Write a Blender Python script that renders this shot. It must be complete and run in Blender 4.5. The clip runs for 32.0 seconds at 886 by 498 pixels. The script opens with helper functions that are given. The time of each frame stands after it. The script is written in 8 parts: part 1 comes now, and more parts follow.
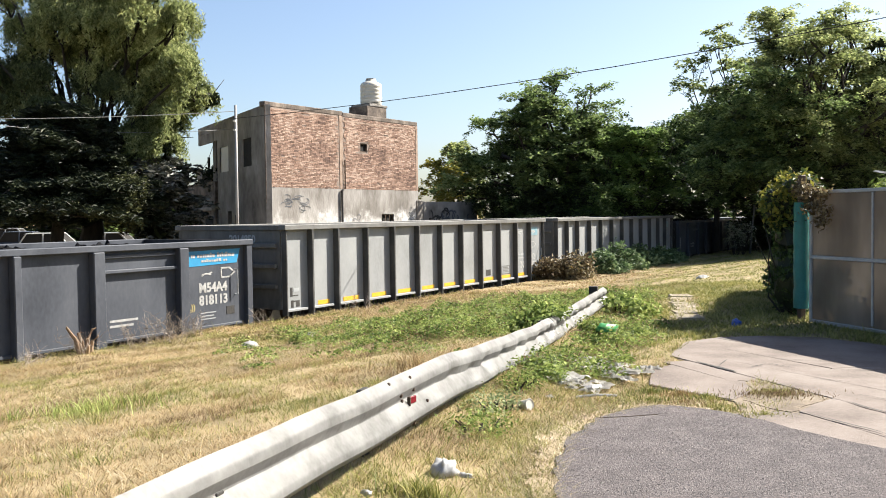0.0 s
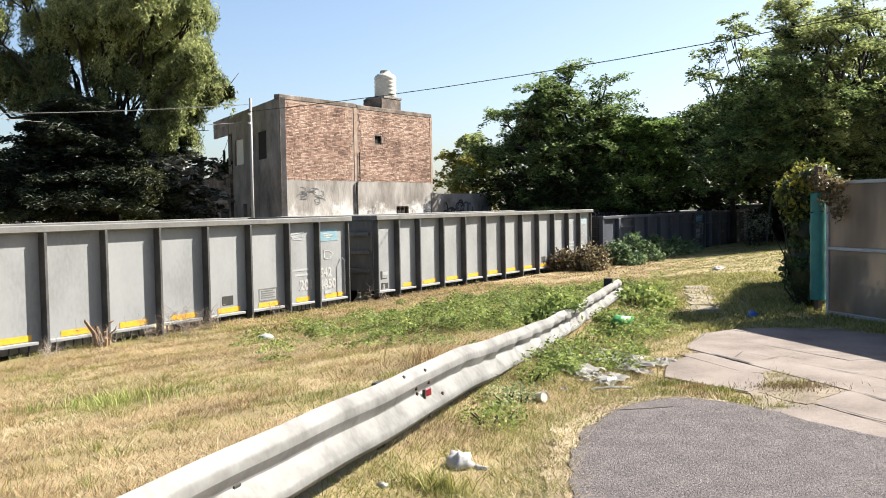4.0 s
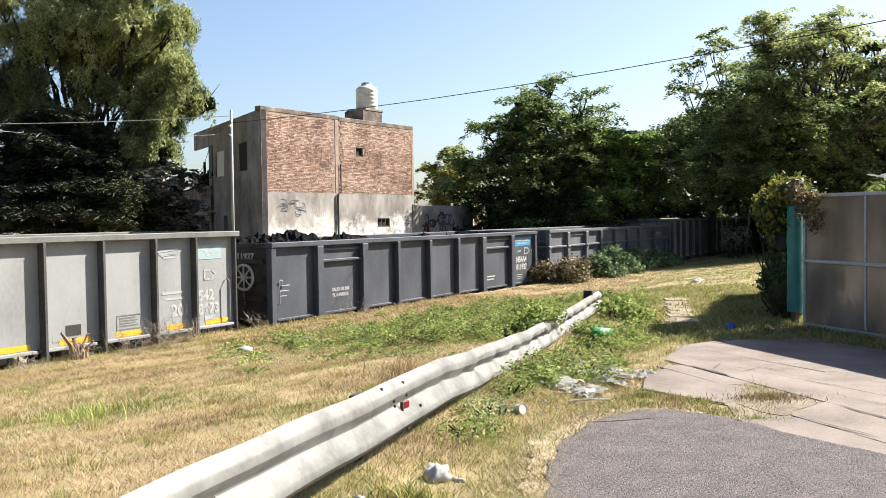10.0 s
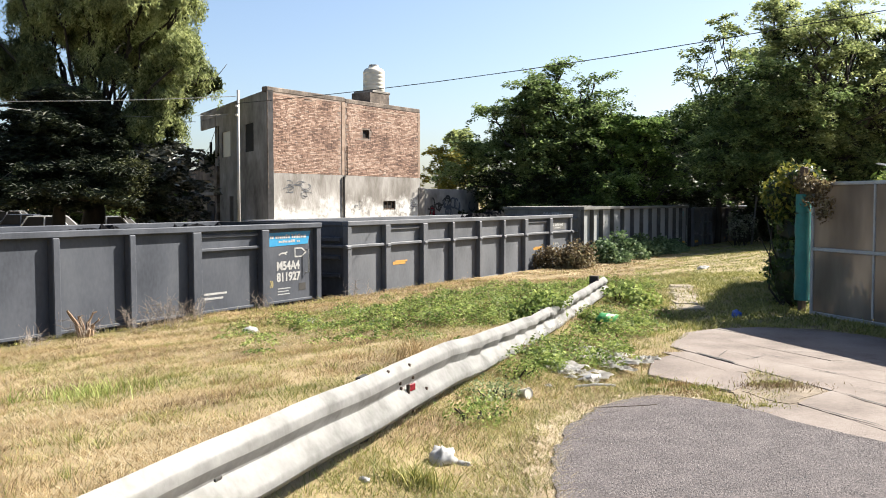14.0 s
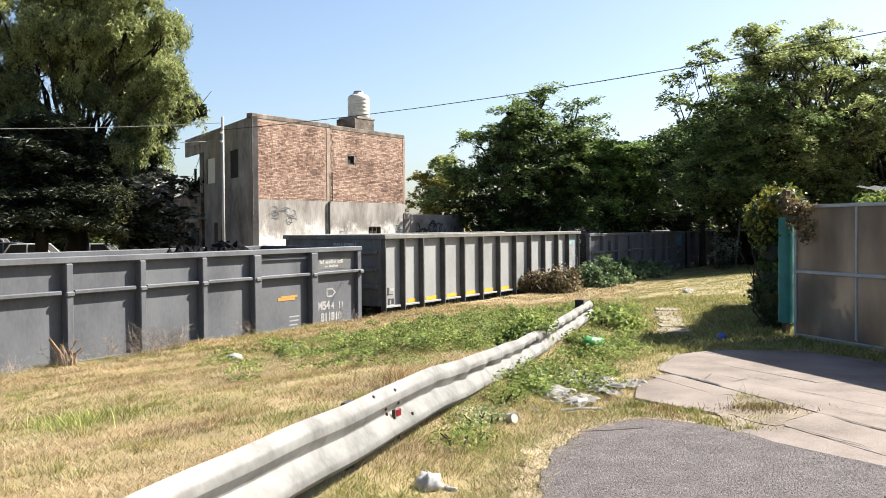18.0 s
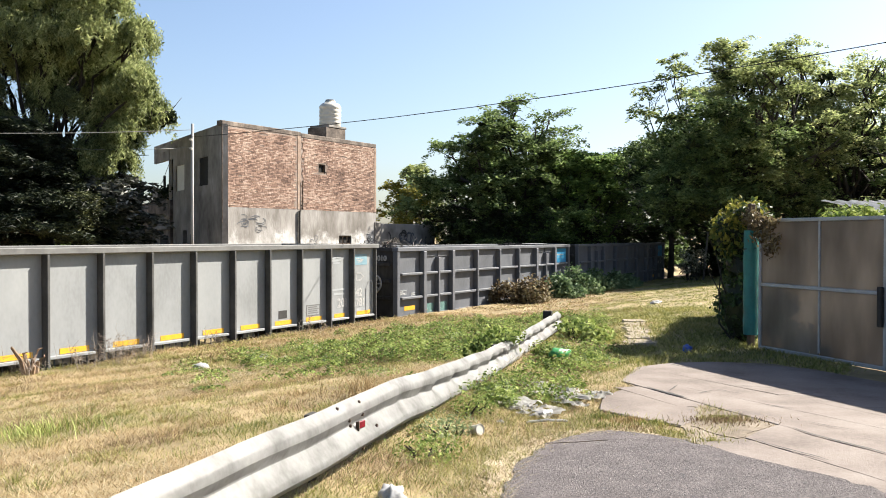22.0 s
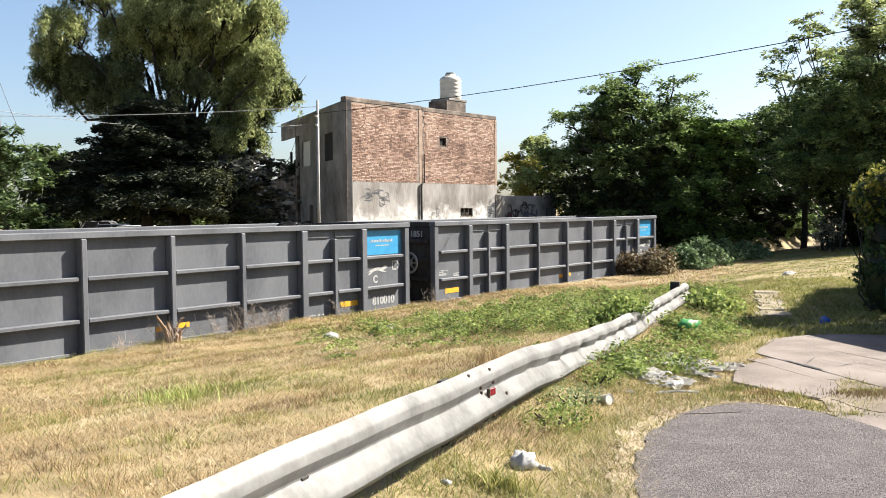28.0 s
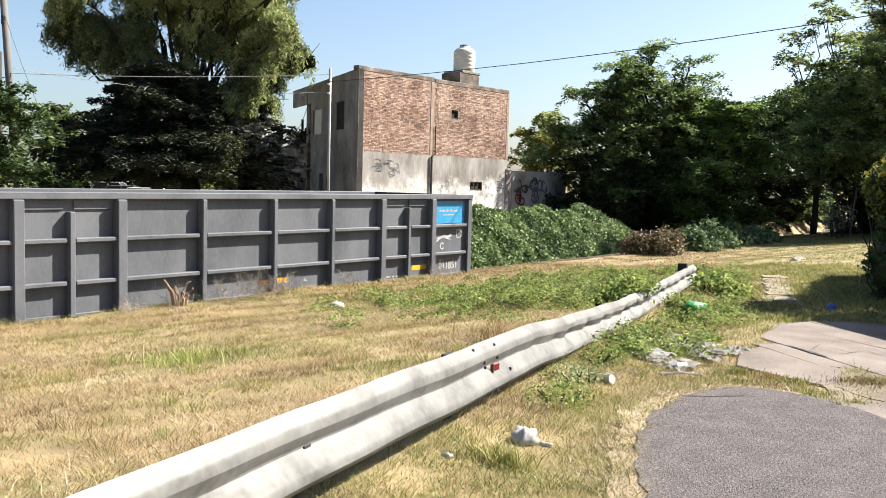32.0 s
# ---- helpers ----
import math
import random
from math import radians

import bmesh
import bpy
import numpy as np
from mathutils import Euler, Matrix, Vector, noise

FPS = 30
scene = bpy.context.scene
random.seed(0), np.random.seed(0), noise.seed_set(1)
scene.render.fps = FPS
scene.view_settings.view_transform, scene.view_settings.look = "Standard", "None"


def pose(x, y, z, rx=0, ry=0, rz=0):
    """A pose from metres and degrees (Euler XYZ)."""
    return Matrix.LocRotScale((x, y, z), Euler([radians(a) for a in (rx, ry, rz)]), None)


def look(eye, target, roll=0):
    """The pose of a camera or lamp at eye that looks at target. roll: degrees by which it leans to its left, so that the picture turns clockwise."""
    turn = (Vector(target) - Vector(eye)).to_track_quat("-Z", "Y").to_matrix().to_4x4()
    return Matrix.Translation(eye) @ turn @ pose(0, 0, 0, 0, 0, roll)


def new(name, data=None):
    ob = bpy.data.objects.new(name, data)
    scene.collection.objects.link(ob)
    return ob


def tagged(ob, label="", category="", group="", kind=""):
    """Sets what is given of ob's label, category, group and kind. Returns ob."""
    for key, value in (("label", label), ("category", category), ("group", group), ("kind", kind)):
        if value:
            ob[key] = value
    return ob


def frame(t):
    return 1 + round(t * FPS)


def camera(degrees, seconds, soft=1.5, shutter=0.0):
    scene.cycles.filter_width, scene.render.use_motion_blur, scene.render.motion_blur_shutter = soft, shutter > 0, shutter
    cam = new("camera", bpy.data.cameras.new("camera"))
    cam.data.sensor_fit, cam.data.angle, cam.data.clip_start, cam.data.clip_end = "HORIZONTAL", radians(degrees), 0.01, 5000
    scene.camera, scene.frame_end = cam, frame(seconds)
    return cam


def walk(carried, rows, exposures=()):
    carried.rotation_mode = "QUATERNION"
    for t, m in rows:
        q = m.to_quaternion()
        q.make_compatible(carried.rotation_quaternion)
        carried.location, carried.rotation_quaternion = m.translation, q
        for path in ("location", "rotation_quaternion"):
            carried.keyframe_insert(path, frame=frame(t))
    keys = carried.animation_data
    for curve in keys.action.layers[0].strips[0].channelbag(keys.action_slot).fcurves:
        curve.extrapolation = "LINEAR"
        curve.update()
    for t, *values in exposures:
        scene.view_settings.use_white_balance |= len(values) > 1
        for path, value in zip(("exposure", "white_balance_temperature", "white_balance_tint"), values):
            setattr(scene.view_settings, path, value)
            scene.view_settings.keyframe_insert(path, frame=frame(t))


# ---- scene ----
# the camera, held by a standing person
cam = camera(52.0, 32.0, soft=0.95)
PATH = [
    (0, -0, 0, 1.65, 87.827, 0.744, -0.028),
    (0.5, -0.009, 0.005, 1.648, 87.651, 0.373, -0.681),
    (1, -0.007, 0.014, 1.645, 87.507, -0.033, -0.651),
    (1.5, 0.007, 0.013, 1.653, 87.102, 0.658, -0.112),
    (2, 0.006, 0.023, 1.664, 87.088, -0.318, -0.018),
    (2.5, -0.009, 0.002, 1.66, 86.954, -0.686, 0.65),
    (3, -0.008, 0.003, 1.666, 87.239, 0.419, 1.217),
    (3.5, 0.003, -0.007, 1.66, 87.19, 0.873, 1.064),
    (5.5, 0.001, -0.028, 1.672, 88.071, 0.894, 0.64),
    (6, 0.004, -0.033, 1.664, 88.153, 0.848, 0.517),
    (6.5, 0.02, -0.016, 1.678, 88.862, 0.765, -0.57),
    (7, 0.021, -0.013, 1.683, 88.608, 0.539, -0.629),
    (7.5, 0.033, -0.022, 1.672, 88.574, 0.552, -0.941),
    (8, 0.017, -0.025, 1.675, 88.424, 0.404, -0.576),
    (8.5, 0.02, -0.022, 1.668, 88.171, 0.516, -0.509),
    (9, 0.023, -0.022, 1.667, 88.325, 0.521, -0.23),
    (9.5, 0.024, -0.022, 1.675, 88.41, 0.646, -0.679),
    (10, 0.028, -0.021, 1.661, 88.062, 0.864, -0.248),
    (10.5, 0.017, -0.02, 1.661, 88.159, 0.871, -0.229),
    (11, 0.015, -0.023, 1.668, 87.903, 0.576, -0.194),
    (11.5, 0.023, -0.019, 1.662, 87.866, 0.457, -0.332),
    (12, 0.019, -0.013, 1.66, 87.474, 0.789, 0.132),
    (12.5, 0.01, -0.016, 1.655, 87.344, 0.514, 0.37),
    (13, 0.009, -0.014, 1.653, 87.56, 0.17, -0.222),
    (13.5, 0.003, 0.001, 1.657, 87.036, 0.068, 0.12),
    (15.5, 0.009, 0.006, 1.648, 87.031, 0.249, -0.129),
    (16, 0.009, 0.004, 1.652, 87.36, 0.287, -0.167),
    (16.5, 0.016, 0.009, 1.652, 88.259, 0.922, -0.328),
    (17, 0.017, 0.009, 1.649, 88.525, 1.444, -0.532),
    (17.5, 0.015, 0.007, 1.649, 88.308, 0.657, -0.855),
    (18, 0.008, 0.007, 1.647, 88.631, 0.443, -0.839),
    (18.5, 0.026, 0.015, 1.649, 89.069, 0.33, -1.441),
    (19, 0.023, 0.013, 1.65, 88.633, 0.367, -1.386),
    (19.5, 0.024, 0.021, 1.65, 88.471, 0.172, -1.439),
    (20, 0.026, 0.012, 1.651, 88.689, 0.324, -1.366),
    (20.5, 0.033, 0.012, 1.656, 88.894, 0.628, -2.043),
    (21, 0.023, 0.02, 1.655, 88.501, 0.755, -2.014),
    (21.5, 0.041, 0.019, 1.65, 88.07, 0.566, -2.229),
    (21.9, 0.042, 0.009, 1.657, 88.911, 0.069, -2.499),
    (22, 0.049, 0, 1.665, 89.209, -0.069, -2.624),
    (22.5, 0.039, -0.003, 1.66, 89.331, 0.197, -2.769),
    (23, 0.019, -0.01, 1.667, 89.16, -0.981, -1.588),
    (23.5, 0.014, -0.001, 1.658, 89.048, -1.58, -1.113),
    (24, 0.009, -0.013, 1.653, 88.78, -1.268, -0.041),
    (24.5, 0.017, -0.015, 1.652, 88.849, -0.421, 0.737),
    (25, 0.015, -0.024, 1.643, 88.529, -0.456, 1.591),
    (25.5, 0.006, -0.021, 1.653, 88.788, -0.268, 1.833),
    (26, 0.006, -0.008, 1.644, 88.542, -0.25, 2.014),
    (26.4, 0.002, -0.013, 1.644, 88.58, 0.318, 3.203),
    (26.5, -0.002, -0.019, 1.644, 88.183, -0.432, 3.44),
    (28.5, -0.015, -0.042, 1.643, 87.454, 0.982, 5.501),
    (29, -0.018, -0.051, 1.643, 87.234, 1.071, 6.011),
    (29.5, -0.021, -0.06, 1.633, 86.947, 1.356, 6.352),
    (30, -0.012, -0.052, 1.635, 86.955, 1.845, 6.418),
    (30.5, -0.003, -0.043, 1.635, 86.891, 1.821, 6.001),
    (31, -0.005, -0.031, 1.629, 86.623, 1.848, 5.464),
    (31.5, 0.004, -0.03, 1.63, 86.349, -0.429, 4.743),
    (32, -0.022, -0.024, 1.647, 85.804, -1.392, 5.494),
]
walk(cam, [(r[0], pose(*r[1:])) for r in PATH])

# ---- daylight ----
SUN_DIR = Vector((0.895, 0.446, 0.88)).normalized()
world = bpy.data.worlds.new("world")
scene.world = world
world.use_nodes = True
wn = world.node_tree
sky = wn.nodes.new("ShaderNodeTexSky")
sky.sky_type = "NISHITA"
sky.sun_disc = False
sky.sun_elevation = math.asin(SUN_DIR.z)
sky.sun_rotation = math.atan2(SUN_DIR.x, SUN_DIR.y)
sky.air_density, sky.dust_density, sky.ozone_density = 0.9, 1.7, 1.9
wn.nodes["Background"].inputs["Strength"].default_value = 0.054
wn.links.new(sky.outputs[0], wn.nodes["Background"].inputs["Color"])
sun = new("sun", bpy.data.lights.new("sun", "SUN"))
sun.data.energy, sun.data.angle, sun.data.color = 5.0, radians(0.53), (1.0, 0.94, 0.83)
sun.matrix_world = look(SUN_DIR * 60, (0, 0, 0))
scene.view_settings.exposure = 1.88

# ---- helpers for materials and meshes ----
DULL = 0.72   # scales all base colours down; the raised exposure then mainly brightens the sky


def grain_mat(name, cols, scale=6.0, rough=0.8, metal=0.0, bump=0.2, bscale=None, fine=40.0, island=0.0, objvar=0.0,
              translucent=0.0, spec=0.4, detail=6.0, stretch=(1, 1, 1), coat=0.0):
    """A surface with colour variation at two scales and fine relief. cols: two to four colours, dark to light."""
    m = bpy.data.materials.new(name)
    m.use_nodes = True
    nt = m.node_tree
    N, L = nt.nodes, nt.links
    bsdf = N["Principled BSDF"]
    tc = N.new("ShaderNodeTexCoord")
    mp = N.new("ShaderNodeMapping")
    mp.inputs["Scale"].default_value = stretch
    L.new(tc.outputs["Object"], mp.inputs[0])
    n1 = N.new("ShaderNodeTexNoise")
    n1.inputs["Scale"].default_value, n1.inputs["Detail"].default_value = scale, detail
    n2 = N.new("ShaderNodeTexNoise")
    n2.inputs["Scale"].default_value, n2.inputs["Detail"].default_value = fine, 3.0
    L.new(mp.outputs[0], n1.inputs["Vector"])
    L.new(mp.outputs[0], n2.inputs["Vector"])
    mix = N.new("ShaderNodeMath")
    mix.operation = "MULTIPLY_ADD"
    L.new(n2.outputs["Fac"], mix.inputs[0])
    mix.inputs[1].default_value = 0.35
    L.new(n1.outputs["Fac"], mix.inputs[2])
    val = mix.outputs[0]
    for amount, node in ((island, "ShaderNodeNewGeometry"), (objvar, "ShaderNodeObjectInfo")):
        if amount:
            src = N.new(node)
            ad = N.new("ShaderNodeMath")
            ad.operation = "MULTIPLY_ADD"
            L.new(src.outputs["Random Per Island" if node == "ShaderNodeNewGeometry" else "Random"], ad.inputs[0])
            ad.inputs[1].default_value = amount
            L.new(val, ad.inputs[2])
            sb = N.new("ShaderNodeMath")
            sb.operation = "SUBTRACT"
            L.new(ad.outputs[0], sb.inputs[0])
            sb.inputs[1].default_value = amount / 2
            val = sb.outputs[0]
    ramp = N.new("ShaderNodeValToRGB")
    el = ramp.color_ramp.elements
    while len(el) < len(cols):
        el.new(0.5)
    for i, c in enumerate(cols):
        el[i].position = 0.42 + 0.5 * i / max(1, len(cols) - 1)
        el[i].color = (*[v * DULL for v in c], 1)
    L.new(val, ramp.inputs[0])
    L.new(ramp.outputs[0], bsdf.inputs["Base Color"])
    bsdf.inputs["Roughness"].default_value = rough
    bsdf.inputs["Metallic"].default_value = metal
    bsdf.inputs["Specular IOR Level"].default_value = spec
    bsdf.inputs["Coat Weight"].default_value = coat
    if bump:
        b = N.new("ShaderNodeBump")
        b.inputs["Strength"].default_value, b.inputs["Distance"].default_value = bump, 0.02
        n3 = N.new("ShaderNodeTexNoise")
        n3.inputs["Scale"].default_value, n3.inputs["Detail"].default_value = bscale or fine, 5.0
        L.new(mp.outputs[0], n3.inputs["Vector"])
        L.new(n3.outputs["Fac"], b.inputs["Height"])
        L.new(b.outputs[0], bsdf.inputs["Normal"])
    if translucent:
        out = N["Material Output"]
        tr = N.new("ShaderNodeBsdfTranslucent")
        ms = N.new("ShaderNodeMixShader")
        ms.inputs[0].default_value = translucent
        L.new(ramp.outputs[0], tr.inputs["Color"])
        L.new(bsdf.outputs[0], ms.inputs[1])
        L.new(tr.outputs[0], ms.inputs[2])
        L.new(ms.outputs[0], out.inputs[0])
    return m


def part(name, bm, material, parent, label="", m=None, smooth=False):
    """Link a bmesh, or a ready mesh, as one object under a thing or a part."""
    if isinstance(bm, bmesh.types.BMesh):
        me = bpy.data.meshes.new(name)
        bm.normal_update()
        bm.to_mesh(me)
        bm.free()
    else:
        me = bm
    if material and not me.materials:
        me.materials.append(material)
    if smooth:
        me.polygons.foreach_set("use_smooth", [True] * len(me.polygons))
    ob = new(name, me)
    if parent:
        ob.parent = parent
    if m:
        ob.matrix_basis = m
    if label:
        ob["label"] = label
    return ob


def box(x0, x1, y0, y1, z0, z1, bevel=0.0, bm=None):
    own = bm or bmesh.new()
    tmp = bmesh.new() if bm and bevel else own
    r = bmesh.ops.create_cube(tmp, size=1.0)
    for v in r["verts"]:
        v.co = Vector(((x0 + x1) / 2 + v.co.x * (x1 - x0), (y0 + y1) / 2 + v.co.y * (y1 - y0), (z0 + z1) / 2 + v.co.z * (z1 - z0)))
    if bevel:
        bmesh.ops.bevel(tmp, geom=tmp.edges[:], offset=bevel, segments=1, affect="EDGES")
    if tmp is not own:
        add_bm(own, tmp)
    return own


def add_bm(dst, src):
    vs = [dst.verts.new(v.co) for v in src.verts]
    src.verts.index_update()
    for fc in src.faces:
        dst.faces.new([vs[v.index] for v in fc.verts])
    src.free()


def tube(points, radius, segs=8, bm=None, cap=True):
    """A round bar along points; radius may be a list."""
    bm = bm or bmesh.new()
    rad = radius if isinstance(radius, (list, tuple)) else [radius] * len(points)
    rings = []
    P = [Vector(p) for p in points]
    for i, p in enumerate(P):
        d = (P[min(i + 1, len(P) - 1)] - P[max(i - 1, 0)]).normalized()
        a = d.cross(Vector((0, 0, 1)) if abs(d.z) < 0.9 else Vector((1, 0, 0))).normalized()
        b = d.cross(a)
        rings.append([bm.verts.new(p + (a * math.cos(k * math.tau / segs) + b * math.sin(k * math.tau / segs)) * rad[i]) for k in range(segs)])
    for r0, r1 in zip(rings, rings[1:]):
        for k in range(segs):
            bm.faces.new((r0[k], r0[(k + 1) % segs], r1[(k + 1) % segs], r1[k]))
    if cap:
        bm.faces.new(rings[0][::-1])
        bm.faces.new(rings[-1])
    return bm


def raw_mesh(name, verts, faces, material=None):
    """A mesh from numpy arrays; all faces have the same number of corners."""
    me = bpy.data.meshes.new(name)
    n, k = faces.shape
    me.vertices.add(len(verts))
    me.vertices.foreach_set("co", np.asarray(verts, dtype=np.float32).ravel())
    me.loops.add(n * k)
    me.loops.foreach_set("vertex_index", faces.astype(np.int32).ravel())
    me.polygons.add(n)
    me.polygons.foreach_set("loop_start", np.arange(n, dtype=np.int32) * k)
    me.update(calc_edges=True)
    me.shade_flat()
    if material:
        me.materials.append(material)
    return me


def text_mesh(words, size, align="LEFT", depth=0.002):
    cu = bpy.data.curves.new("words", "FONT")
    cu.body, cu.size, cu.extrude, cu.align_x, cu.offset = words, size, depth, align, size * 0.04
    tmp = bpy.data.objects.new("words", cu)
    me = bpy.data.meshes.new_from_object(tmp)
    bpy.data.objects.remove(tmp)
    bpy.data.curves.remove(cu)
    return me


def thing(name, m, label, category, group="", kind=""):
    return tagged(place(new(name), m), label, category, group, kind)


def place(ob, m):
    ob.matrix_basis = m
    return ob


# ---- materials ----
M_GROUND = grain_mat("dry_soil_and_straw", [(0.145, 0.112, 0.054), (0.285, 0.218, 0.112), (0.43, 0.335, 0.19)], 1.1, 0.95, bump=0.6, bscale=30, fine=14)
M_STRAW = grain_mat("dry_grass", [(0.235, 0.155, 0.068), (0.445, 0.315, 0.155), (0.63, 0.48, 0.28)], 0.8, 0.8, bump=0, fine=3, island=0.5, translucent=0.25)
M_GRASS = grain_mat("green_grass", [(0.125, 0.15, 0.033), (0.28, 0.288, 0.077), (0.475, 0.437, 0.15)], 0.9, 0.7, bump=0, fine=3, island=0.72, translucent=0.3)
M_WEED = grain_mat("weed_leaf", [(0.085, 0.135, 0.03), (0.25, 0.335, 0.085), (0.47, 0.54, 0.17)], 1.5, 0.8, spec=0.2, bump=0, fine=3, island=0.5, translucent=0.3)
M_ASPHALT = grain_mat("worn_asphalt", [(0.055, 0.047, 0.048), (0.118, 0.101, 0.102), (0.21, 0.181, 0.178)], 60, 0.95, bump=0.9, bscale=110, fine=5, detail=3)
M_GRAVEL = grain_mat("loose_asphalt_grit", [(0.12, 0.107, 0.102), (0.22, 0.20, 0.192), (0.40, 0.365, 0.345)], 3, 0.95, bump=0, island=0.6)
M_CONCRETE = grain_mat("weathered_concrete", [(0.115, 0.09, 0.078), (0.20, 0.163, 0.143), (0.26, 0.222, 0.197)], 1.6, 0.9, bump=0.35, bscale=60, fine=35)
M_GALV = grain_mat("galvanised_steel", [(0.20, 0.197, 0.192), (0.355, 0.352, 0.345), (0.47, 0.466, 0.458)], 3.5, 0.55, 0.15, 0.08, fine=22, detail=12)
M_GREYCAR = grain_mat("grey_wagon_paint", [(0.243, 0.25, 0.253), (0.315, 0.325, 0.33), (0.36, 0.37, 0.372)], 1.3, 0.5, bump=0.04, fine=18, stretch=(1, 1, 0.5), spec=0.15)
M_DARKCAR = grain_mat("dark_wagon_paint", [(0.052, 0.058, 0.071), (0.083, 0.09, 0.108), (0.112, 0.12, 0.138)], 1.3, 0.45, bump=0.04, fine=18, stretch=(1, 1, 0.5), spec=0.15)
M_RIBCAR = grain_mat("charcoal_wagon_paint", [(0.094, 0.099, 0.111), (0.139, 0.145, 0.161), (0.175, 0.181, 0.198)], 1.3, 0.5, bump=0.04, fine=18, stretch=(1, 1, 0.5), spec=0.15)
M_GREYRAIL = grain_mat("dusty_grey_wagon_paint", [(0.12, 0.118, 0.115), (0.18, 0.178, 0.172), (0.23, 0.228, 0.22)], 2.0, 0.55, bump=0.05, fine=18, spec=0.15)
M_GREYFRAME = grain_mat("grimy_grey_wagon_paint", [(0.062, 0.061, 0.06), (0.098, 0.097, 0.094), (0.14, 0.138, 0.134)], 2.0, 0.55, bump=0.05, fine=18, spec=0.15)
# for wagon ends turned from the sun: their shade is put into this colour
M_ENDSHADE = grain_mat("shade_dark_wagon_end", [(0.03, 0.028, 0.027), (0.055, 0.052, 0.05), (0.09, 0.086, 0.082)], 2.0, 0.7, bump=0.05, fine=12, spec=0.1, stretch=(1, 1, 0.4))
M_FADED = grain_mat("faded_marking", [(0.34, 0.355, 0.36), (0.42, 0.44, 0.45)], 6, 0.6, bump=0)
M_POLEPALE = grain_mat("pale_galvanised_pole", [(0.26, 0.25, 0.24), (0.48, 0.47, 0.45)], 5, 0.6, bump=0.2, stretch=(1, 1, 0.2))
M_UNDER = grain_mat("grimy_underframe", [(0.02, 0.019, 0.018), (0.05, 0.046, 0.042)], 4, 0.8, bump=0.2)
M_STEEL = grain_mat("rusty_steel", [(0.07, 0.045, 0.03), (0.16, 0.11, 0.08)], 6, 0.7, 0.3)
M_YELLOW = grain_mat("yellow_reflective_paint", [(0.66, 0.34, 0.02), (0.84, 0.47, 0.03)], 9, 0.5, bump=0)
M_ORANGE = grain_mat("orange_paint", [(0.62, 0.25, 0.02), (0.75, 0.34, 0.03)], 9, 0.5, bump=0)
M_WHITE = grain_mat("white_paint_marking", [(0.26, 0.26, 0.255), (0.56, 0.56, 0.55)], 14, 0.6, bump=0)
M_BLUE = grain_mat("blue_sign_paint", [(0.025, 0.23, 0.45), (0.04, 0.31, 0.56)], 5, 0.45, bump=0)
M_COAL = grain_mat("coal", [(0.004, 0.004, 0.005), (0.015, 0.015, 0.017)], 8, 0.95, spec=0.08, bump=0.8, bscale=12)
M_PLASTER = grain_mat("stained_plaster", [(0.12, 0.105, 0.09), (0.27, 0.245, 0.22), (0.42, 0.395, 0.365), (0.58, 0.56, 0.53)], 0.8, 0.92, bump=0.5, bscale=14, fine=4.5, detail=12, stretch=(1, 1, 0.45))
M_RENDER = grain_mat("grey_cement_render", [(0.10, 0.09, 0.08), (0.24, 0.222, 0.205), (0.34, 0.32, 0.30), (0.46, 0.44, 0.42)], 0.9, 0.93, bump=0.3, bscale=16, fine=4, detail=12, stretch=(1, 1, 0.8))
M_DARKHOLE = grain_mat("dark_interior", [(0.012, 0.011, 0.010), (0.03, 0.027, 0.024)], 3, 0.95)
M_BARK = grain_mat("bark", [(0.022, 0.018, 0.015), (0.06, 0.05, 0.04)], 5, 0.95, bump=0.9, bscale=12, stretch=(1, 1, 0.25))
M_WOODPOLE = grain_mat("weathered_pole_wood", [(0.085, 0.08, 0.077), (0.20, 0.19, 0.18)], 4, 0.9, bump=0.4, stretch=(1, 1, 0.1))
M_TANK = grain_mat("cream_plastic_tank", [(0.66, 0.62, 0.53), (0.78, 0.75, 0.67)], 2, 0.45, bump=0.02)
M_CABLE = grain_mat("black_cable", [(0.02, 0.02, 0.02), (0.035, 0.035, 0.035)], 20, 0.6, bump=0)
M_TEAL = grain_mat("teal_plastic_wrap", [(0.008, 0.13, 0.12), (0.016, 0.22, 0.20)], 5, 0.45, bump=0.3, bscale=9)
M_FRAME = grain_mat("grey_painted_steel", [(0.36, 0.37, 0.38), (0.50, 0.51, 0.52)], 7, 0.5, 0.2, 0.08)
M_TRASH = grain_mat("white_plastic_rubbish", [(0.50, 0.50, 0.51), (0.66, 0.66, 0.67)], 12, 0.5, bump=0.15, translucent=0.35)
M_RED = grain_mat("red_reflector", [(0.12, 0.006, 0.012), (0.22, 0.01, 0.02)], 30, 0.25, bump=0)
M_BALLAST = grain_mat("ballast", [(0.08, 0.075, 0.07), (0.2, 0.19, 0.175)], 9, 0.95, bump=1.0, bscale=14)
M_SLEEPER = grain_mat("old_sleeper_wood", [(0.05, 0.04, 0.03), (0.12, 0.10, 0.08)], 6, 0.95, bump=0.4, stretch=(0.3, 1, 1))


def leaf_mat(name, dark, mid, light, translucent=0.35):
    return grain_mat(name, [dark, mid, light], 0.9, 0.55, bump=0, fine=2.0, island=0.4, translucent=translucent, spec=0.2)


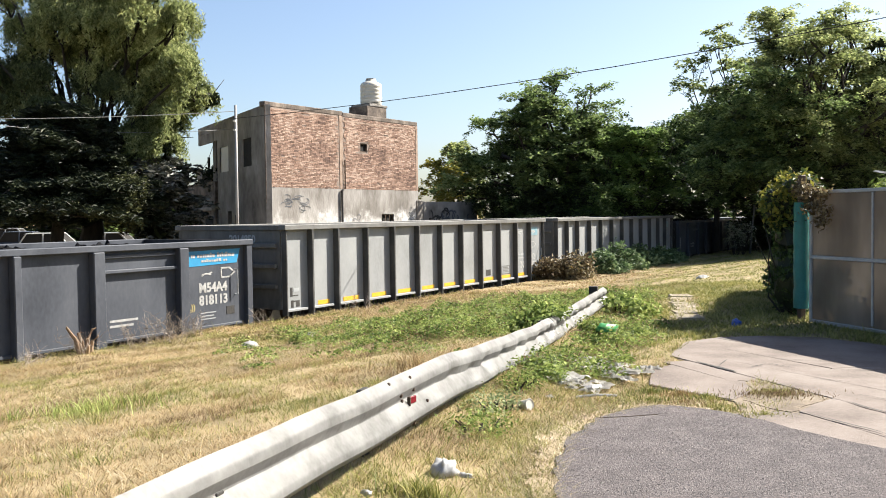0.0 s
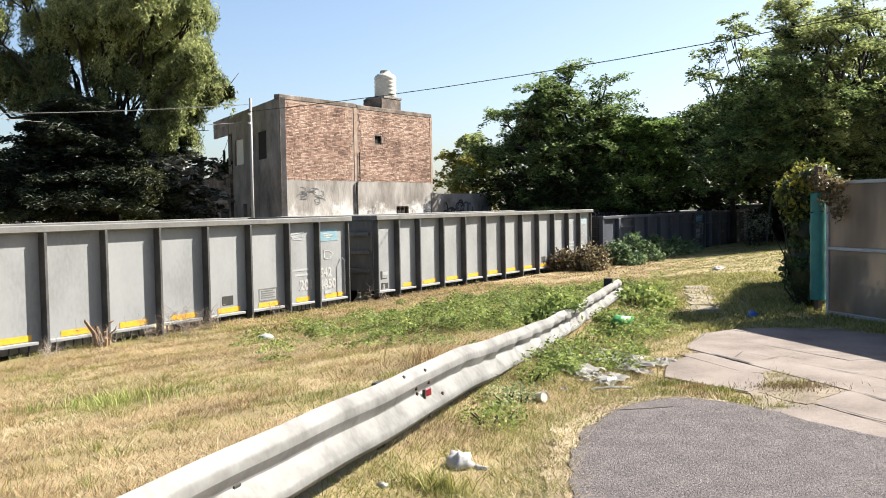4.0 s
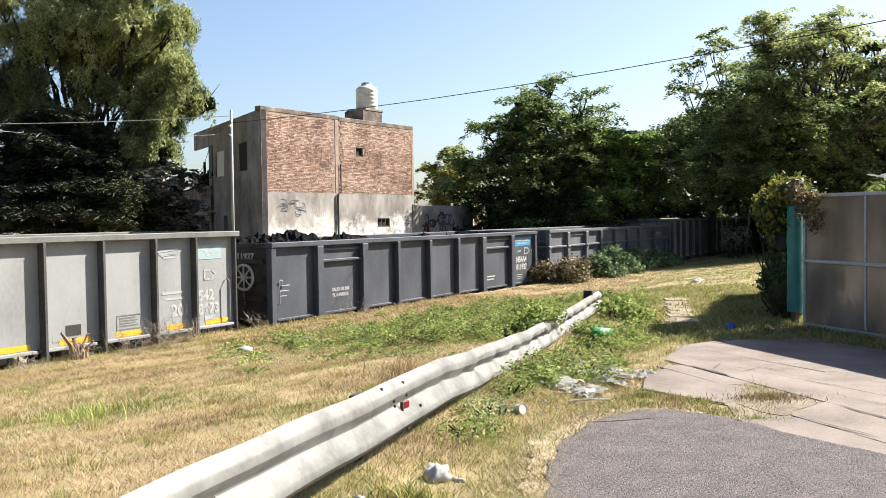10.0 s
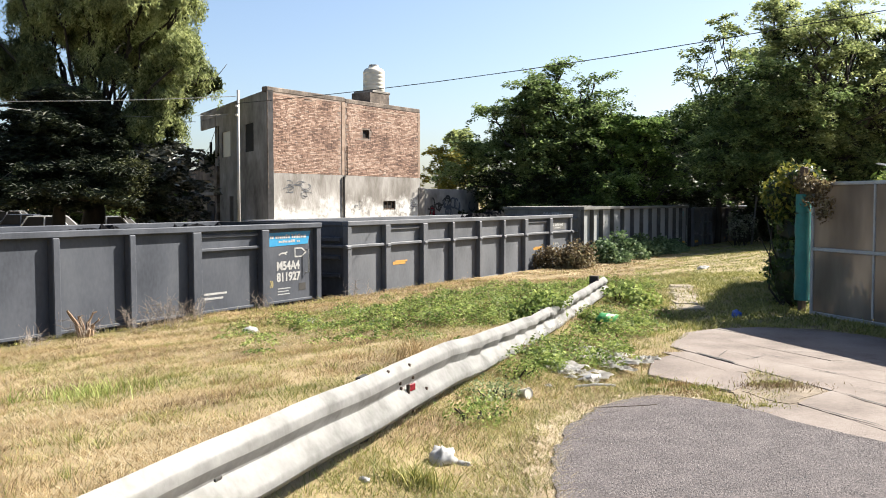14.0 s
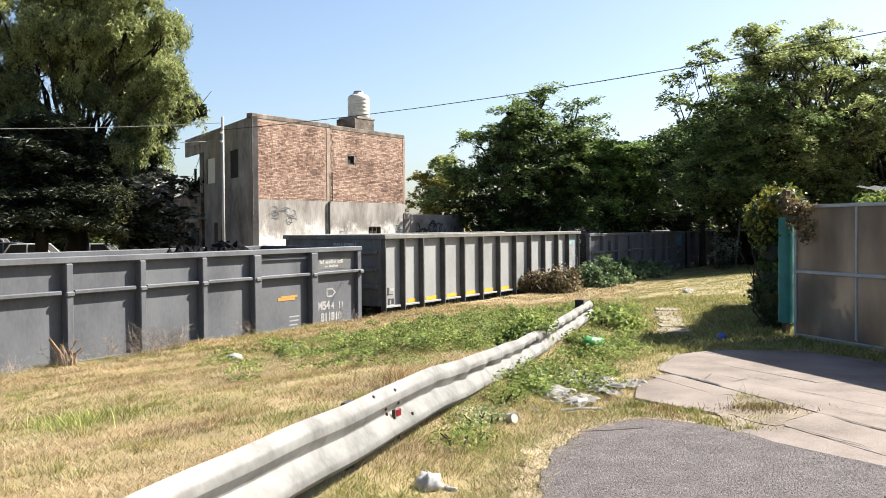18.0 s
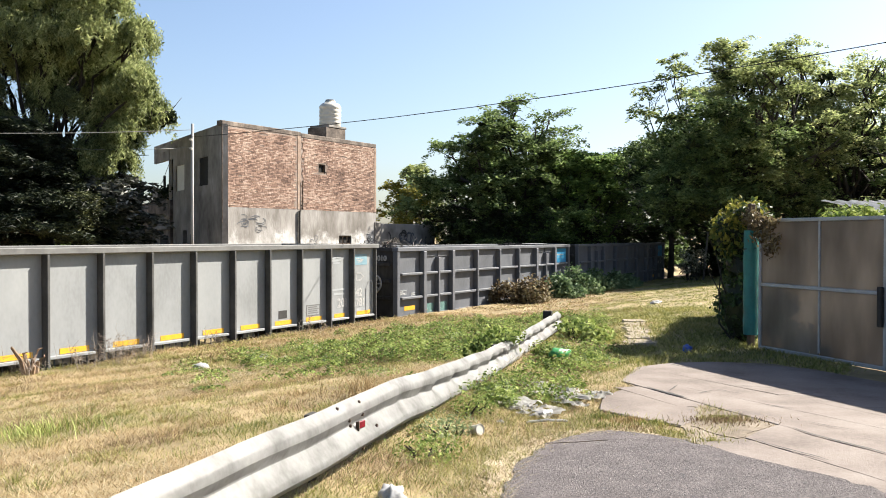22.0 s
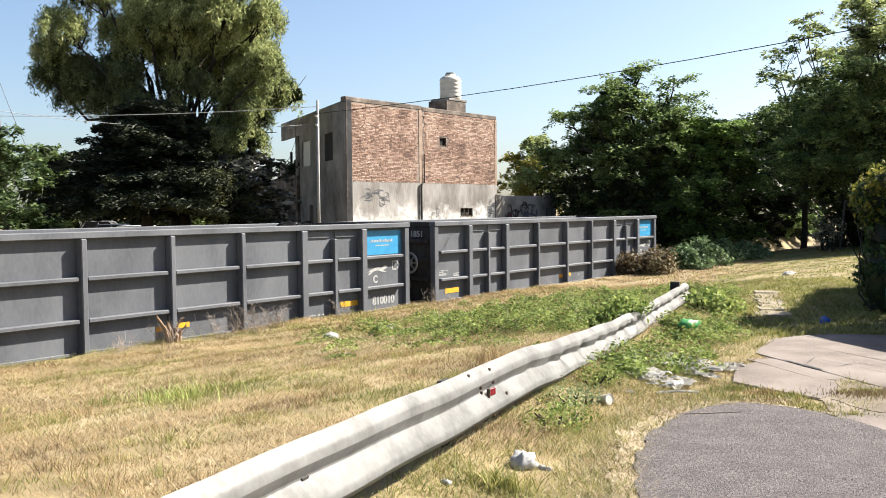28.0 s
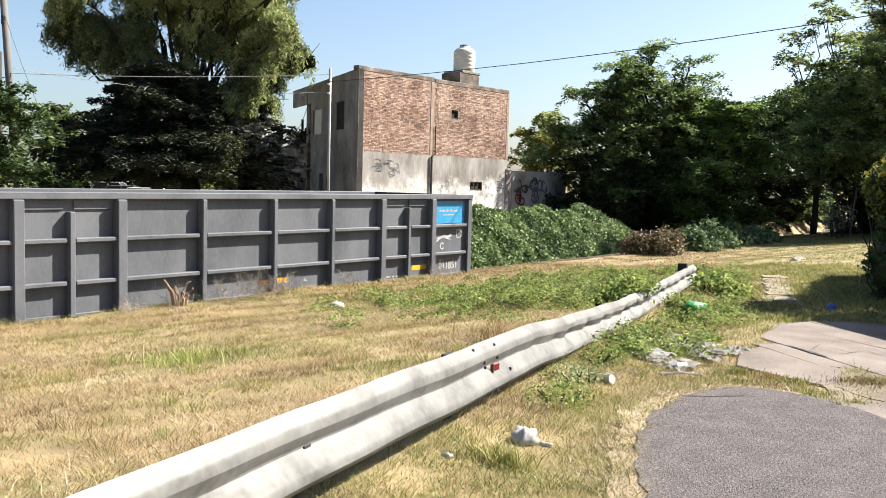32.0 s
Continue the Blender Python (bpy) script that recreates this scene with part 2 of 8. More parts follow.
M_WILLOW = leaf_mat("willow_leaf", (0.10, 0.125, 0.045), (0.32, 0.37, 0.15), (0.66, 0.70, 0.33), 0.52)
# darker copy of the willow leaf, shade put into its colour
M_WILLOWDIM = leaf_mat("shade_willow_leaf", (0.06, 0.08, 0.036), (0.16, 0.20, 0.09), (0.36, 0.41, 0.20), 0.42)
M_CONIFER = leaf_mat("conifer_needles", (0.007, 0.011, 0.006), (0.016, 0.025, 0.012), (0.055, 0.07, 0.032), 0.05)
# lighter copy of the needles for the conifer's sunlit edge
M_SUNNEEDLE = leaf_mat("sunlit_olive_needles", (0.014, 0.018, 0.008), (0.05, 0.058, 0.024), (0.17, 0.185, 0.08), 0.2)
# random pale leaves stand for sky glints, put into the leaf colour
M_GLINT = grain_mat("glint_flecked_dark_leaf", [(0.02, 0.026, 0.016), (0.06, 0.066, 0.045), (0.33, 0.33, 0.30)], 0.9, 0.35, bump=0, fine=2.0, island=0.55, translucent=0.15, spec=0.5)
# leaf green darkened to hold the shade inside crowns and under trees
M_SHADELEAF = leaf_mat("shade_dark_leaf", (0.012, 0.02, 0.007), (0.026, 0.04, 0.012), (0.05, 0.07, 0.024), 0.08)
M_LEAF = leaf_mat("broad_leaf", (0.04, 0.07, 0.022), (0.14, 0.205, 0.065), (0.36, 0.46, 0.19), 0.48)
M_DIMLEAF = leaf_mat("dark_broad_leaf", (0.022, 0.042, 0.014), (0.07, 0.115, 0.04), (0.19, 0.26, 0.105), 0.3)
M_LEAFGREEN = leaf_mat("fresh_green_leaf", (0.055, 0.10, 0.026), (0.19, 0.30, 0.075), (0.42, 0.56, 0.19), 0.5)
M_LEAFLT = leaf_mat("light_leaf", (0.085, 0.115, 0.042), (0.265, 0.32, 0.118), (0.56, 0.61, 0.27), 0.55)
# lighter leaf green with sunlight put into the colour, for one crown
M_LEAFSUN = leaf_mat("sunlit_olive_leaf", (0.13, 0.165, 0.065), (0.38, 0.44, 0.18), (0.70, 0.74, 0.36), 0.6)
M_LEAFYEL = leaf_mat("yellowing_leaf", (0.11, 0.14, 0.03), (0.26, 0.25, 0.05), (0.42, 0.36, 0.07))
M_IVY = leaf_mat("ivy_leaf", (0.03, 0.055, 0.016), (0.065, 0.105, 0.03), (0.15, 0.20, 0.065), 0.2)
M_SOIL = grain_mat("dark_soil", [(0.11, 0.085, 0.06), (0.19, 0.15, 0.11), (0.28, 0.23, 0.17)], 4, 0.95, bump=0.6, bscale=40, fine=30)
M_IVYBANK = leaf_mat("bank_ivy_leaf", (0.06, 0.10, 0.038), (0.155, 0.23, 0.085), (0.36, 0.45, 0.2), 0.25)
M_SAND = grain_mat("sandy_soil", [(0.30, 0.22, 0.15), (0.52, 0.41, 0.30), (0.66, 0.55, 0.42)], 3, 0.95, bump=0.5, bscale=60, fine=40)
M_BROWNBUSH = leaf_mat("browning_shrub_leaf", (0.08, 0.055, 0.03), (0.19, 0.14, 0.075), (0.36, 0.31, 0.17), 0.25)
M_SHRUB = leaf_mat("blue_green_shrub_leaf", (0.04, 0.075, 0.032), (0.115, 0.185, 0.08), (0.31, 0.40, 0.20), 0.3)
M_PALEWEED = leaf_mat("pale_weed_leaf", (0.13, 0.18, 0.075), (0.30, 0.37, 0.17), (0.52, 0.57, 0.33), 0.3)

# ---- the plan: the track runs at 31.5 degrees off the y axis, its near side 13 m away ----
PHI = radians(31.5)
U = Vector((math.sin(PHI), math.cos(PHI), 0))
NRM = Vector((-math.cos(PHI), math.sin(PHI), 0))
TRACK_D = 13.0
RNG = np.random.default_rng(7)


def along(s, d, z=0.0):
    """A place s metres along the track and d metres off the camera's standpoint towards it."""
    return Vector((U.x * s + NRM.x * d, U.y * s + NRM.y * d, z))


def smooth01(k):
    k = np.clip(k, 0, 1)
    return k * k * (3 - 2 * k)


def wave(x, y, f, seed=0.0):
    return (np.sin(x * f + seed) * np.cos(y * f * 1.13 + seed * 1.7) + 0.5 * np.sin(x * f * 2.3 - y * f * 1.9 + seed * 2.1)) / 1.5


def ground_z(x, y):
    """Height of the ground: level by the drive, falling to the railway, a shallow cutting for the track."""
    x, y = np.asarray(x, float), np.asarray(y, float)
    d = NRM.x * x + NRM.y * y
    s = U.x * x + U.y * y
    z = -0.5 * smooth01((d - 4) / 7.5)
    z = z - 0.75 * smooth01((d - 12.65) / 0.5) * (1 - smooth01((d - 17.0) / 1.2))
    rough = smooth01((d - 2.6) / 1.5) * (1 - smooth01((d - 60) / 40))
    z = z + rough * (0.035 * wave(x, y, 1.3, 0.4) + 0.02 * wave(x, y, 3.9, 2.0))
    z = z + 0.12 * np.exp(-(((d - 8.6) / 1.6) ** 2 + ((s - 14.5) / 5.5) ** 2))
    off = (x + 0.82) * 0.9496 - (y - 4.68) * 0.3135
    run = (x + 0.82) * 0.3135 + (y - 4.68) * 0.9496
    z = z + 0.13 * np.exp(-((off + 0.05) / 0.45) ** 2) * (1 - smooth01((run - 10.5) / 2))
    return z


def ground():
    a = np.concatenate([[-1500, -700, -350, -180, -110, -80], np.arange(-60, -12, 1.2), np.arange(-12, 20, 0.2), np.arange(20, 62, 1.2), [80, 110, 180, 350, 700, 1500]])
    b = np.concatenate([[-1500, -700, -300, -120, -60, -30], np.arange(-15, 2, 1.0), np.arange(2, 32, 0.2), np.arange(32, 80, 0.8), [90, 120, 180, 300, 700, 1500]])
    X, Y = np.meshgrid(a, b)
    Z = ground_z(X, Y)
    V = np.stack([X, Y, Z], -1).reshape(-1, 3)
    n, k = len(a), len(b)
    i = (np.arange(k - 1)[:, None] * n + np.arange(n - 1)[None]).ravel()
    me = raw_mesh("ground", V, np.stack([i, i + 1, i + n + 1, i + n], 1), M_GROUND)
    tagged(part("ground", me, None, None, smooth=True), "dry grassy waste ground sloping to the railway", "ground", kind="structure")


ground()


def sheet(name, outline, z, thick, material, label, category, kind="structure", parent=None, wobble=0.0):
    """A slab with the given outline, its top at z."""
    bm = bmesh.new()
    top = [bm.verts.new((x, y, z)) for x, y in outline]
    bot = [bm.verts.new((x, y, z - thick)) for x, y in outline]
    bm.faces.new(top)
    n = len(top)
    for i in range(n):
        bm.faces.new((top[i], bot[i], bot[(i + 1) % n], top[(i + 1) % n]))
    bmesh.ops.recalc_face_normals(bm, faces=bm.faces[:])
    ob = part(name, bm, material, parent)
    return tagged(ob, label, category, kind=kind) if not parent else ob


def ragged(points, step=0.12, amount=0.05, seed=1):
    r = random.Random(seed)
    out = []
    for (x0, y0), (x1, y1) in zip(points, points[1:] + points[:1]):
        n = max(1, int(math.hypot(x1 - x0, y1 - y0) / step))
        n = min(n, 60)
        for i in range(n):
            k = i / n
            out.append((x0 + (x1 - x0) * k + r.uniform(-amount, amount), y0 + (y1 - y0) * k + r.uniform(-amount, amount)))
    return out


ASPHALT = [(0.75, -6), (0.62, 4.4), (0.66, 5.34), (0.72, 5.82), (0.9, 6.48), (1.2, 7.1), (1.53, 7.45), (1.82, 7.55), (2.14, 7.44), (2.36, 7.08), (2.58, 6.7), (2.82, 6.33), (3.02, 6.0), (3.55, 4.5), (4.5, 1.6), (7, -6)]
sheet("road", ragged(ASPHALT, amount=0.035), 0.031, 0.15, M_ASPHALT, "worn grey asphalt with a ragged edge", "road")

EDGE = [(0.44, 3.2), (0.42, 4.4), (0.47, 5.34), (0.55, 5.85), (0.72, 6.6), (1.06, 7.28), (1.5, 7.66), (1.86, 7.7), (2.2, 7.52), (2.1, 7.0), (2.0, 6.2), (1.2, 3.2)]
sheet("soil_strip", ragged(EDGE, 0.07, 0.06, 3), 0.017, 0.1, M_SAND, "bare sandy soil along the asphalt edge", "soil")

# concrete drive: long slabs in strips that run past the gate, with open joints
DRIVE_A = Vector((2.72, 9.74, 0))
DRIVE_E = Vector((0.314, -0.949, 0))   # along the strips
DRIVE_F = Vector((0.949, 0.314, 0))    # across them, towards the gate


def on_drive(a, b, z=0.0):
    p = DRIVE_A + DRIVE_E * a + DRIVE_F * b
    return Vector((p.x, p.y, z))


DRIVE_OUT = [(-0.1, -0.06), (-0.55, 0.02), (-0.9, 0.36), (-1.46, 1.0), (-1.6, 1.45), (-1.5, 2.15), (-1.1, 2.62), (-0.3, 2.78), (9.0, 2.85), (9.0, -1.0), (2.3, -1.1), (1.8, -0.83), (1.42, -0.97), (0.89, -1.13), (0.2, -0.66)]
DRIVE_HOLE = [(1.12, -0.2), (1.02, -0.02), (1.3, -0.01), (2.0, -0.02), (2.14, -0.3), (2.34, -0.68), (2.1, -0.76), (1.78, -0.72), (1.52, -0.42)]


def slab(root, outline, r, thick=0.1):
    """One concrete slab with slightly uneven edges; outline in the drive's own axes."""
    bm = bmesh.new()
    pts = []
    for (a0, b0), (a1, b1) in zip(outline, outline[1:] + outline[:1]):
        n = max(1, round(math.hypot(a1 - a0, b1 - b0) / 0.3))
        for i in range(n):
            k = i / n
            pts.append((a0 + (a1 - a0) * k + r.uniform(-0.005, 0.005), b0 + (b1 - b0) * k + r.uniform(-0.004, 0.004)))
    ta, tb, lift = r.uniform(-0.002, 0.002), r.uniform(-0.003, 0.003), r.uniform(0.017, 0.020)
    ma, mb = sum(p[0] for p in pts) / len(pts), sum(p[1] for p in pts) / len(pts)
    top = [bm.verts.new(on_drive(a, b, lift + ta * (a - ma) + tb * (b - mb))) for a, b in pts]
    rim = [bm.verts.new(on_drive(a + (a - ma) * 0.012, b + (b - mb) * 0.02, lift - 0.008)) for a, b in pts]
    bot = [bm.verts.new(on_drive(a + (a - ma) * 0.012, b + (b - mb) * 0.02, lift - thick)) for a, b in pts]
    bm.faces.new(top)
    n = len(pts)
    for u, v in ((top, rim), (rim, bot)):
        for i in range(n):
            bm.faces.new((u[i], v[i], v[(i + 1) % n], u[(i + 1) % n]))
    bmesh.ops.recalc_face_normals(bm, faces=bm.faces[:])
    part("slab", bm, M_CONCRETE, root)


def drive():
    root = tagged(new("pavement"), "cracked pale concrete driveway slabs in long strips", "driveway", kind="structure")
    r = random.Random(4)
    slab(root, [(0.2, -0.66), (0.89, -1.12), (1.42, -0.96), (1.76, -0.82), (1.5, -0.44), (1.1, -0.2), (0.95, -0.312), (0.0, -0.312)], r)
    slab(root, [(-0.2, -0.30), (0.97, -0.30), (1.08, -0.16), (1.0, -0.008), (0.1, -0.006), (-0.14, -0.02)], r)
    slab(root, [(2.16, -0.3), (2.36, -0.62), (4.1, -0.612), (4.1, -0.006), (2.05, -0.006)], r)
    for a, ln in ((4.115, 1.9), (6.03, 2.9)):
        slab(root, [(a, -0.612), (a + ln, -0.612), (a + ln, -0.006), (a, -0.006)], r)
    slab(root, [(2.2, -1.14), (3.6, -1.0), (4.1, -1.0), (4.1, -0.62), (2.45, -0.64), (2.3, -0.78)], r)
    for a, ln in ((4.115, 2.2), (6.33, 2.6)):
        slab(root, [(a, -1.0), (a + ln, -1.0), (a + ln, -0.62), (a, -0.62)], r)
    # strips between joints that fan out slightly: offset and slope of each joint, and where the strip begins
    joints = [(0.0, 0.0), (0.40, 0.13), (0.95, 0.11), (1.48, 0.09), (2.04, 0.06), (2.74, 0.01)]
    starts = [(-0.52, -0.85), (-0.86, -1.40), (-1.42, -1.58), (-1.58, -1.5), (-1.5, -0.55)]
    for (o0, k0), (o1, k1), (s0, s1) in zip(joints, joints[1:], starts):
        a0, a1 = s0, s1
        gap = 0.004
        while a0 < 8.6:
            ln = r.uniform(1.3, 2.3)
            e0, e1 = max(a0, a1) + ln, max(a0, a1) + ln + r.uniform(-0.12, 0.12)
            slab(root, [(a0, o0 + k0 * a0 + gap), (e0, o0 + k0 * e0 + gap), (e1, o1 + k1 * e1 - gap), (a1, o1 + k1 * a1 - gap)], r)
            a0, a1 = e0 + 0.006, e1 + 0.006


drive()
sheet("joint_fill", [tuple(on_drive(a, b))[:2] for a, b in DRIVE_OUT], 0.010, 0.05, M_SOIL, "soil filling the joints of the drive", "soil")
sheet("soil_patch", ragged([tuple(on_drive(a, b))[:2] for a, b in DRIVE_HOLE], 0.09, 0.02, 9), 0.0145, 0.03, M_SOIL, "soil filling a hole in the drive", "soil")


def cracks():
    """Soil-filled cracks that wander over the slabs."""
    r = random.Random(8)
    root = tagged(new("pavement_crack"), "dark soil-filled cracks in the concrete drive", "crack", kind="structure")
    runs = [(-0.05, 0.02, 0.75, 0.03, 0.030), (0.28, 0.62, 0.66, 0.72, 0.008), (1.2, 0.50, 1.55, 0.66, 0.008), (0.28, 0.08, -0.02, 0.42, 0.007), (0.5, 0.25, 0.35, 0.56, 0.006),
            (2.2, 0.02, 3.4, -0.03, 0.014), (3.4, -0.04, 5.0, 0.0, 0.012), (2.6, 0.75, 3.3, 0.5, 0.006), (2.9, 1.0, 3.2, 1.5, 0.006), (0.9, 1.0, 1.2, 1.5, 0.006), (3.3, 0.1, 3.2, 0.6, 0.006),
            (2.45, -0.60, 3.2, -0.56, 0.010), (4.0, -0.62, 4.9, -0.5, 0.008), (0.1, 0.9, 0.5, 1.3, 0.006), (1.7, 1.2, 1.9, 1.7, 0.006), (2.0, 0.3, 2.5, 0.42, 0.005)]
    for a0, b0, a1, b1, wide in runs:
        bm = bmesh.new()
        n = 12
        prev = None
        ja = jb = 0.0
        ln = math.hypot(a1 - a0, b1 - b0)
        na, nb = -(b1 - b0) / ln, (a1 - a0) / ln
        for i in range(n + 1):
            ja, jb = ja + r.uniform(-0.02, 0.02) * ln, jb + r.uniform(-0.02, 0.02) * ln
            a, b = a0 + (a1 - a0) * i / n + ja, b0 + (b1 - b0) * i / n + jb
            w = wide * math.sin(math.pi * (i + 0.3) / (n + 0.6)) * r.uniform(0.5, 1.2) + 0.001
            cur = (bm.verts.new(on_drive(a - na * w, b - nb * w, 0.0275)), bm.verts.new(on_drive(a + na * w, b + nb * w, 0.0275)))
            if prev:
                bm.faces.new((prev[0], cur[0], cur[1], prev[1]))
            prev = cur
        part("crack", bm, M_UNDER, root)


cracks()


def grit():
    """Loose grit on the asphalt."""
    rng = np.random.default_rng(3)
    n = 15000
    y = 4.0 + 3.5 * rng.random(n) ** 1.2
    x = 0.7 + rng.random(n) * 4.2
    ok = (x > 0.75 + 0.25 * np.clip(y - 6, 0, 3) ** 1.3) & (y < 7.3 - 1.6 * np.clip(x - 2.2, 0, 9)) & (y < 6.6 + np.clip(x - 0.9, 0, 1) * 1.0)
    x, y = x[ok], y[ok]
    n = len(x)
    r = 0.0025 + 0.0055 * rng.random(n) ** 2
    a = rng.uniform(0, 2.1, n)
    V = np.empty((n, 4, 3))
    for k in range(3):
        V[:, k] = np.stack([x + r * np.cos(a + k * 2.09), y + r * np.sin(a + k * 2.09), np.full(n, 0.0315)], 1)
    V[:, 3] = np.stack([x, y, 0.032 + r * 0.5], 1)
    i = np.arange(n)[:, None] * 4
    T = np.concatenate([i + np.array([[0, 1, 3]]), i + np.array([[1, 2, 3]]), i + np.array([[2, 0, 3]])], 1).reshape(-1, 3)
    tagged(part("grit", raw_mesh("grit", V.reshape(-1, 3), T, M_GRAVEL), None, None), "loose grit scattered on the worn asphalt", "gravel", kind="stuff")


grit()


M_PATHTILE = grain_mat("worn_path_tile", [(0.17, 0.14, 0.10), (0.30, 0.25, 0.185), (0.43, 0.365, 0.285)], 3, 0.95, bump=0.5, bscale=60, fine=40)


def footpath():
    """Flat worn concrete tiles in a row, sunk in the trodden path."""
    root = tagged(new("footpath"), "row of worn pale tiles sunk in a trodden path", "path", kind="structure")
    r = random.Random(12)
    y = 13.9
    while y < 18.2:
        x = 3.42 + (y - 12.5) * 0.235 + r.uniform(-0.04, 0.04)
        w, h = r.uniform(0.17, 0.22), r.uniform(0.15, 0.19)
        bm = bmesh.new()
        n = 8
        ring_ = [(w * a * r.uniform(0.9, 1.05), h * b * r.uniform(0.9, 1.05)) for a, b in ((-1, -1), (0, -1), (1, -1), (1, 0), (1, 1), (0, 1), (-1, 1), (-1, 0))]
        top = [bm.verts.new((a, b, 0.012)) for a, b in ring_]
        out = [bm.verts.new((a * 1.08, b * 1.08, -0.03)) for a, b in ring_]
        bm.faces.new(top)
        for k in range(n):
            bm.faces.new((top[k], out[k], out[(k + 1) % n], top[(k + 1) % n]))
        part("tile", bm, M_PATHTILE, root, m=Matrix.Translation((x, y, float(ground_z(x, y)) + 0.012)) @ pose(0, 0, 0, r.uniform(-2, 2), r.uniform(-2, 2), r.uniform(-6, 6)))
        y += r.uniform(0.40, 0.48)


footpath()


def trodden():
    """The bare trodden strip of the footpath."""
    r = random.Random(6)
    bm = bmesh.new()
    prev = None
    for k in range(46):
        y = 13.7 + k * 0.11
        x = 3.42 + (y - 12.5) * 0.235
        w = (0.17 + 0.05 * math.sin(k * 0.9)) * (1 - smooth01((k - 30) / 16)) + 0.02
        a, b = x - w + r.uniform(-0.07, 0.07), x + w + r.uniform(-0.07, 0.07)
        cur = [bm.verts.new((v, y, float(ground_z(v, y)) + 0.012)) for v in (a, a + (b - a) * 0.33, a + (b - a) * 0.67, b)]
        if prev:
            for i in range(3):
                bm.faces.new((prev[i], prev[i + 1], cur[i + 1], cur[i]))
        prev = cur
    tagged(part("trodden_soil", bm, M_PATHTILE, None), "bare trodden soil of the footpath", "soil", kind="structure")


trodden()


def railway():
    s0, s1 = -130.0, 190.0
    bal = tagged(new("track_bed"), "dark ballast bed under the railway line", "ballast", kind="structure")
    bm = bmesh.new()
    prof = [(13.1, -1.24), (13.5, -1.08), (16.0, -1.08), (16.6, -1.24)]
    rows = [[bm.verts.new(along(s, d, z)) for d, z in prof] for s in (s0, s1)]
    for i in range(3):
        bm.faces.new((rows[0][i], rows[1][i], rows[1][i + 1], rows[0][i + 1]))
    bmesh.ops.recalc_face_normals(bm, faces=bm.faces[:])
    part("ballast", bm, M_BALLAST, bal)
    mid = TRACK_D + 1.55
    rot = pose(0, 0, 0, 0, 0, 90 - math.degrees(PHI))
    track = tagged(new("railway_track"), "rusty steel rails on old wooden sleepers", "railway track", kind="structure")
    for off in (-0.5, 0.5):
        bm = bmesh.new()
        box(s0, s1, -0.035, 0.035, -0.06, 0.0, bm=bm)
        box(s0, s1, -0.01, 0.01, -0.14, -0.06, bm=bm)
        box(s0, s1, -0.06, 0.06, -0.155, -0.14, bm=bm)
        part("rail", bm, M_STEEL, track, m=Matrix.Translation(along(0, mid + off, -0.84)) @ rot)
    me = bpy.data.meshes.new("sleeper")
    bm = box(-0.11, 0.11, -0.95, 0.95, -0.1, 0.0, 0.01)
    bm.to_mesh(me)
    bm.free()
    me.materials.append(M_SLEEPER)
    for i in range(160):
        part("sleeper", me, None, track, m=Matrix.Translation(along(-20 + i * 0.62, mid, -0.998)) @ rot)


railway()

# ---- the goods train ----
CAR_L, CAR_W, PITCH = 12.9, 3.05, 13.9
CAR_ROT = 90 - math.degrees(PHI)
GREY_POSTS = [0.87] + [1.79 + 1.126 * k for k in range(9)] + [11.76]
RAIL_Z = -0.84


M_FADEBLUE = grain_mat("faded_blue_sign", [(0.26, 0.37, 0.41), (0.36, 0.46, 0.49)], 6, 0.6, bump=0)
M_OLDTEAL = grain_mat("faded_teal_paint", [(0.07, 0.14, 0.13), (0.13, 0.26, 0.23)], 9, 0.6, bump=0)
M_YELLOWED = grain_mat("yellowed_marking", [(0.30, 0.25, 0.12), (0.50, 0.42, 0.20)], 14, 0.6, bump=0)
# grey paint darkened to hold the shade on the grey wagons' ends
M_GREYEND = grain_mat("shade_dark_grey_wagon_end", [(0.10, 0.098, 0.095), (0.16, 0.158, 0.152), (0.21, 0.208, 0.20)], 2.0, 0.6, bump=0.05, fine=14, spec=0.1, stretch=(1, 1, 0.4))
M_DIMBLUE = grain_mat("dim_blue_sign", [(0.13, 0.26, 0.33), (0.27, 0.42, 0.48)], 5, 0.55, bump=0)
M_FADETEAL = grain_mat("pale_teal_paint", [(0.16, 0.30, 0.28), (0.28, 0.42, 0.39)], 9, 0.6, bump=0)
M_DRYTWIG = grain_mat("dry_grey_twig", [(0.07, 0.06, 0.052), (0.24, 0.215, 0.19)], 5, 0.9, bump=0)
M_SMUDGE = grain_mat("smudged_orange_paint", [(0.44, 0.26, 0.09), (0.66, 0.33, 0.05)], 7, 0.55, bump=0)
GONE = [(0, 0.0), (3, 8.38), (6, 16.78), (9, 25.23), (12, 33.76), (15.5, 43.95), (19, 54.33), (22.5, 64.66), (26, 75.0), (28, 80.9), (30, 86.8), (32, 92.65)]


def marking(words, size, x, z, parent, mat=None, y=-0.004, turn=0):
    """Painted words on the near side (turn=0) or on the near end (turn=-90) of a wagon."""
    m = pose(x, y, z, 90, 0, turn)
    return part("marking", text_mesh(words, size), mat or M_WHITE, parent, "stencilled white marking", m=m)


def bar(x0, x1, z0, z1, parent, mat, name="marking", label="", y=-0.006):
    return part(name, box(x0, x1, y, y + 0.005, z0, z1), mat, parent, label)


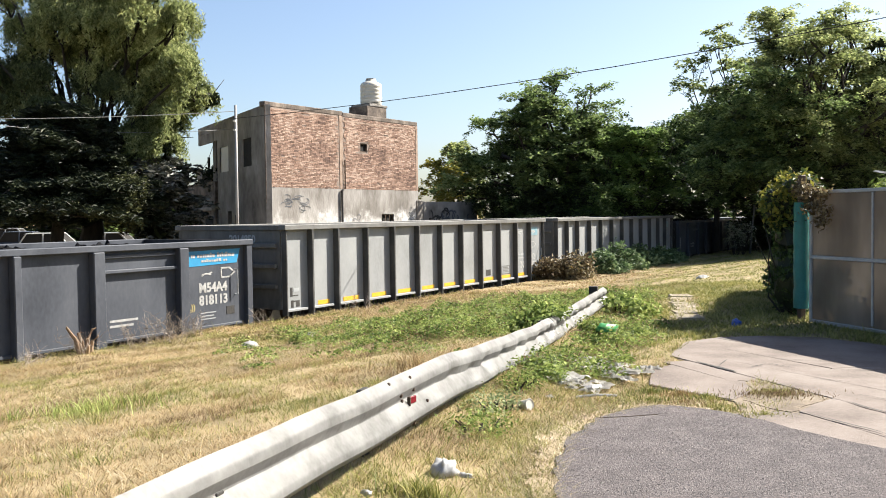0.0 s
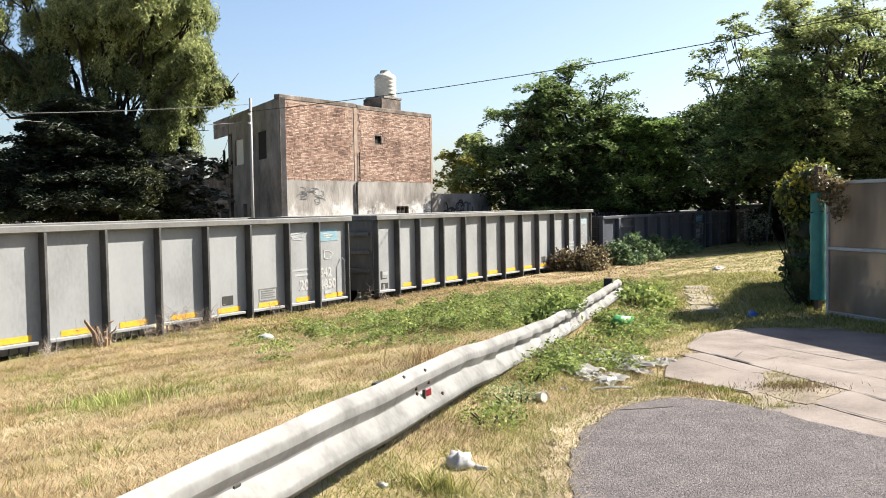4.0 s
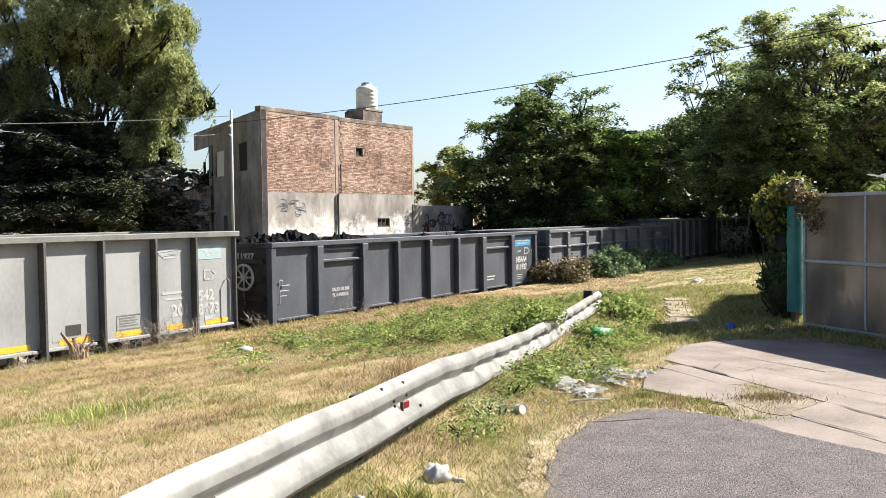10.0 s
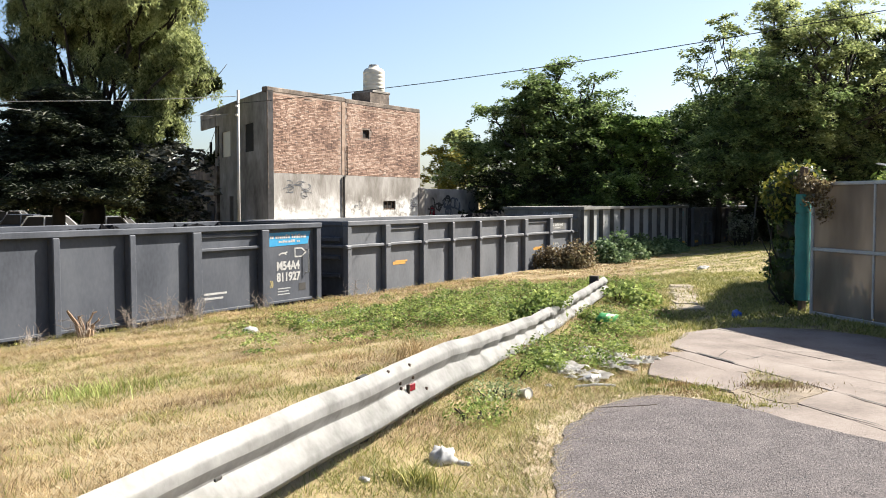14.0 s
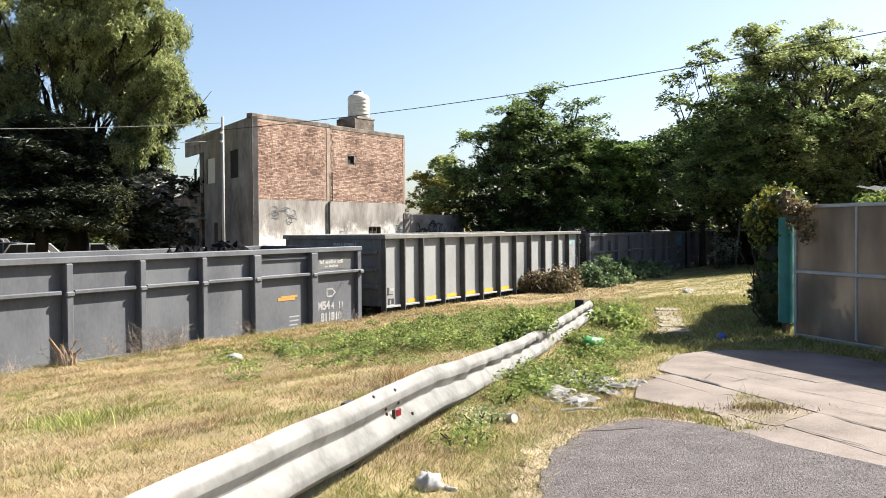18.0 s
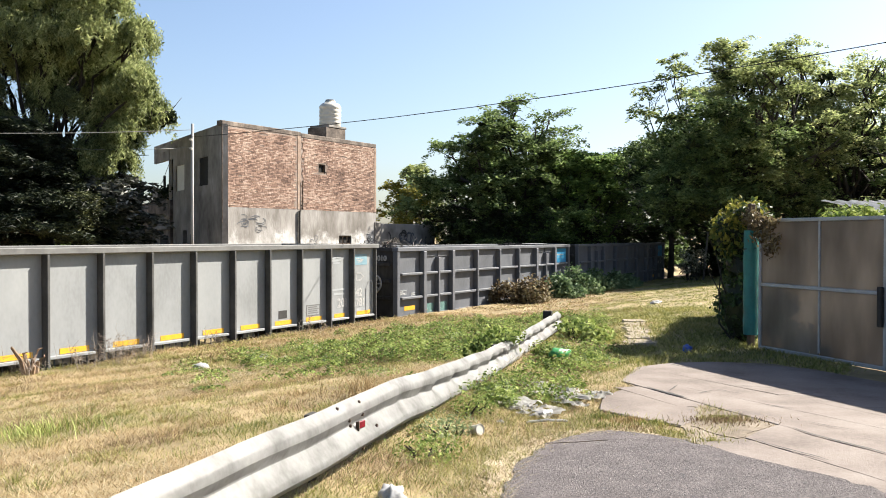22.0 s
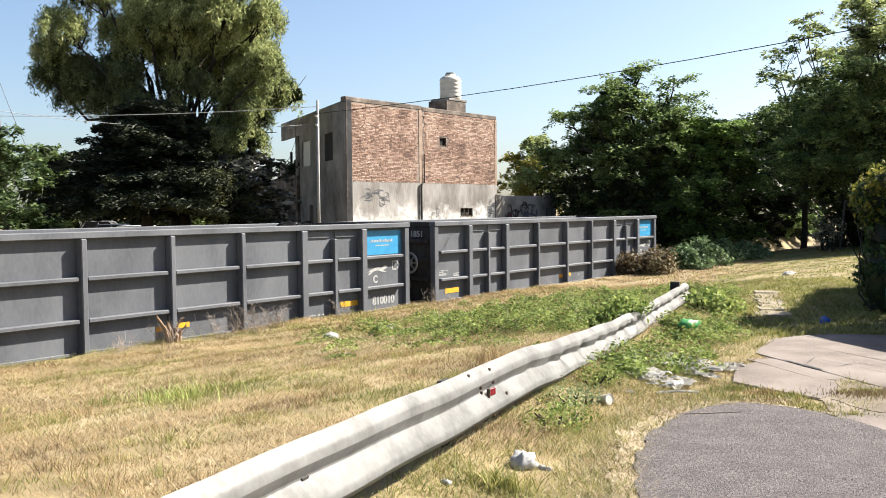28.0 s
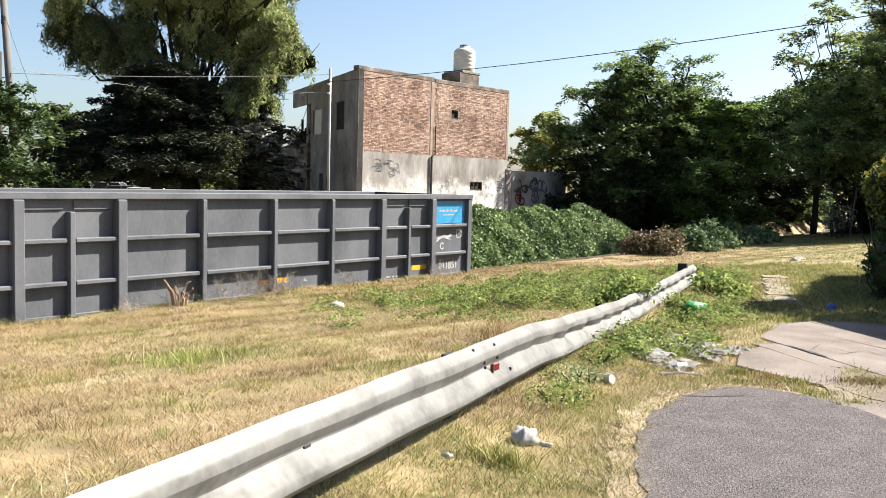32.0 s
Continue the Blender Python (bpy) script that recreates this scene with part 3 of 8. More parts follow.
def wagon(kind, top, bottom, paint, label):
    """A gondola wagon; x runs along it from the end that faces the left, y goes into it, z is the world's."""
    root = thing("gondola_wagon", Matrix.Identity(4), label, "railway wagon", "wagons of the goods train")
    t = 0.05
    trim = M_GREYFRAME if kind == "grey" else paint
    # end walls get darker colours than the sides, standing for shade
    ends = {"grey": M_GREYEND, "midrib": M_DARKCAR}.get(kind, M_ENDSHADE)
    # side panels, ends and floor
    for y0, y1, nm in ((0.0, t, "side_wall"), (CAR_W - t, CAR_W, "side_wall")):
        part(nm, box(t, CAR_L - t, y0, y1, bottom + 0.02, top - 0.05), paint, root)
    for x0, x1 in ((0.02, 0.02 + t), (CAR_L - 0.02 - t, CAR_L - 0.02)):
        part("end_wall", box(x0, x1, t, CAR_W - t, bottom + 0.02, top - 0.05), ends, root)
    part("floor_plate", box(t, CAR_L - t, t, CAR_W - t, bottom + 0.1, bottom + 0.16), M_UNDER, root)
    cap_h = 0.11
    lip = 0.14 if kind == "grey" else 0.12
    for y0, y1 in ((-lip, 0.06), (CAR_W - 0.06, CAR_W + lip)):
        part("top_rail", box(-0.03, CAR_L + 0.03, y0, y1, top - cap_h, top, 0.012), M_GREYRAIL if kind == "grey" else paint, root)
    for x0, x1 in ((-0.03, 0.10), (CAR_L - 0.10, CAR_L + 0.03)):
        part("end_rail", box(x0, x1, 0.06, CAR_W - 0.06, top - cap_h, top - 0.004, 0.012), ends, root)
    # end ribs
    for k in (0.28, 0.52, 0.76):
        z = bottom + (top - bottom) * k
        for x0, x1 in ((-0.07, 0.02), (CAR_L - 0.02, CAR_L + 0.07)):
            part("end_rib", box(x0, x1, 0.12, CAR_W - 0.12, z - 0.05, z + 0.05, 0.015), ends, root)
    for x0 in (-0.02, CAR_L - 0.14):
        for y0 in (-0.10, CAR_W - 0.04):
            part("corner_post", box(x0 + (0.06 if kind == "grey" else 0), x0 + 0.16 - (0.05 if kind == "grey" else 0), y0, y0 + 0.14, bottom - 0.12, top - cap_h - 0.002, 0.012), trim, root)
    if kind == "grey":
        xs = list(GREY_POSTS)
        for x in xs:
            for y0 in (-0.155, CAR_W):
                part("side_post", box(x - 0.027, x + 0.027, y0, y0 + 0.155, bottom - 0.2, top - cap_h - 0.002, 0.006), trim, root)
        edges = [0.0] + xs + [CAR_L]
        for i, (a, b) in enumerate(zip(edges, edges[1:])):
            if 0 < i:
                bar(a + 0.32, b - 0.2, bottom + 0.03, bottom + 0.125, root, M_YELLOW, "stripe", "yellow reflective stripe")
            part("sill", box(a + 0.06, b - 0.14, -0.10, 0.03, bottom - 0.03, bottom + 0.02, 0.006), M_GREYCAR, root)
            for k in range(5):
                x = a + 0.2 + k * (b - a - 0.3) / 5
                part("rod", box(x, x + 0.02, -0.02, 0.0, bottom - 0.26, bottom - 0.032), M_GREYFRAME, root)
        # end plates and bay markings
        w = edges[11]
        bar(w + 0.14, w + 0.78, 0.94, 1.21, root, M_DIMBLUE, "sign", "faded blue maker's panel")
        for k in range(3):
            slant = box(0, 0.34 - 0.07 * k, -0.009, -0.004, 0, 0.022)
            part("marking", slant, M_WHITE, root, m=pose(w + 0.28 + 0.04 * k, 0, 1.10 - 0.05 * k, 0, 7 - 4 * k, 0))
        bracket(root, w + 0.32, 0.55, 0.3, 0.18)
        bar(w + 0.3, w + 0.52, -0.25, -0.16, root, M_FADED, "label_plate", "small worn label plate")
        v = edges[10]
        for k in range(4):
            part("marking", box(0, 0.5 - 0.08 * k, -0.007, -0.002, 0, 0.035), M_FADED, root, "blurred pale marking", m=pose(v + 0.12 + 0.05 * k, 0, 1.10 - 0.035 * k, 0, -5 + 6 * (k % 2), 0))
        bar(v + 0.22, v + 0.76, 0.33, 0.375, root, M_FADED)
        bar(v + 0.30, v + 0.76, 0.22, 0.265, root, M_FADED)
        q = edges[8]
        bar(q + 0.45, q + 0.74, -0.19, -0.01, root, M_UNDER, "label_plate", "dark label plate")
        q = edges[9]
        for x0, x1, z0, z1 in ((0.33, 0.87, 0.03, 0.05), (0.33, 0.87, -0.21, -0.19), (0.33, 0.35, -0.19, 0.03), (0.85, 0.87, -0.19, 0.03)):
            bar(q + x0, q + x1, z0, z1, root, M_GREYRAIL, "label_plate", "grey outlined label plate")
        for k in range(4):
            bar(q + 0.4, q + 0.8 - 0.06 * (k % 2), -0.15 + 0.045 * k, -0.13 + 0.045 * k, root, M_GREYRAIL)
        for x0, x1, z0, z1 in ((0.26, 0.33, -0.08, 0.12), (0.33, 0.52, -0.07, -0.05), (0.28, 0.36, -0.32, -0.16), (0.44, 0.56, -0.31, -0.17), (0.36, 0.44, -0.2, -0.17)):
            bar(x0, x1, z0, z1, root, M_UNDER, "label_plate", "dark label plate")
        bar(0.36, 0.55, 0.02, 0.1, root, M_FADED, "label_plate", "pale clip on the side")
        part("handrail", tube([(CAR_L - 0.25, -0.02, bottom + 0.05), (CAR_L - 0.25, -0.1, bottom + 0.1), (CAR_L - 0.25, -0.1, bottom + 0.85), (CAR_L - 0.25, -0.02, bottom + 0.9)], 0.014, 6), paint, root)
    else:
        if kind == "ribbed":
            majors, minors = [1.43, 3.14, 4.76, 6.42, 7.98, 9.56, 11.34], [2.27, 10.46]
        else:
            majors, minors = [1.58, 3.28, 4.72, 6.24, 7.74, 9.24, 11.1], []
        pw, pd = (0.10, 0.15) if kind != "ribbed" else (0.075, 0.16)
        for x in majors:
            wide = pw * (1.35 if x in (majors[0], majors[1], majors[-2], majors[-1]) else 0.8)
            for y0 in (-pd, CAR_W):
                part("side_post", box(x - wide, x + wide * 0.7, y0, y0 + pd, bottom - 0.1, top - cap_h - 0.002, 0.015), paint, root)
        for x in minors:
            part("side_post", box(x - 0.05, x + 0.045, -0.14, 0.0, bottom - 0.06, top - 0.30, 0.012), paint, root)
        edges = [0.14] + majors + [CAR_L - 0.14]
        if kind == "ribbed":
            edges = sorted(edges + minors)
            for a, b in zip(edges, edges[1:]):
                for z in (0.62, -0.04):
                    part("side_rib", box(a + 0.06, b - 0.09, -0.13, 0.0, z - 0.035, z + 0.035, 0.012), paint, root)
            for a, b in ((1.43, 2.27), (2.27, 3.14), (9.56, 10.46), (10.46, 11.34)):
                part("side_rib", box(a + 0.08, b - 0.1, -0.03, 0.0, top - 0.27, top - cap_h, 0.006), paint, root)
        else:
            for a, b in ((majors[0], majors[1]), (majors[-2], majors[-1])):
                if kind == "flat":
                    part("side_rib", box(a + 0.1, b - 0.14, -0.09, 0.0, 0.74 - 0.03, 0.74 + 0.03, 0.01), paint, root)
                part("side_rib", box(a + 0.1, b - 0.14, -0.05, 0.0, 0.97, 1.03, 0.01), paint, root)
            if kind == "midrib":
                for a, b in zip([-0.2] + majors, majors + [CAR_L + 0.2]):
                    part("side_rib", box(a + 0.1, b - 0.14, -0.12, 0.0, 0.62 - 0.035, 0.62 + 0.035, 0.012), paint, root)
                for x in [-0.03] + majors + [CAR_L - 0.03]:
                    part("rib_joint", box(x - 0.1, x + 0.07, -0.175, -0.10, 0.55, 0.64, 0.02), paint, root)
                part("end_rib", box(-0.10, 0.02, 0.0, CAR_W, 0.585, 0.655, 0.012), paint, root)
        for a, b in zip(edges, edges[1:]):
            part("sill", box(a + 0.08, b - 0.1, -0.04, 0.03, bottom - 0.03, bottom + 0.02, 0.006), paint, root)
            for k in range(10):
                x = a + 0.12 + k * (b - a - 0.3) / 10
                part("rod", box(x, x + 0.02, -0.01, 0.01, bottom - 0.2, bottom - 0.032), M_UNDER, root)
        # brake wheel on the end that faces the camera
        if kind == "midrib":
            return finish(root, bottom)
        wr, wz = (0.235, 0.38) if kind == "ribbed" else (0.265, 0.47)
        pale = M_GALV if kind == "ribbed" else M_WHITE
        wheel = part("brake_wheel", ring(wr, 0.03), pale, root, "pale round hand brake wheel", m=pose(-0.14, 0.58, wz, 0, 90, 0))
        for k in range(8):
            part("spoke", box(0.06, wr - 0.01, -0.017, 0.017, -0.008, 0.008), pale, wheel, m=pose(0, 0, 0, 0, 0, 45 * k))
        part("hub", tube([(0, 0, -0.03), (0, 0, 0.05)], 0.075, 12), pale, wheel)
        part("brake_shaft", tube([(-0.14, 0.58, wz), (0.02, 0.58, wz)], 0.022, 8), M_STEEL, root)
        part("brake_chain", tube([(-0.13, 0.6, wz - 0.28), (-0.13, 0.56, wz - 0.6)], 0.015, 6), M_STEEL, root)
    return finish(root, bottom)


def finish(root, bottom):
    """Coupler, centre sill and bogies."""
    for x0, x1 in ((-0.54, -0.02), (CAR_L + 0.02, CAR_L + 0.48)):
        part("coupler", box(x0, x1, CAR_W / 2 - 0.11, CAR_W / 2 + 0.11, -0.55, -0.33, 0.03), M_STEEL, root)
    part("centre_sill", box(0.1, CAR_L - 0.1, CAR_W / 2 - 0.2, CAR_W / 2 + 0.2, bottom - 0.12, bottom + 0.09), M_UNDER, root)
    for cx in (2.3, CAR_L - 2.3):
        bog = part("bogie", box(cx - 1.1, cx + 1.1, 0.75, 0.87, -0.62, -0.48, 0.03), M_UNDER, root)
        part("bogie_side", box(cx - 1.1, cx + 1.1, CAR_W - 0.87, CAR_W - 0.75, -0.62, -0.48, 0.03), M_UNDER, bog)
        for dx in (-0.8, 0.8):
            bm = bmesh.new()
            for yy in (0.99, CAR_W - 1.11):
                tube([(cx + dx, yy, RAIL_Z + 0.36), (cx + dx, yy + 0.12, RAIL_Z + 0.36)], 0.36, 20, bm)
            tube([(cx + dx, 1.0, RAIL_Z + 0.36), (cx + dx, CAR_W - 1.0, RAIL_Z + 0.36)], 0.07, 10, bm)
            part("wheelset", bm, M_STEEL, bog)
    return root


def ring(radius, r, segs=28, k=6):
    bm = bmesh.new()
    vs = [[bm.verts.new(((radius + r * math.cos(b * math.tau / k)) * math.cos(a * math.tau / segs), (radius + r * math.cos(b * math.tau / k)) * math.sin(a * math.tau / segs), r * math.sin(b * math.tau / k)))
           for b in range(k)] for a in range(segs)]
    for a in range(segs):
        for b in range(k):
            bm.faces.new((vs[a][b], vs[(a + 1) % segs][b], vs[(a + 1) % segs][(b + 1) % k], vs[a][(b + 1) % k]))
    return bm


def coal_heap(parent, humps, top):
    """A heap of coal lying in a wagon."""
    nx, ny = 170, 40
    x = np.linspace(0.1, CAR_L - 0.1, nx)
    y = np.linspace(0.06, CAR_W - 0.06, ny)
    X, Y = np.meshgrid(x, y)
    Z = np.full_like(X, top - 0.42)
    for cx, h, w in humps:
        Z = np.maximum(Z, top - 0.42 + h * np.exp(-((X - cx) / w) ** 2 - ((Y - CAR_W / 2) / 0.95) ** 2))
    Z = Z + RNG.uniform(-0.07, 0.07, X.shape) + np.where(RNG.random(X.shape) < 0.04, 0.09, 0.0) + 0.05 * wave(X, Y, 4.0, top) + 0.03 * wave(X, Y, 9.0, 2 * top)
    i = (np.arange(ny - 1)[:, None] * nx + np.arange(nx - 1)[None]).ravel()
    me = raw_mesh("coal", np.stack([X, Y, Z], -1).reshape(-1, 3), np.stack([i, i + 1, i + nx + 1, i + nx], 1), M_COAL)
    part("coal_load", me, None, parent, "heap of black coal")


def sign_panel(root, x0, x1, z0, z1, bars=True):
    bar(x0, x1, z0, z1, root, M_BLUE, "sign", "blue operator's sign with white bars")
    h = z1 - z0
    if bars:
        r = random.Random(3)
        x = x0 + (x1 - x0) * 0.2
        while x < x1 - (x1 - x0) * 0.22:
            w = r.uniform(0.025, 0.05)
            bar(x, x + w, z0 + h * 0.52, z0 + h * (0.60 + r.choice((0.0, 0.03))), root, M_WHITE, y=-0.009)
            x += w + 0.018
        bar(x0 + (x1 - x0) * 0.33, x1 - (x1 - x0) * 0.33, z0 + h * 0.36, z0 + h * 0.40, root, M_WHITE, y=-0.009)


def hound(root, x, z, size):
    """A running animal emblem as a plain long shape."""
    bm = bmesh.new()
    pts = [(0, 0.02), (0.18, 0.10), (0.45, 0.16), (0.75, 0.15), (0.92, 0.22), (1.02, 0.17), (0.95, 0.11), (0.8, 0.06), (0.98, 0.0), (0.78, 0.0), (0.55, 0.06), (0.35, 0.05), (0.12, -0.06), (0.05, -0.04), (0.2, 0.04)]
    vs = [bm.verts.new((x + a * size, -0.006, z + b * size)) for a, b in pts]
    bm.faces.new(vs)
    part("emblem", bm, M_WHITE, root, "white running animal emblem")


def bracket(root, x, z, w, h, mat=None):
    """An open outline, flat on one side and pointed on the other, painted in strokes."""
    pts = [(0.45 * w, 0), (0, 0), (0, h), (0.6 * w, h), (w, 0.5 * h), (0.6 * w, 0), (0.52 * w, 0)]
    bm = bmesh.new()
    for (a, b), (c, d) in zip(pts, pts[1:]):
        ln = math.hypot(c - a, d - b) or 1.0
        ux, uz = (c - a) / ln * 0.016, (d - b) / ln * 0.016
        quad = [(a - ux - uz, b - uz + ux), (c + ux - uz, d + uz + ux), (c + ux + uz, d + uz - ux), (a - ux + uz, b - uz - ux)]
        bm.faces.new([bm.verts.new((x + p, -0.006, z + q)) for p, q in quad])
    part("emblem", bm, mat or M_WHITE, root, "white outlined arrow emblem")


def scrawl(seed, x, z, w, h, strokes, parent, mat, y=-0.012, thick=0.011):
    """Painted loops that nobody can read."""
    r = random.Random(seed)
    for _ in range(strokes):
        cx, cz = x + r.random() * w, z + r.random() * h
        a0, a1 = r.uniform(0, 6), r.uniform(3, 6)
        rx, rz = r.uniform(0.08, 0.24) * min(1.5, w), r.uniform(0.10, 0.3) * h
        pts = [(cx + rx * math.cos(a0 + a1 * k / 10), y, cz + rz * math.sin(a0 + a1 * k / 10)) for k in range(11)]
        bm = bmesh.new()
        tube(pts, thick, 4, bm)
        for v in bm.verts:
            v.co.y = y + (v.co.y - y) * 0.15
        part("graffiti", bm, mat, parent, "painted graffiti scrawl")


def letters(root, x0, x1, z, h, seed, y=-0.011):
    """A line of unreadable lettering as small uneven bars."""
    r = random.Random(seed)
    x = x0
    while x < x1 - 0.02:
        wd = min(r.uniform(0.03, 0.07), x1 - x)
        bar(x, x + wd, z, z + h * r.choice((0.8, 0.8, 1.15)), root, M_WHITE, y=y)
        x += wd + (0.06 if r.random() < 0.12 else 0.014)


def brushwood(parent, x0, x1, z, seed):
    """Dry twigs and bent wire lying on the load."""
    r = random.Random(seed)
    bm = bmesh.new()
    for _ in range(46):
        x, y = r.uniform(x0, x1), r.uniform(0.15, 1.6)
        a, ln = r.uniform(0, math.tau), r.uniform(0.25, 0.7)
        up = r.uniform(-0.05, 0.16)
        tube([(x, y, z + r.uniform(-0.1, 0.08)), (x + ln * 0.5 * math.cos(a), y + ln * 0.5 * math.sin(a), z + up + r.uniform(0, 0.1)), (x + ln * math.cos(a), y + ln * math.sin(a) * 0.6, z + up * r.uniform(-0.3, 1.2))], r.choice((0.004, 0.005, 0.009)), 4, bm)
    part("brushwood", bm, M_DRYTWIG, parent, "tangle of dry grey twigs on the load")


def train():
    # flat-sided dark wagon
    def flat(number):
        w = wagon("flat", 1.20, -0.45, M_DARKCAR, "dark grey gondola wagon loaded with black coal")
        bm = bmesh.new()
        bm.faces.new([bm.verts.new((x, -0.006, z)) for x, z in ((11.28, 0.72), (12.56, 0.75), (12.66, 1.03), (11.28, 1.01))])
        part("sign", bm, M_BLUE, w, "blue operator's sign with white bars")
        letters(w, 11.36, 12.56, 0.885, 0.075, 4)
        letters(w, 11.62, 12.3, 0.795, 0.05, 6)
        bracket(w, 12.14, 0.48, 0.36, 0.18)
        bar(12.26, 12.48, -0.26, -0.10, w, M_UNDER, "label_plate", "dark label plate")
        bar(11.58, 11.98, -0.19, -0.17, w, M_FADED)
        bar(11.58, 11.92, -0.25, -0.23, w, M_FADED)
        bar(11.58, 11.96, -0.31, -0.29, w, M_FADED)
        hound(w, 11.6, 0.54, 0.3)
        marking("M54A4", 0.25, 11.55, 0.22, w)
        marking(number, 0.25, 11.55, -0.02, w)
        marking("((.))", 0.15, 11.22, -0.1, w, M_YELLOWED)
        bar(9.5, 10.1, -0.14, -0.10, w, M_WHITE)
        bar(9.5, 10.0, -0.23, -0.19, w, M_WHITE)
        marking("SALIO DE 505", 0.105, 2.13, 0.02, w)
        marking("BL 4 /04/2015", 0.105, 2.13, -0.11, w)
        for k in range(3):
            bar(0.32, 0.66 - 0.05 * k, 0.26 - 0.11 * k, 0.28 - 0.11 * k, w, M_WHITE)
        part("grab_handle", tube([(0.28, 0.0, -0.12), (0.24, -0.08, -0.1), (0.24, -0.08, 0.36), (0.3, -0.06, 0.40), (0.38, -0.05, 0.38), (0.38, 0.0, 0.2)], 0.012, 6), M_WHITE, w)
        part("grab_handle", tube([(12.5, 0.0, 0.12), (12.5, -0.08, 0.12), (12.5, -0.08, 0.62), (12.5, 0.0, 0.62)], 0.014, 6), M_WHITE, w)
        marking(number, 0.2, -0.012, 0.84, w, turn=-90, y=1.0)
        coal_heap(w, [(1.4, 0.55, 1.0), (2.6, 0.62, 1.1), (4.6, 0.50, 1.3), (8.2, 0.4, 1.8), (10.8, 0.4, 1.2)], 1.17)
        return w
    def grey(number, tail):
        w = wagon("grey", 1.47, -0.36, M_GREYCAR, "light grey gondola wagon with vertical posts and yellow stripes")
        e = GREY_POSTS[-1]
        marking("542", 0.28, e + 0.14, 0.15, w)
        marking(tail, 0.28, e + 0.14, -0.11, w)
        marking(number[:3], 0.3, e - 0.52, -0.08, w)
        marking(number, 0.22, -0.006, 1.1, w, M_FADED, turn=-90, y=1.5)
        return w
    a = flat("818113")
    b = grey("2014850", "4850")
    c = grey("2018673", "8673")
    d = flat("811927")
    e = wagon("midrib", 1.21, -0.56, M_RIBCAR, "charcoal gondola wagon with a horizontal side rib")
    bar(11.28, 12.45, 0.70, 0.97, e, M_GREYRAIL, "sign", "faded grey operator's panel with pale bars")
    letters(e, 11.42, 12.3, 0.83, 0.075, 14, y=-0.009)
    letters(e, 11.6, 12.1, 0.745, 0.045, 15, y=-0.009)
    bracket(e, 11.68, 0.07, 0.32, 0.17)
    marking("M54", 0.26, 11.32, -0.22, e)
    marking("4", 0.2, 11.84, -0.22, e)
    marking("11", 0.2, 12.1, -0.22, e)
    marking("811810", 0.26, 11.44, -0.49, e)
    for x in (9.98, 1.95):
        bar(x, x + 0.56, 0.08, 0.155, e, M_SMUDGE, "logo", "smudged orange bar-shaped logo")
        bar(x + 0.1, x + 0.64, 0.135, 0.18, e, M_SMUDGE, "logo", "smudged orange bar-shaped logo", y=-0.009)
    for k in range(3):
        bar(10.35, 10.7 - 0.04 * k, -0.30 - 0.09 * k, -0.275 - 0.09 * k, e, M_FADED)
    marking("811810", 0.22, -0.01, 0.86, e, turn=-90, y=1.5)
    coal_heap(e, [(10.0, 0.55, 0.8), (9.0, 0.46, 1.0)], 1.19)
    f = grey("2015781", "5781")
    for car in (c, f):
        for ob in car.children:
            if ob.name.startswith("sign"):
                ob.data.materials[0] = M_FADEBLUE if car is c else M_DIMBLUE

    def ribbed(number):
        w = wagon("ribbed", 1.36, -0.55, M_RIBCAR, "charcoal gondola wagon with two horizontal ribs and a blue sign")
        sign_panel(w, 11.42, 12.72, 0.67, 1.20)
        hound(w, 11.55, 0.28, 0.68)
        bracket(w, 12.42, 0.32, 0.24, 0.18)
        marking("C", 0.22, 11.75, 0.06, w)
        marking(number, 0.25, 11.72, -0.42, w)
        bar(10.7, 11.24, -0.38, -0.27, w, M_YELLOW, "stripe", "yellow reflective stripe")
        bar(6.57, 6.83, -0.36, -0.27, w, M_YELLOW, "stripe", "yellow reflective stripe")
        bar(6.13, 6.36, -0.38, -0.29, w, M_ORANGE, "stripe", "yellow reflective stripe")
        bar(0.5, 1.07, -0.39, -0.27, w, M_YELLOW, "stripe", "yellow reflective stripe")
        letters(w, 9.74, 10.2, -0.49, 0.035, 21, y=-0.006)
        bm = bmesh.new()
        bm.faces.new([bm.verts.new((x, -0.006, z)) for x, z in ((7.28, -0.36), (7.36, -0.31), (7.33, -0.35), (7.42, -0.39), (7.34, -0.38))])
        part("emblem", bm, M_FADED, w, "small flaked pale emblem")
        for x, wd, z, hh, seed in ((0.23, 0.4, 0.05, 0.13, 31), (0.85, 0.29, 0.01, 0.08, 32)):
            for x0, x1, z0, z1 in ((0, wd, 0, 0.012), (0, wd, hh - 0.012, hh), (0, 0.012, 0.012, hh - 0.012), (wd - 0.012, wd, 0.012, hh - 0.012)):
                bar(x + x0, x + x1, z + z0, z + z1, w, M_FADED, "label_plate", "worn stencilled label")
            letters(w, x + 0.03, x + wd * 0.6, z + hh * 0.52, hh * 0.3, seed, y=-0.006)
            letters(w, x + 0.03, x + wd * 0.8, z + hh * 0.15, hh * 0.25, seed + 5, y=-0.006)
        marking(number, 0.2, -0.012, 1.0, w, turn=-90, y=0.85)
        return w
    g = ribbed("810010")
    for x0, x1, seed in ((1.58, 2.15, 3), (2.44, 2.98, 4)):
        bar(x0, x1, -0.57, -0.26, g, M_OLDTEAL, "patch", "faded teal paint patch")
        scrawl(seed, x0 + 0.05, -0.54, x1 - x0 - 0.15, 0.26, 3, g, M_FADETEAL, y=-0.014, thick=0.012)
    brushwood(g, 0.2, 2.3, 1.4, 12)
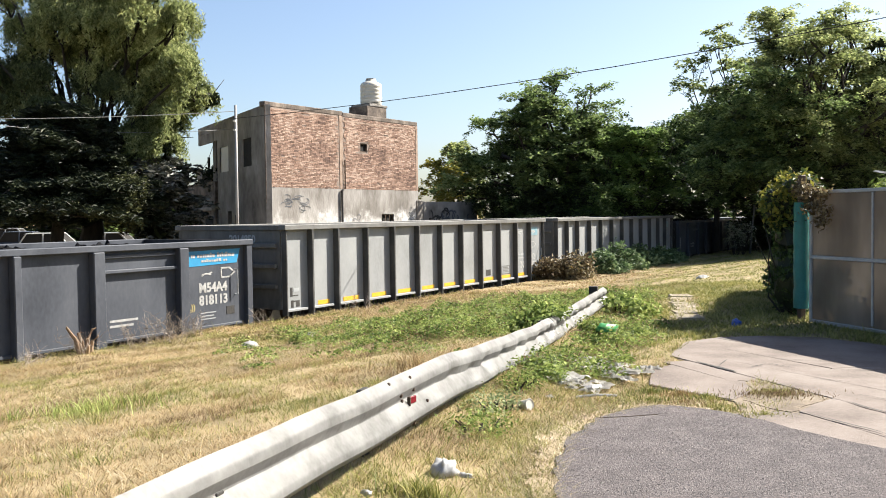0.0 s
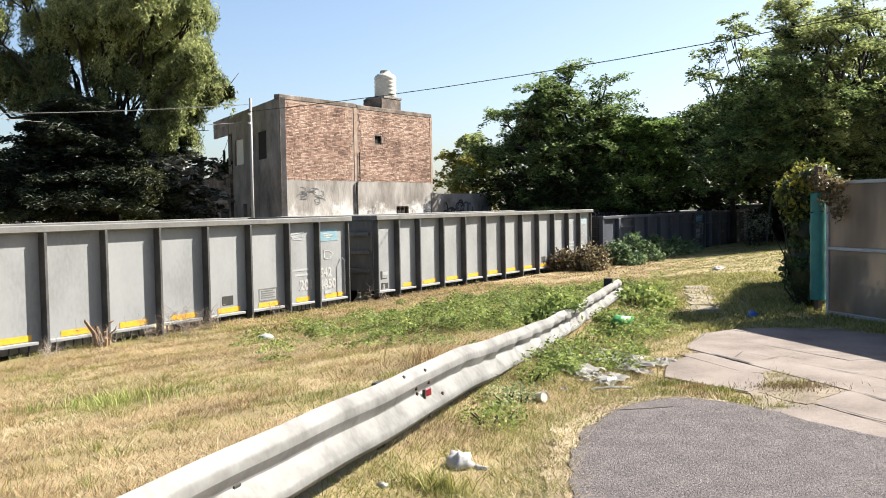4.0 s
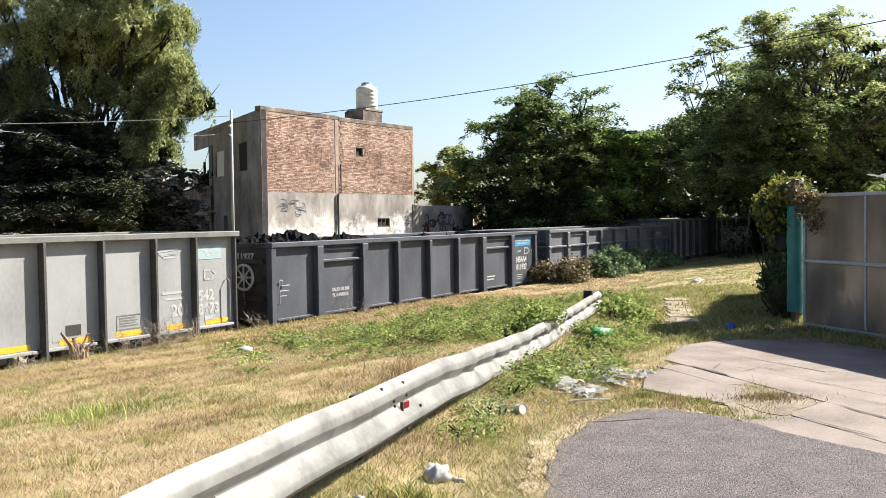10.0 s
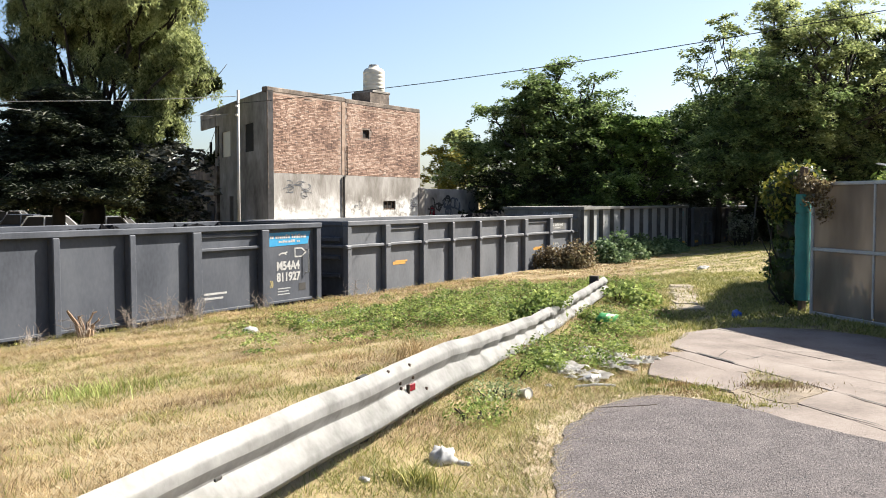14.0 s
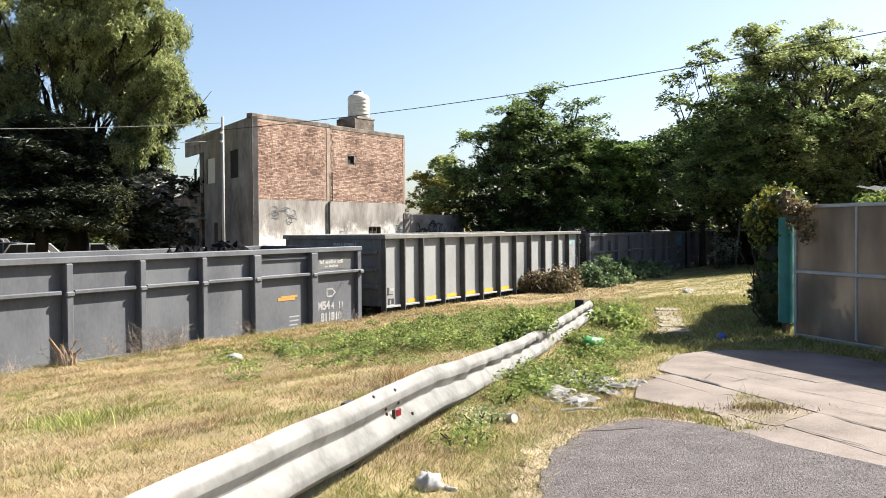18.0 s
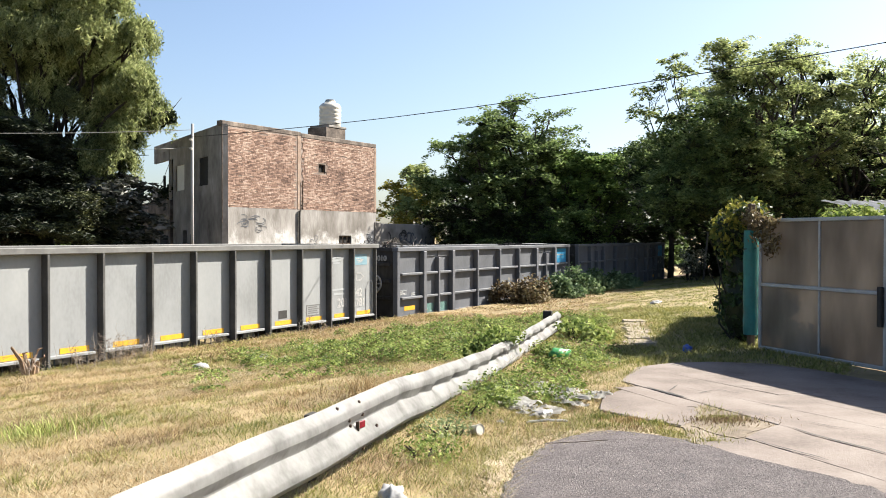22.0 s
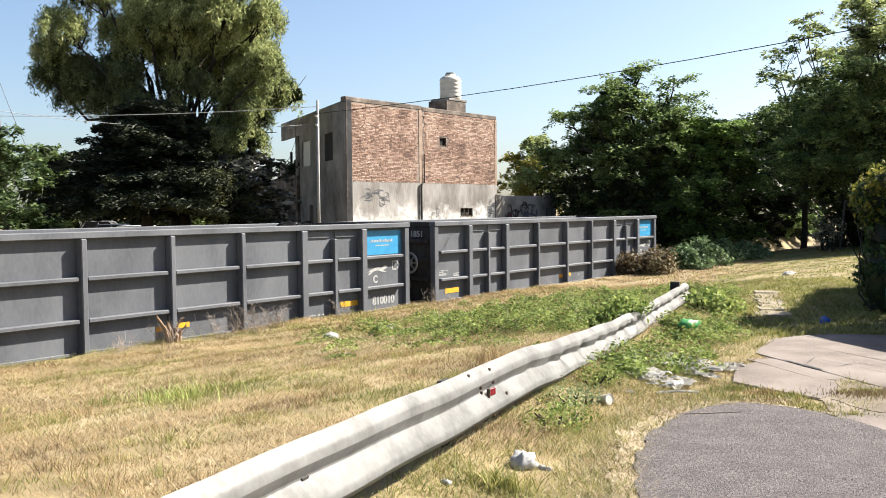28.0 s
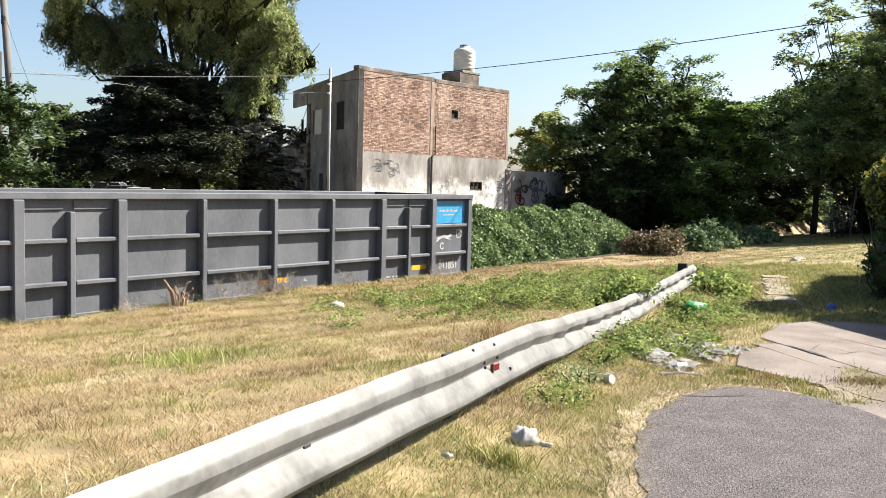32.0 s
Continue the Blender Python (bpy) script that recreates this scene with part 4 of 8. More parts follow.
    coal_heap(g, [(0.9, 0.42, 0.7), (2.0, 0.44, 0.7), (11, 0.45, 1.0)], 1.36)
    h = ribbed("811851")
    return [a, b, c, d, e, f, g, h]


TRAIN = train()

# ---- the unfinished brick house beyond the track ----
HOUSE_O = Vector((-6.39, 33.0, -0.6))
HOUSE_HEAD = 33.7
SIDE_END = Vector((-9.64, 39.1, -0.6))


def limewash_mat():
    """Stained grey plaster with a flaking coat of lime on its lower part."""
    m = grain_mat("limewashed_plaster", [(0.10, 0.088, 0.076), (0.22, 0.20, 0.182), (0.34, 0.32, 0.30), (0.50, 0.48, 0.46)], 0.9, 0.92, bump=0.5, bscale=14, fine=4.5, detail=12, stretch=(1, 1, 0.4))
    nt = m.node_tree
    N, L = nt.nodes, nt.links
    b = N["Principled BSDF"]
    old = b.inputs["Base Color"].links[0].from_socket
    tc = N.new("ShaderNodeTexCoord")
    sep = N.new("ShaderNodeSeparateXYZ")
    L.new(tc.outputs["Object"], sep.inputs[0])
    nz = N.new("ShaderNodeTexNoise")
    nz.inputs["Scale"].default_value, nz.inputs["Detail"].default_value, nz.inputs["Roughness"].default_value = 1.0, 12, 0.68
    L.new(tc.outputs["Object"], nz.inputs["Vector"])
    h = N.new("ShaderNodeMath")
    h.operation = "MULTIPLY_ADD"
    L.new(nz.outputs["Fac"], h.inputs[0])
    h.inputs[1].default_value = -3.0
    L.new(sep.outputs["Z"], h.inputs[2])
    mr = N.new("ShaderNodeMapRange")
    mr.inputs["From Min"].default_value, mr.inputs["From Max"].default_value = 0.35, -0.35
    L.new(h.outputs[0], mr.inputs["Value"])
    mx = N.new("ShaderNodeMix")
    mx.data_type = "RGBA"
    n2 = N.new("ShaderNodeTexNoise")
    n2.inputs["Scale"].default_value, n2.inputs["Detail"].default_value, n2.inputs["Roughness"].default_value = 3.2, 10, 0.7
    L.new(tc.outputs["Object"], n2.inputs["Vector"])
    m2 = N.new("ShaderNodeMapRange")
    m2.inputs["From Min"].default_value, m2.inputs["From Max"].default_value = 0.36, 0.56
    L.new(n2.outputs["Fac"], m2.inputs["Value"])
    fl = N.new("ShaderNodeMath")
    fl.operation = "MULTIPLY"
    L.new(mr.outputs["Result"], fl.inputs[0])
    L.new(m2.outputs["Result"], fl.inputs[1])
    L.new(fl.outputs[0], mx.inputs["Factor"])
    L.new(old, mx.inputs["A"])
    mx.inputs["B"].default_value = (0.58, 0.575, 0.565, 1)
    L.new(mx.outputs["Result"], b.inputs["Base Color"])
    return m


M_LIME = limewash_mat()
M_COLUMN = grain_mat("mortar_smeared_concrete", [(0.22, 0.14, 0.10), (0.36, 0.26, 0.20), (0.45, 0.36, 0.29)], 3.0, 0.95, bump=0.5, bscale=18, fine=14)
M_PARAPET = grain_mat("blackened_cement", [(0.05, 0.04, 0.035), (0.15, 0.12, 0.10), (0.33, 0.27, 0.225)], 2.2, 0.95, bump=0.6, bscale=15, fine=12)


def wall_with_holes(length, z0, z1, thick, holes, mitre=0.0):
    """A wall along x from 0 to length, y into it, cut by holes (x0, x1, z0, z1)."""
    bm = bmesh.new()
    xs = sorted({0.0, length, *[h[0] for h in holes], *[h[1] for h in holes]})
    zs = sorted({z0, z1, *[h[2] for h in holes], *[h[3] for h in holes]})
    for a, b in zip(xs, xs[1:]):
        for c, d in zip(zs, zs[1:]):
            if any(h[0] <= a < h[1] and h[2] <= c < h[3] for h in holes):
                continue
            box(a, b, 0, thick, c, d, bm=bm)
    bmesh.ops.remove_doubles(bm, verts=bm.verts[:], dist=1e-4)
    seen = {}
    for fc in bm.faces:
        seen.setdefault(frozenset(v.index for v in fc.verts), []).append(fc)
    bm.verts.index_update()
    twin = {}
    for fc in bm.faces[:]:
        twin.setdefault(tuple(sorted(v.index for v in fc.verts)), []).append(fc)
    for v in bm.verts:
        if v.co.x < 0.001:
            v.co.x += v.co.y * mitre
    bmesh.ops.delete(bm, geom=[f for fs in twin.values() if len(fs) > 1 for f in fs], context="FACES_ONLY")
    return bm


def window_unit(parent, x0, x1, z0, z1, y, bars=0, metal=None):
    w = part("window", box(x0, x1, y + 0.10, y + 0.13, z0, z1), M_DARKHOLE, parent, "dark window opening")
    fr = bmesh.new()
    t = 0.05
    box(x0, x0 + t, y + 0.04, y + 0.10, z0, z1, bm=fr)
    box(x1 - t, x1, y + 0.04, y + 0.10, z0, z1, bm=fr)
    box(x0 + t, x1 - t, y + 0.04, y + 0.10, z1 - t, z1, bm=fr)
    box(x0 + t, x1 - t, y + 0.04, y + 0.10, z0, z0 + t, bm=fr)
    part("frame", fr, metal or M_STEEL, w)
    for k in range(bars):
        x = x0 + (x1 - x0) * (k + 1) / (bars + 1)
        part("bar", box(x - 0.012, x + 0.012, y + 0.02, y + 0.04, z0, z1), metal or M_STEEL, w)
    return w


M_MORTAR = grain_mat("crumbling_mortar", [(0.15, 0.115, 0.095), (0.27, 0.21, 0.175), (0.40, 0.33, 0.28)], 2.5, 0.95, bump=0.6, bscale=16, fine=14)
BRICK_COLS = [(0.145, 0.088, 0.068), (0.285, 0.175, 0.13), (0.395, 0.258, 0.195), (0.53, 0.39, 0.31)]
M_BRICKS = grain_mat("rough_red_bricks", BRICK_COLS, 1.1, 0.95, bump=0.5, bscale=25, fine=16, island=0.42, detail=9)
M_BRICKONE = grain_mat("rough_red_brick", BRICK_COLS, 1.1, 0.95, bump=0.5, bscale=25, fine=16, objvar=0.42, detail=9)


def brickwork(wall, width, z0, z1):
    """Uneven bricks laid on the wall's core; those by the corner are parts, the rest one part."""
    r = random.Random(31)
    one = box(-0.5, 0.5, -0.5, 0.5, -0.5, 0.5)
    me = bpy.data.meshes.new("brick")
    one.to_mesh(me)
    one.free()
    me.materials.append(M_BRICKONE)
    V, F = [], []
    quads = ((0, 1, 2, 3), (4, 7, 6, 5), (0, 4, 5, 1), (1, 5, 6, 2), (2, 6, 7, 3), (3, 7, 4, 0))
    z, row, count = z0 + 0.005, 0, 0
    while z < z1 - 0.05:
        h = r.uniform(0.038, 0.049)
        x = -0.01 - r.uniform(0, 0.2)
        while x < width - 0.14:
            ln = r.uniform(0.13, 0.23) if r.random() < 0.75 else r.uniform(0.08, 0.14)
            a, b = max(x, 0.03), min(x + ln, width - 0.16)
            x += ln + r.uniform(0.003, 0.009)
            if b - a < 0.05 or (4.12 < b and a < 4.38) or (b > 5.46 and a < 5.95 and z + h > 4.24 and z < 4.66):
                continue
            if r.random() < 0.006:
                continue
            fr = -0.013 + r.gauss(0, 0.003)
            up = r.uniform(-0.006, 0.006)
            if count < 300 and a < 4.1 and z < 4.2:
                count += 1
                part("brick", me, None, wall, m=pose((a + b) / 2, (fr + 0.02) / 2, z + h / 2 + up, 0, r.uniform(-1.5, 1.5), r.uniform(-2, 2)) @ Matrix.Diagonal((b - a, 0.02 - fr, h, 1)))
                continue
            k = len(V)
            t = [r.uniform(-0.0015, 0.0015) for _ in range(4)]
            V += [(a, fr + t[0], z + up), (b, fr + t[1], z + up), (b, fr + t[2], z + h + up), (a, fr + t[3], z + h + up), (a, 0.02, z + up), (b, 0.02, z + up), (b, 0.02, z + h + up), (a, 0.02, z + h + up)]
            F += [[k + i for i in q] for q in quads]
        z += h + r.uniform(0.009, 0.014)
        row += 1
    ob = part("bricks", raw_mesh("bricks", np.array(V), np.array(F), M_BRICKS), None, wall, "courses of rough red brick")
    ob["kind"] = "stuff"


def house():
    base = -0.6
    root = thing("house", Matrix.Translation((HOUSE_O.x, HOUSE_O.y, 0)) @ pose(0, 0, 0, 0, 0, 90 - HOUSE_HEAD),
                 "two-storey unfinished house of bare brick over stained plaster", "house")
    W, TOP, MID = 9.55, 5.66, 2.73
    low = wall_with_holes(W, base, MID, 0.25, [(6.85, 7.72, 1.33, 1.70)], 0.6)
    part("lower_wall", low, M_LIME, root, "stained whitewashed plaster wall")
    up = wall_with_holes(W, MID, TOP, 0.25, [(5.48, 5.93, 4.26, 4.64)], 0.6)
    wall = part("upper_wall", up, M_MORTAR, root, "bare rough red brick wall", m=pose(0, 0.008, 0))
    brickwork(wall, W, MID, TOP)
    window_unit(root, 6.85, 7.72, 1.33, 1.70, 0.0, 2)
    window_unit(root, 5.48, 5.93, 4.26, 4.64, 0.0, 0)
    # concrete columns and parapet
    part("column", box(4.14, 4.36, -0.008, 0.26, MID, 5.66, 0.01), M_COLUMN, root, "pinkish mortar-smeared column")
    part("column", box(9.40, 9.56, -0.012, 0.26, MID, 5.62, 0.01), M_COLUMN, root)
    part("parapet", box(0.0, 4.36, -0.006, 0.27, 5.66, 5.84, 0.02), M_PARAPET, root, "cement-capped parapet")
    part("parapet", box(4.37, 9.56, -0.006, 0.27, 5.62, 5.80, 0.02), M_PARAPET, root, "cement-capped parapet")
    part("corner_render", box(0.0, 0.07, -0.016, 0.02, MID - 0.6, 5.66, 0.01), M_PARAPET, root, "blackened mortar along the corner")
    part("ring_beam", box(4.37, 9.38, -0.008, 0.2, 5.42, 5.49, 0.01), M_COLUMN, root)
    part("drain_pipe", tube([(4.2, -0.06, base), (4.2, -0.06, MID - 0.05)], 0.045, 8), M_UNDER, root, "dark drain pipe")
    part("drain_pipe", tube([(4.42, -0.05, MID), (4.42, -0.05, 3.9)], 0.025, 8), M_STEEL, root, "thin rusty pipe")
    part("plaster_lip", box(9.4, 9.9, -0.03, 0.25, base, 2.3, 0.02), M_PLASTER, root)
    # side wall at the corner street, meeting the front at a sharp angle
    d = SIDE_END - HOUSE_O
    ang = math.degrees(math.atan2(d.y, d.x))
    ln = d.length
    local = pose(0, 0, 0, 0, 0, ang - (90 - HOUSE_HEAD))
    # x runs away from the corner; the outside is on +y
    side = part("side_wall", wall_with_holes(ln, base, 5.72, 0.22, [(1.75, 2.95, 3.6, 4.68), (5.1, 6.45, 3.55, 4.6), (4.75, 5.35, 0.4, 1.9)]), M_RENDER, root,
                "streaky grey cement-rendered wall", m=local @ pose(0, -0.22, 0))
    wn = window_unit(side, 1.75, 2.95, 3.6, 4.68, 0.0, 2, M_FRAME)
    wn.matrix_basis = pose(0, 0.05, 0)
    part("shutter", box(5.1, 6.45, 0.12, 0.17, 3.55, 4.6), M_TANK, side, "pale closed roller shutter")
    part("door", box(4.75, 5.35, 0.02, 0.05, 0.4, 1.9), M_DARKHOLE, side, "dark doorway")
    part("window", box(3.9, 4.2, 0.221, 0.235, 1.0, 1.75), M_DARKHOLE, side, "small dark opening")
    # roof slab, overhanging beyond the side wall
    rf = bmesh.new()
    e0 = local @ Vector((0.1, -0.3, 0))
    e1 = local @ Vector((10.2, 0.02, 0))
    e2 = local @ Vector((10.2, -3.5, 0))
    pts = [(0.05, 0.05), (W - 0.05, 0.05), (W - 0.05, 6.5), (e2.x + 4.0, e2.y + 1.2), (e2.x, e2.y), (e1.x, e1.y)]
    tp = [rf.verts.new((x, y, 5.60)) for x, y in pts]
    bt = [rf.verts.new((x, y, 5.36)) for x, y in pts]
    rf.faces.new(tp)
    rf.faces.new(bt[::-1])
    for i in range(len(pts)):
        rf.faces.new((tp[i], bt[i], bt[(i + 1) % len(pts)], tp[(i + 1) % len(pts)]))
    bmesh.ops.recalc_face_normals(rf, faces=rf.faces[:])
    part("roof", rf, M_RENDER, root, "flat concrete roof slab with an overhang")
    part("roof_edge", box(6.9, 10.3, -0.02, 0.1, 4.95, 5.74, 0.015), M_RENDER, root, "concrete roof edge beam", m=local @ pose(0, -0.1, 0))
    part("back_wall", box(3.5, W, 6.4, 6.6, base, 5.4), M_RENDER, root)
    part("right_wall", box(W - 0.25, W, 0.26, 6.4, base, 5.6), M_RENDER, root)
    # annex under the overhang
    part("annex_wall", box(6.95, 12.8, -3.4, 0.12, base, 3.2), M_PARAPET, root, "lower dark annex wall", m=local)
    part("annex_ledge", box(6.95, 12.9, -3.4, 0.25, 1.95, 2.1, 0.01), M_PLASTER, root, m=local)
    part("annex_door", box(7.4, 8.6, 0.121, 0.14, base, 1.6), M_DARKHOLE, root, "dark annex doorway", m=local)
    part("meter_box", box(9.3, 10.2, -0.4, 0.1, 3.2, 3.75, 0.02), M_RENDER, root, "small grey box on the annex roof", m=local)
    part("flue", tube([(9.6, -0.3, 3.75), (9.6, -0.3, 4.4)], 0.06, 8), M_UNDER, root, "thin dark flue pipe", m=local)
    part("annex_panel", box(8.7, 9.6, 0.121, 0.14, 0.3, 1.7), M_PLASTER, root, "pale boarded panel", m=local)
    part("washing_line", tube([(6.9, 0.1, 4.9), (9.6, -0.2, 4.1), (12.6, -0.3, 3.6)], 0.012, 5), M_CABLE, root, m=local)
    # painted scrawls
    for sd, x, z, w, h, n in ((1, 0.9, 1.95, 1.3, 0.5, 12), (2, 8.6, 1.35, 0.9, 0.5, 6), (5, 5.0, 1.3, 0.5, 0.4, 3)):
        scrawl(sd, x, z, w, h, n, root, M_RIBCAR)
    return root


HOUSE = house()


def roof_plants():
    """Dark pot plants in a row on the annex roof."""
    d = (SIDE_END - HOUSE_O).normalized()
    for k, (a, h) in enumerate(((7.3, 0.5), (7.9, 0.65), (8.5, 0.45), (8.9, 0.35), (11.0, 0.4))):
        p = Vector((HOUSE_O.x, HOUSE_O.y, 0)) + Vector((d.x, d.y, 0)) * a + Vector((d.y, -d.x, 0)) * 0.35
        root = thing("pot_plant", Matrix.Translation((p.x, p.y, 3.2)), "dark leafy pot plant on the annex roof", "plant", "pot plants on the annex roof")
        part("pot", tube([(0, 0, 0.0), (0, 0, 0.2)], [0.1, 0.14], 10), M_COLUMN, root)
        rng = np.random.default_rng(300 + k)
        n = 160
        P = rng.normal(size=(n, 3)) * np.array([0.2, 0.2, h * 0.3]) + np.array([0, 0, 0.22 + h * 0.45])
        az = rng.uniform(0, math.tau, n)
        V = np.empty((n, 4, 3))
        for c, (dx, dz) in enumerate(((-0.09, 0.0), (0.0, 0.045), (0.09, 0.0), (0.0, -0.045))):
            V[:, c] = P + np.stack([np.cos(az) * dx, np.sin(az) * dx, np.full(n, dz) + dx * 0.4], 1)
        part("leaves", raw_mesh("leaves", V.reshape(-1, 3), np.arange(n * 4).reshape(n, 4), M_SHADELEAF), None, root)


roof_plants()


def roof_tank():
    m = Matrix.Translation((HOUSE_O.x, HOUSE_O.y, 0)) @ pose(0, 0, 0, 0, 0, 90 - HOUSE_HEAD)
    plinth = thing("tank_plinth", m, "brick plinth for a water tank on the flat roof", "plinth")
    part("plinth_body", box(6.35, 7.7, 0.3, 1.3, 5.6, 6.28, 0.02), M_PARAPET, plinth)
    part("plinth_slab", box(6.5, 7.75, 0.28, 1.3, 6.28, 6.38, 0.015), M_RENDER, plinth)
    tank = thing("water_tank", m @ pose(7.2, 0.75, 6.38) @ Matrix.Scale(0.86, 4), "cream plastic ribbed water tank with a domed lid", "water tank")
    prof = [(0.0, 0.0), (0.50, 0.0), (0.53, 0.04)]
    for k in range(5):
        z = 0.1 + k * 0.19
        prof += [(0.53, z), (0.545, z + 0.04), (0.545, z + 0.12), (0.53, z + 0.16)]
    prof += [(0.5, 1.08), (0.40, 1.16), (0.27, 1.19), (0.27, 1.27), (0.2, 1.30), (0.0, 1.31)]
    bm = bmesh.new()
    n = 28
    rings = [[bm.verts.new((r * math.cos(a * math.tau / n), r * math.sin(a * math.tau / n), z)) for a in range(n)] for r, z in prof if r > 0]
    for r0, r1 in zip(rings, rings[1:]):
        for a in range(n):
            bm.faces.new((r0[a], r0[(a + 1) % n], r1[(a + 1) % n], r1[a]))
    bm.faces.new(rings[-1])
    part("tank_body", bm, M_TANK, tank, smooth=True)
    part("tank_lid", tube([(0, 0, 1.30), (0, 0, 1.35)], 0.24, 18), M_FRAME, tank, "grey tank lid")


roof_tank()


def yard_wall():
    m = Matrix.Translation((HOUSE_O.x, HOUSE_O.y, 0)) @ pose(0, 0, 0, 0, 0, 90 - HOUSE_HEAD)
    root = thing("yard_wall", m, "low grey yard wall covered in faded graffiti", "wall", kind="structure")
    part("wall_body", box(9.95, 14.4, 0.0, 0.22, -0.6, 2.25, 0.02), M_RENDER, root)
    part("wall_body", box(14.4, 14.62, 0.0, 6.0, -0.6, 2.2, 0.02), M_RENDER, root)
    for sd, x, z, w, h, n, mt in ((11, 10.2, 0.8, 1.6, 1.0, 9, M_UNDER), (12, 11.6, 0.8, 2.4, 1.0, 12, M_DARKCAR), (13, 10.4, 0.7, 0.8, 0.6, 4, M_RED)):
        scrawl(sd, x, z, w, h, n, root, mt, y=-0.012, thick=0.045)


yard_wall()

# ---- guard rail by the road ----
RAIL_HEAD = radians(18.27)
RAIL_DIR = Vector((math.sin(RAIL_HEAD), math.cos(RAIL_HEAD), 0))
RAIL_OUT = Vector((math.cos(RAIL_HEAD), -math.sin(RAIL_HEAD), 0))
RAIL_O = Vector((-0.80, 4.66, 0))


def rail_low(s):
    """Height of the beam's lower edge."""
    bend = 0.03 * math.exp(-((s - 2.4) / 0.8) ** 2)
    return 0.236 - 0.027 * max(0.0, min(s, 5.6)) + 0.012 * min(1.5, max(0.0, -s)) + bend + 0.006 * max(0.0, s - 5.6) + 0.012 * math.sin(max(0, min(1, (s - 3) / 4)) * math.pi)


def guard_rail():
    root = thing("guard_rail", Matrix.Identity(4), "dented galvanised W-beam guard rail on short posts", "guard rail")
    prof = [(0.0, 0.0), (0.012, 0.004), (0.058, 0.036), (0.066, 0.046), (0.067, 0.070), (0.061, 0.084), (0.016, 0.150), (0.008, 0.160),
            (0.010, 0.170), (0.040, 0.208), (0.047, 0.219), (0.048, 0.252), (0.042, 0.266), (0.010, 0.300), (0.0, 0.312)]
    prof = [(a * 1.0, b * 1.17) for a, b in prof]

    def beam(s0, s1, lift, drop):
        n = max(2, int((s1 - s0) / 0.05))
        bm = bmesh.new()
        rows = []
        for i in range(n + 1):
            s = s0 + (s1 - s0) * i / n
            far = float(smooth01((s - 1.8) / 1.5))
            dent = (0.003 + 0.004 * far) * math.sin(s * 2.9) + 0.013 * far * math.sin(s * 11.5 + 0.6 * math.sin(s * 2.3)) + 0.006 * far * math.sin(s * 19.1) + 0.03 * math.exp(-((s - 6.5) / 0.22) ** 2) * math.sin(s * 31)
            o = RAIL_O + RAIL_DIR * s
            z = rail_low(s) + 0.003 * math.sin(s * 5.3) - drop
            tall = 1.0 - 0.20 * float(smooth01((s - 1.2) / 6.5))
            rows.append([bm.verts.new(o + RAIL_OUT * (a + lift + 0.05 * (1 - b / 0.366) + dent * (0.08 + 1.3 * math.sin(math.pi * b / 0.366) ** 4)) + Vector((0, 0, z + b * tall))) for a, b in prof])
        for r0, r1 in zip(rows, rows[1:]):
            for k in range(len(prof) - 1):
                bm.faces.new((r0[k], r1[k], r1[k + 1], r0[k + 1]))
        bmesh.ops.solidify(bm, geom=bm.faces[:], thickness=0.004)
        bmesh.ops.recalc_face_normals(bm, faces=bm.faces[:])
        for e in bm.edges:
            e.smooth = abs((e.verts[1].co - e.verts[0].co).normalized().dot(RAIL_DIR)) < 0.9 or e.calc_face_angle(0.0) < 0.45
        return part("beam", bm, M_GALV, root, smooth=True)
    beam(-5.2, 6.62, 0.0, 0.0)
    beam(6.42, 11.2, -0.012, 0.014)
    for s in (-2.9, 1.1, 6.45, 10.5):
        o = RAIL_O + RAIL_DIR * s - RAIL_OUT * 0.07
        z1 = rail_low(s) + (0.345 if s < 2 else 0.28 if s < 9 else 0.345)
        gz = float(ground_z(o.x, o.y))
        post = part("post", box(-0.06, 0.06, *((-0.02, 0.02) if s < 9 else (-0.07, 0.07)), gz - 0.3, z1, 0.006), M_UNDER, root, "rusty steel post", m=Matrix.Translation((o.x, o.y, 0)) @ pose(0, 0, 0, 0, 0, 90 - math.degrees(RAIL_HEAD)))
    # bolts and slots
    def face(b):
        return float(np.interp(b, [q for _, q in prof], [a for a, _ in prof])) + 0.05 * (1 - b / 0.366)
    for s, b in ((1.31, 0.34), (1.67, 0.325), (1.45, 0.24), (1.70, 0.235), (1.90, 0.12), (1.64, 0.02), (1.52, 0.19)):
        o = RAIL_O + RAIL_DIR * s + RAIL_OUT * (face(b) - 0.004) + Vector((0, 0, rail_low(s) + b))
        part("bolt", tube([o, o + RAIL_OUT * 0.014], [0.014, 0.011], 6), M_STEEL, root, "rusty splice bolt")
    o = RAIL_O + RAIL_DIR * -0.73 + RAIL_OUT * face(0.19)
    part("slot", box(-0.03, 0.03, -0.006, 0.006, -0.009, 0.009, 0.004), M_UNDER, root, "dark bolt slot", m=Matrix.Translation(o + Vector((0, 0, rail_low(-0.73) + 0.19))) @ pose(0, 0, 0, 0, 0, 90 - math.degrees(RAIL_HEAD)))
    s = 1.66
    o = RAIL_O + RAIL_DIR * s + RAIL_OUT * 0.06 + Vector((0, 0, rail_low(s) + 0.175))
    part("reflector", box(-0.04, 0.04, -0.008, 0.008, -0.026, 0.026, 0.005), M_RED, root, "dark red square reflector", m=Matrix.Translation(o) @ pose(0, 0, 0, 0, 0, 60))
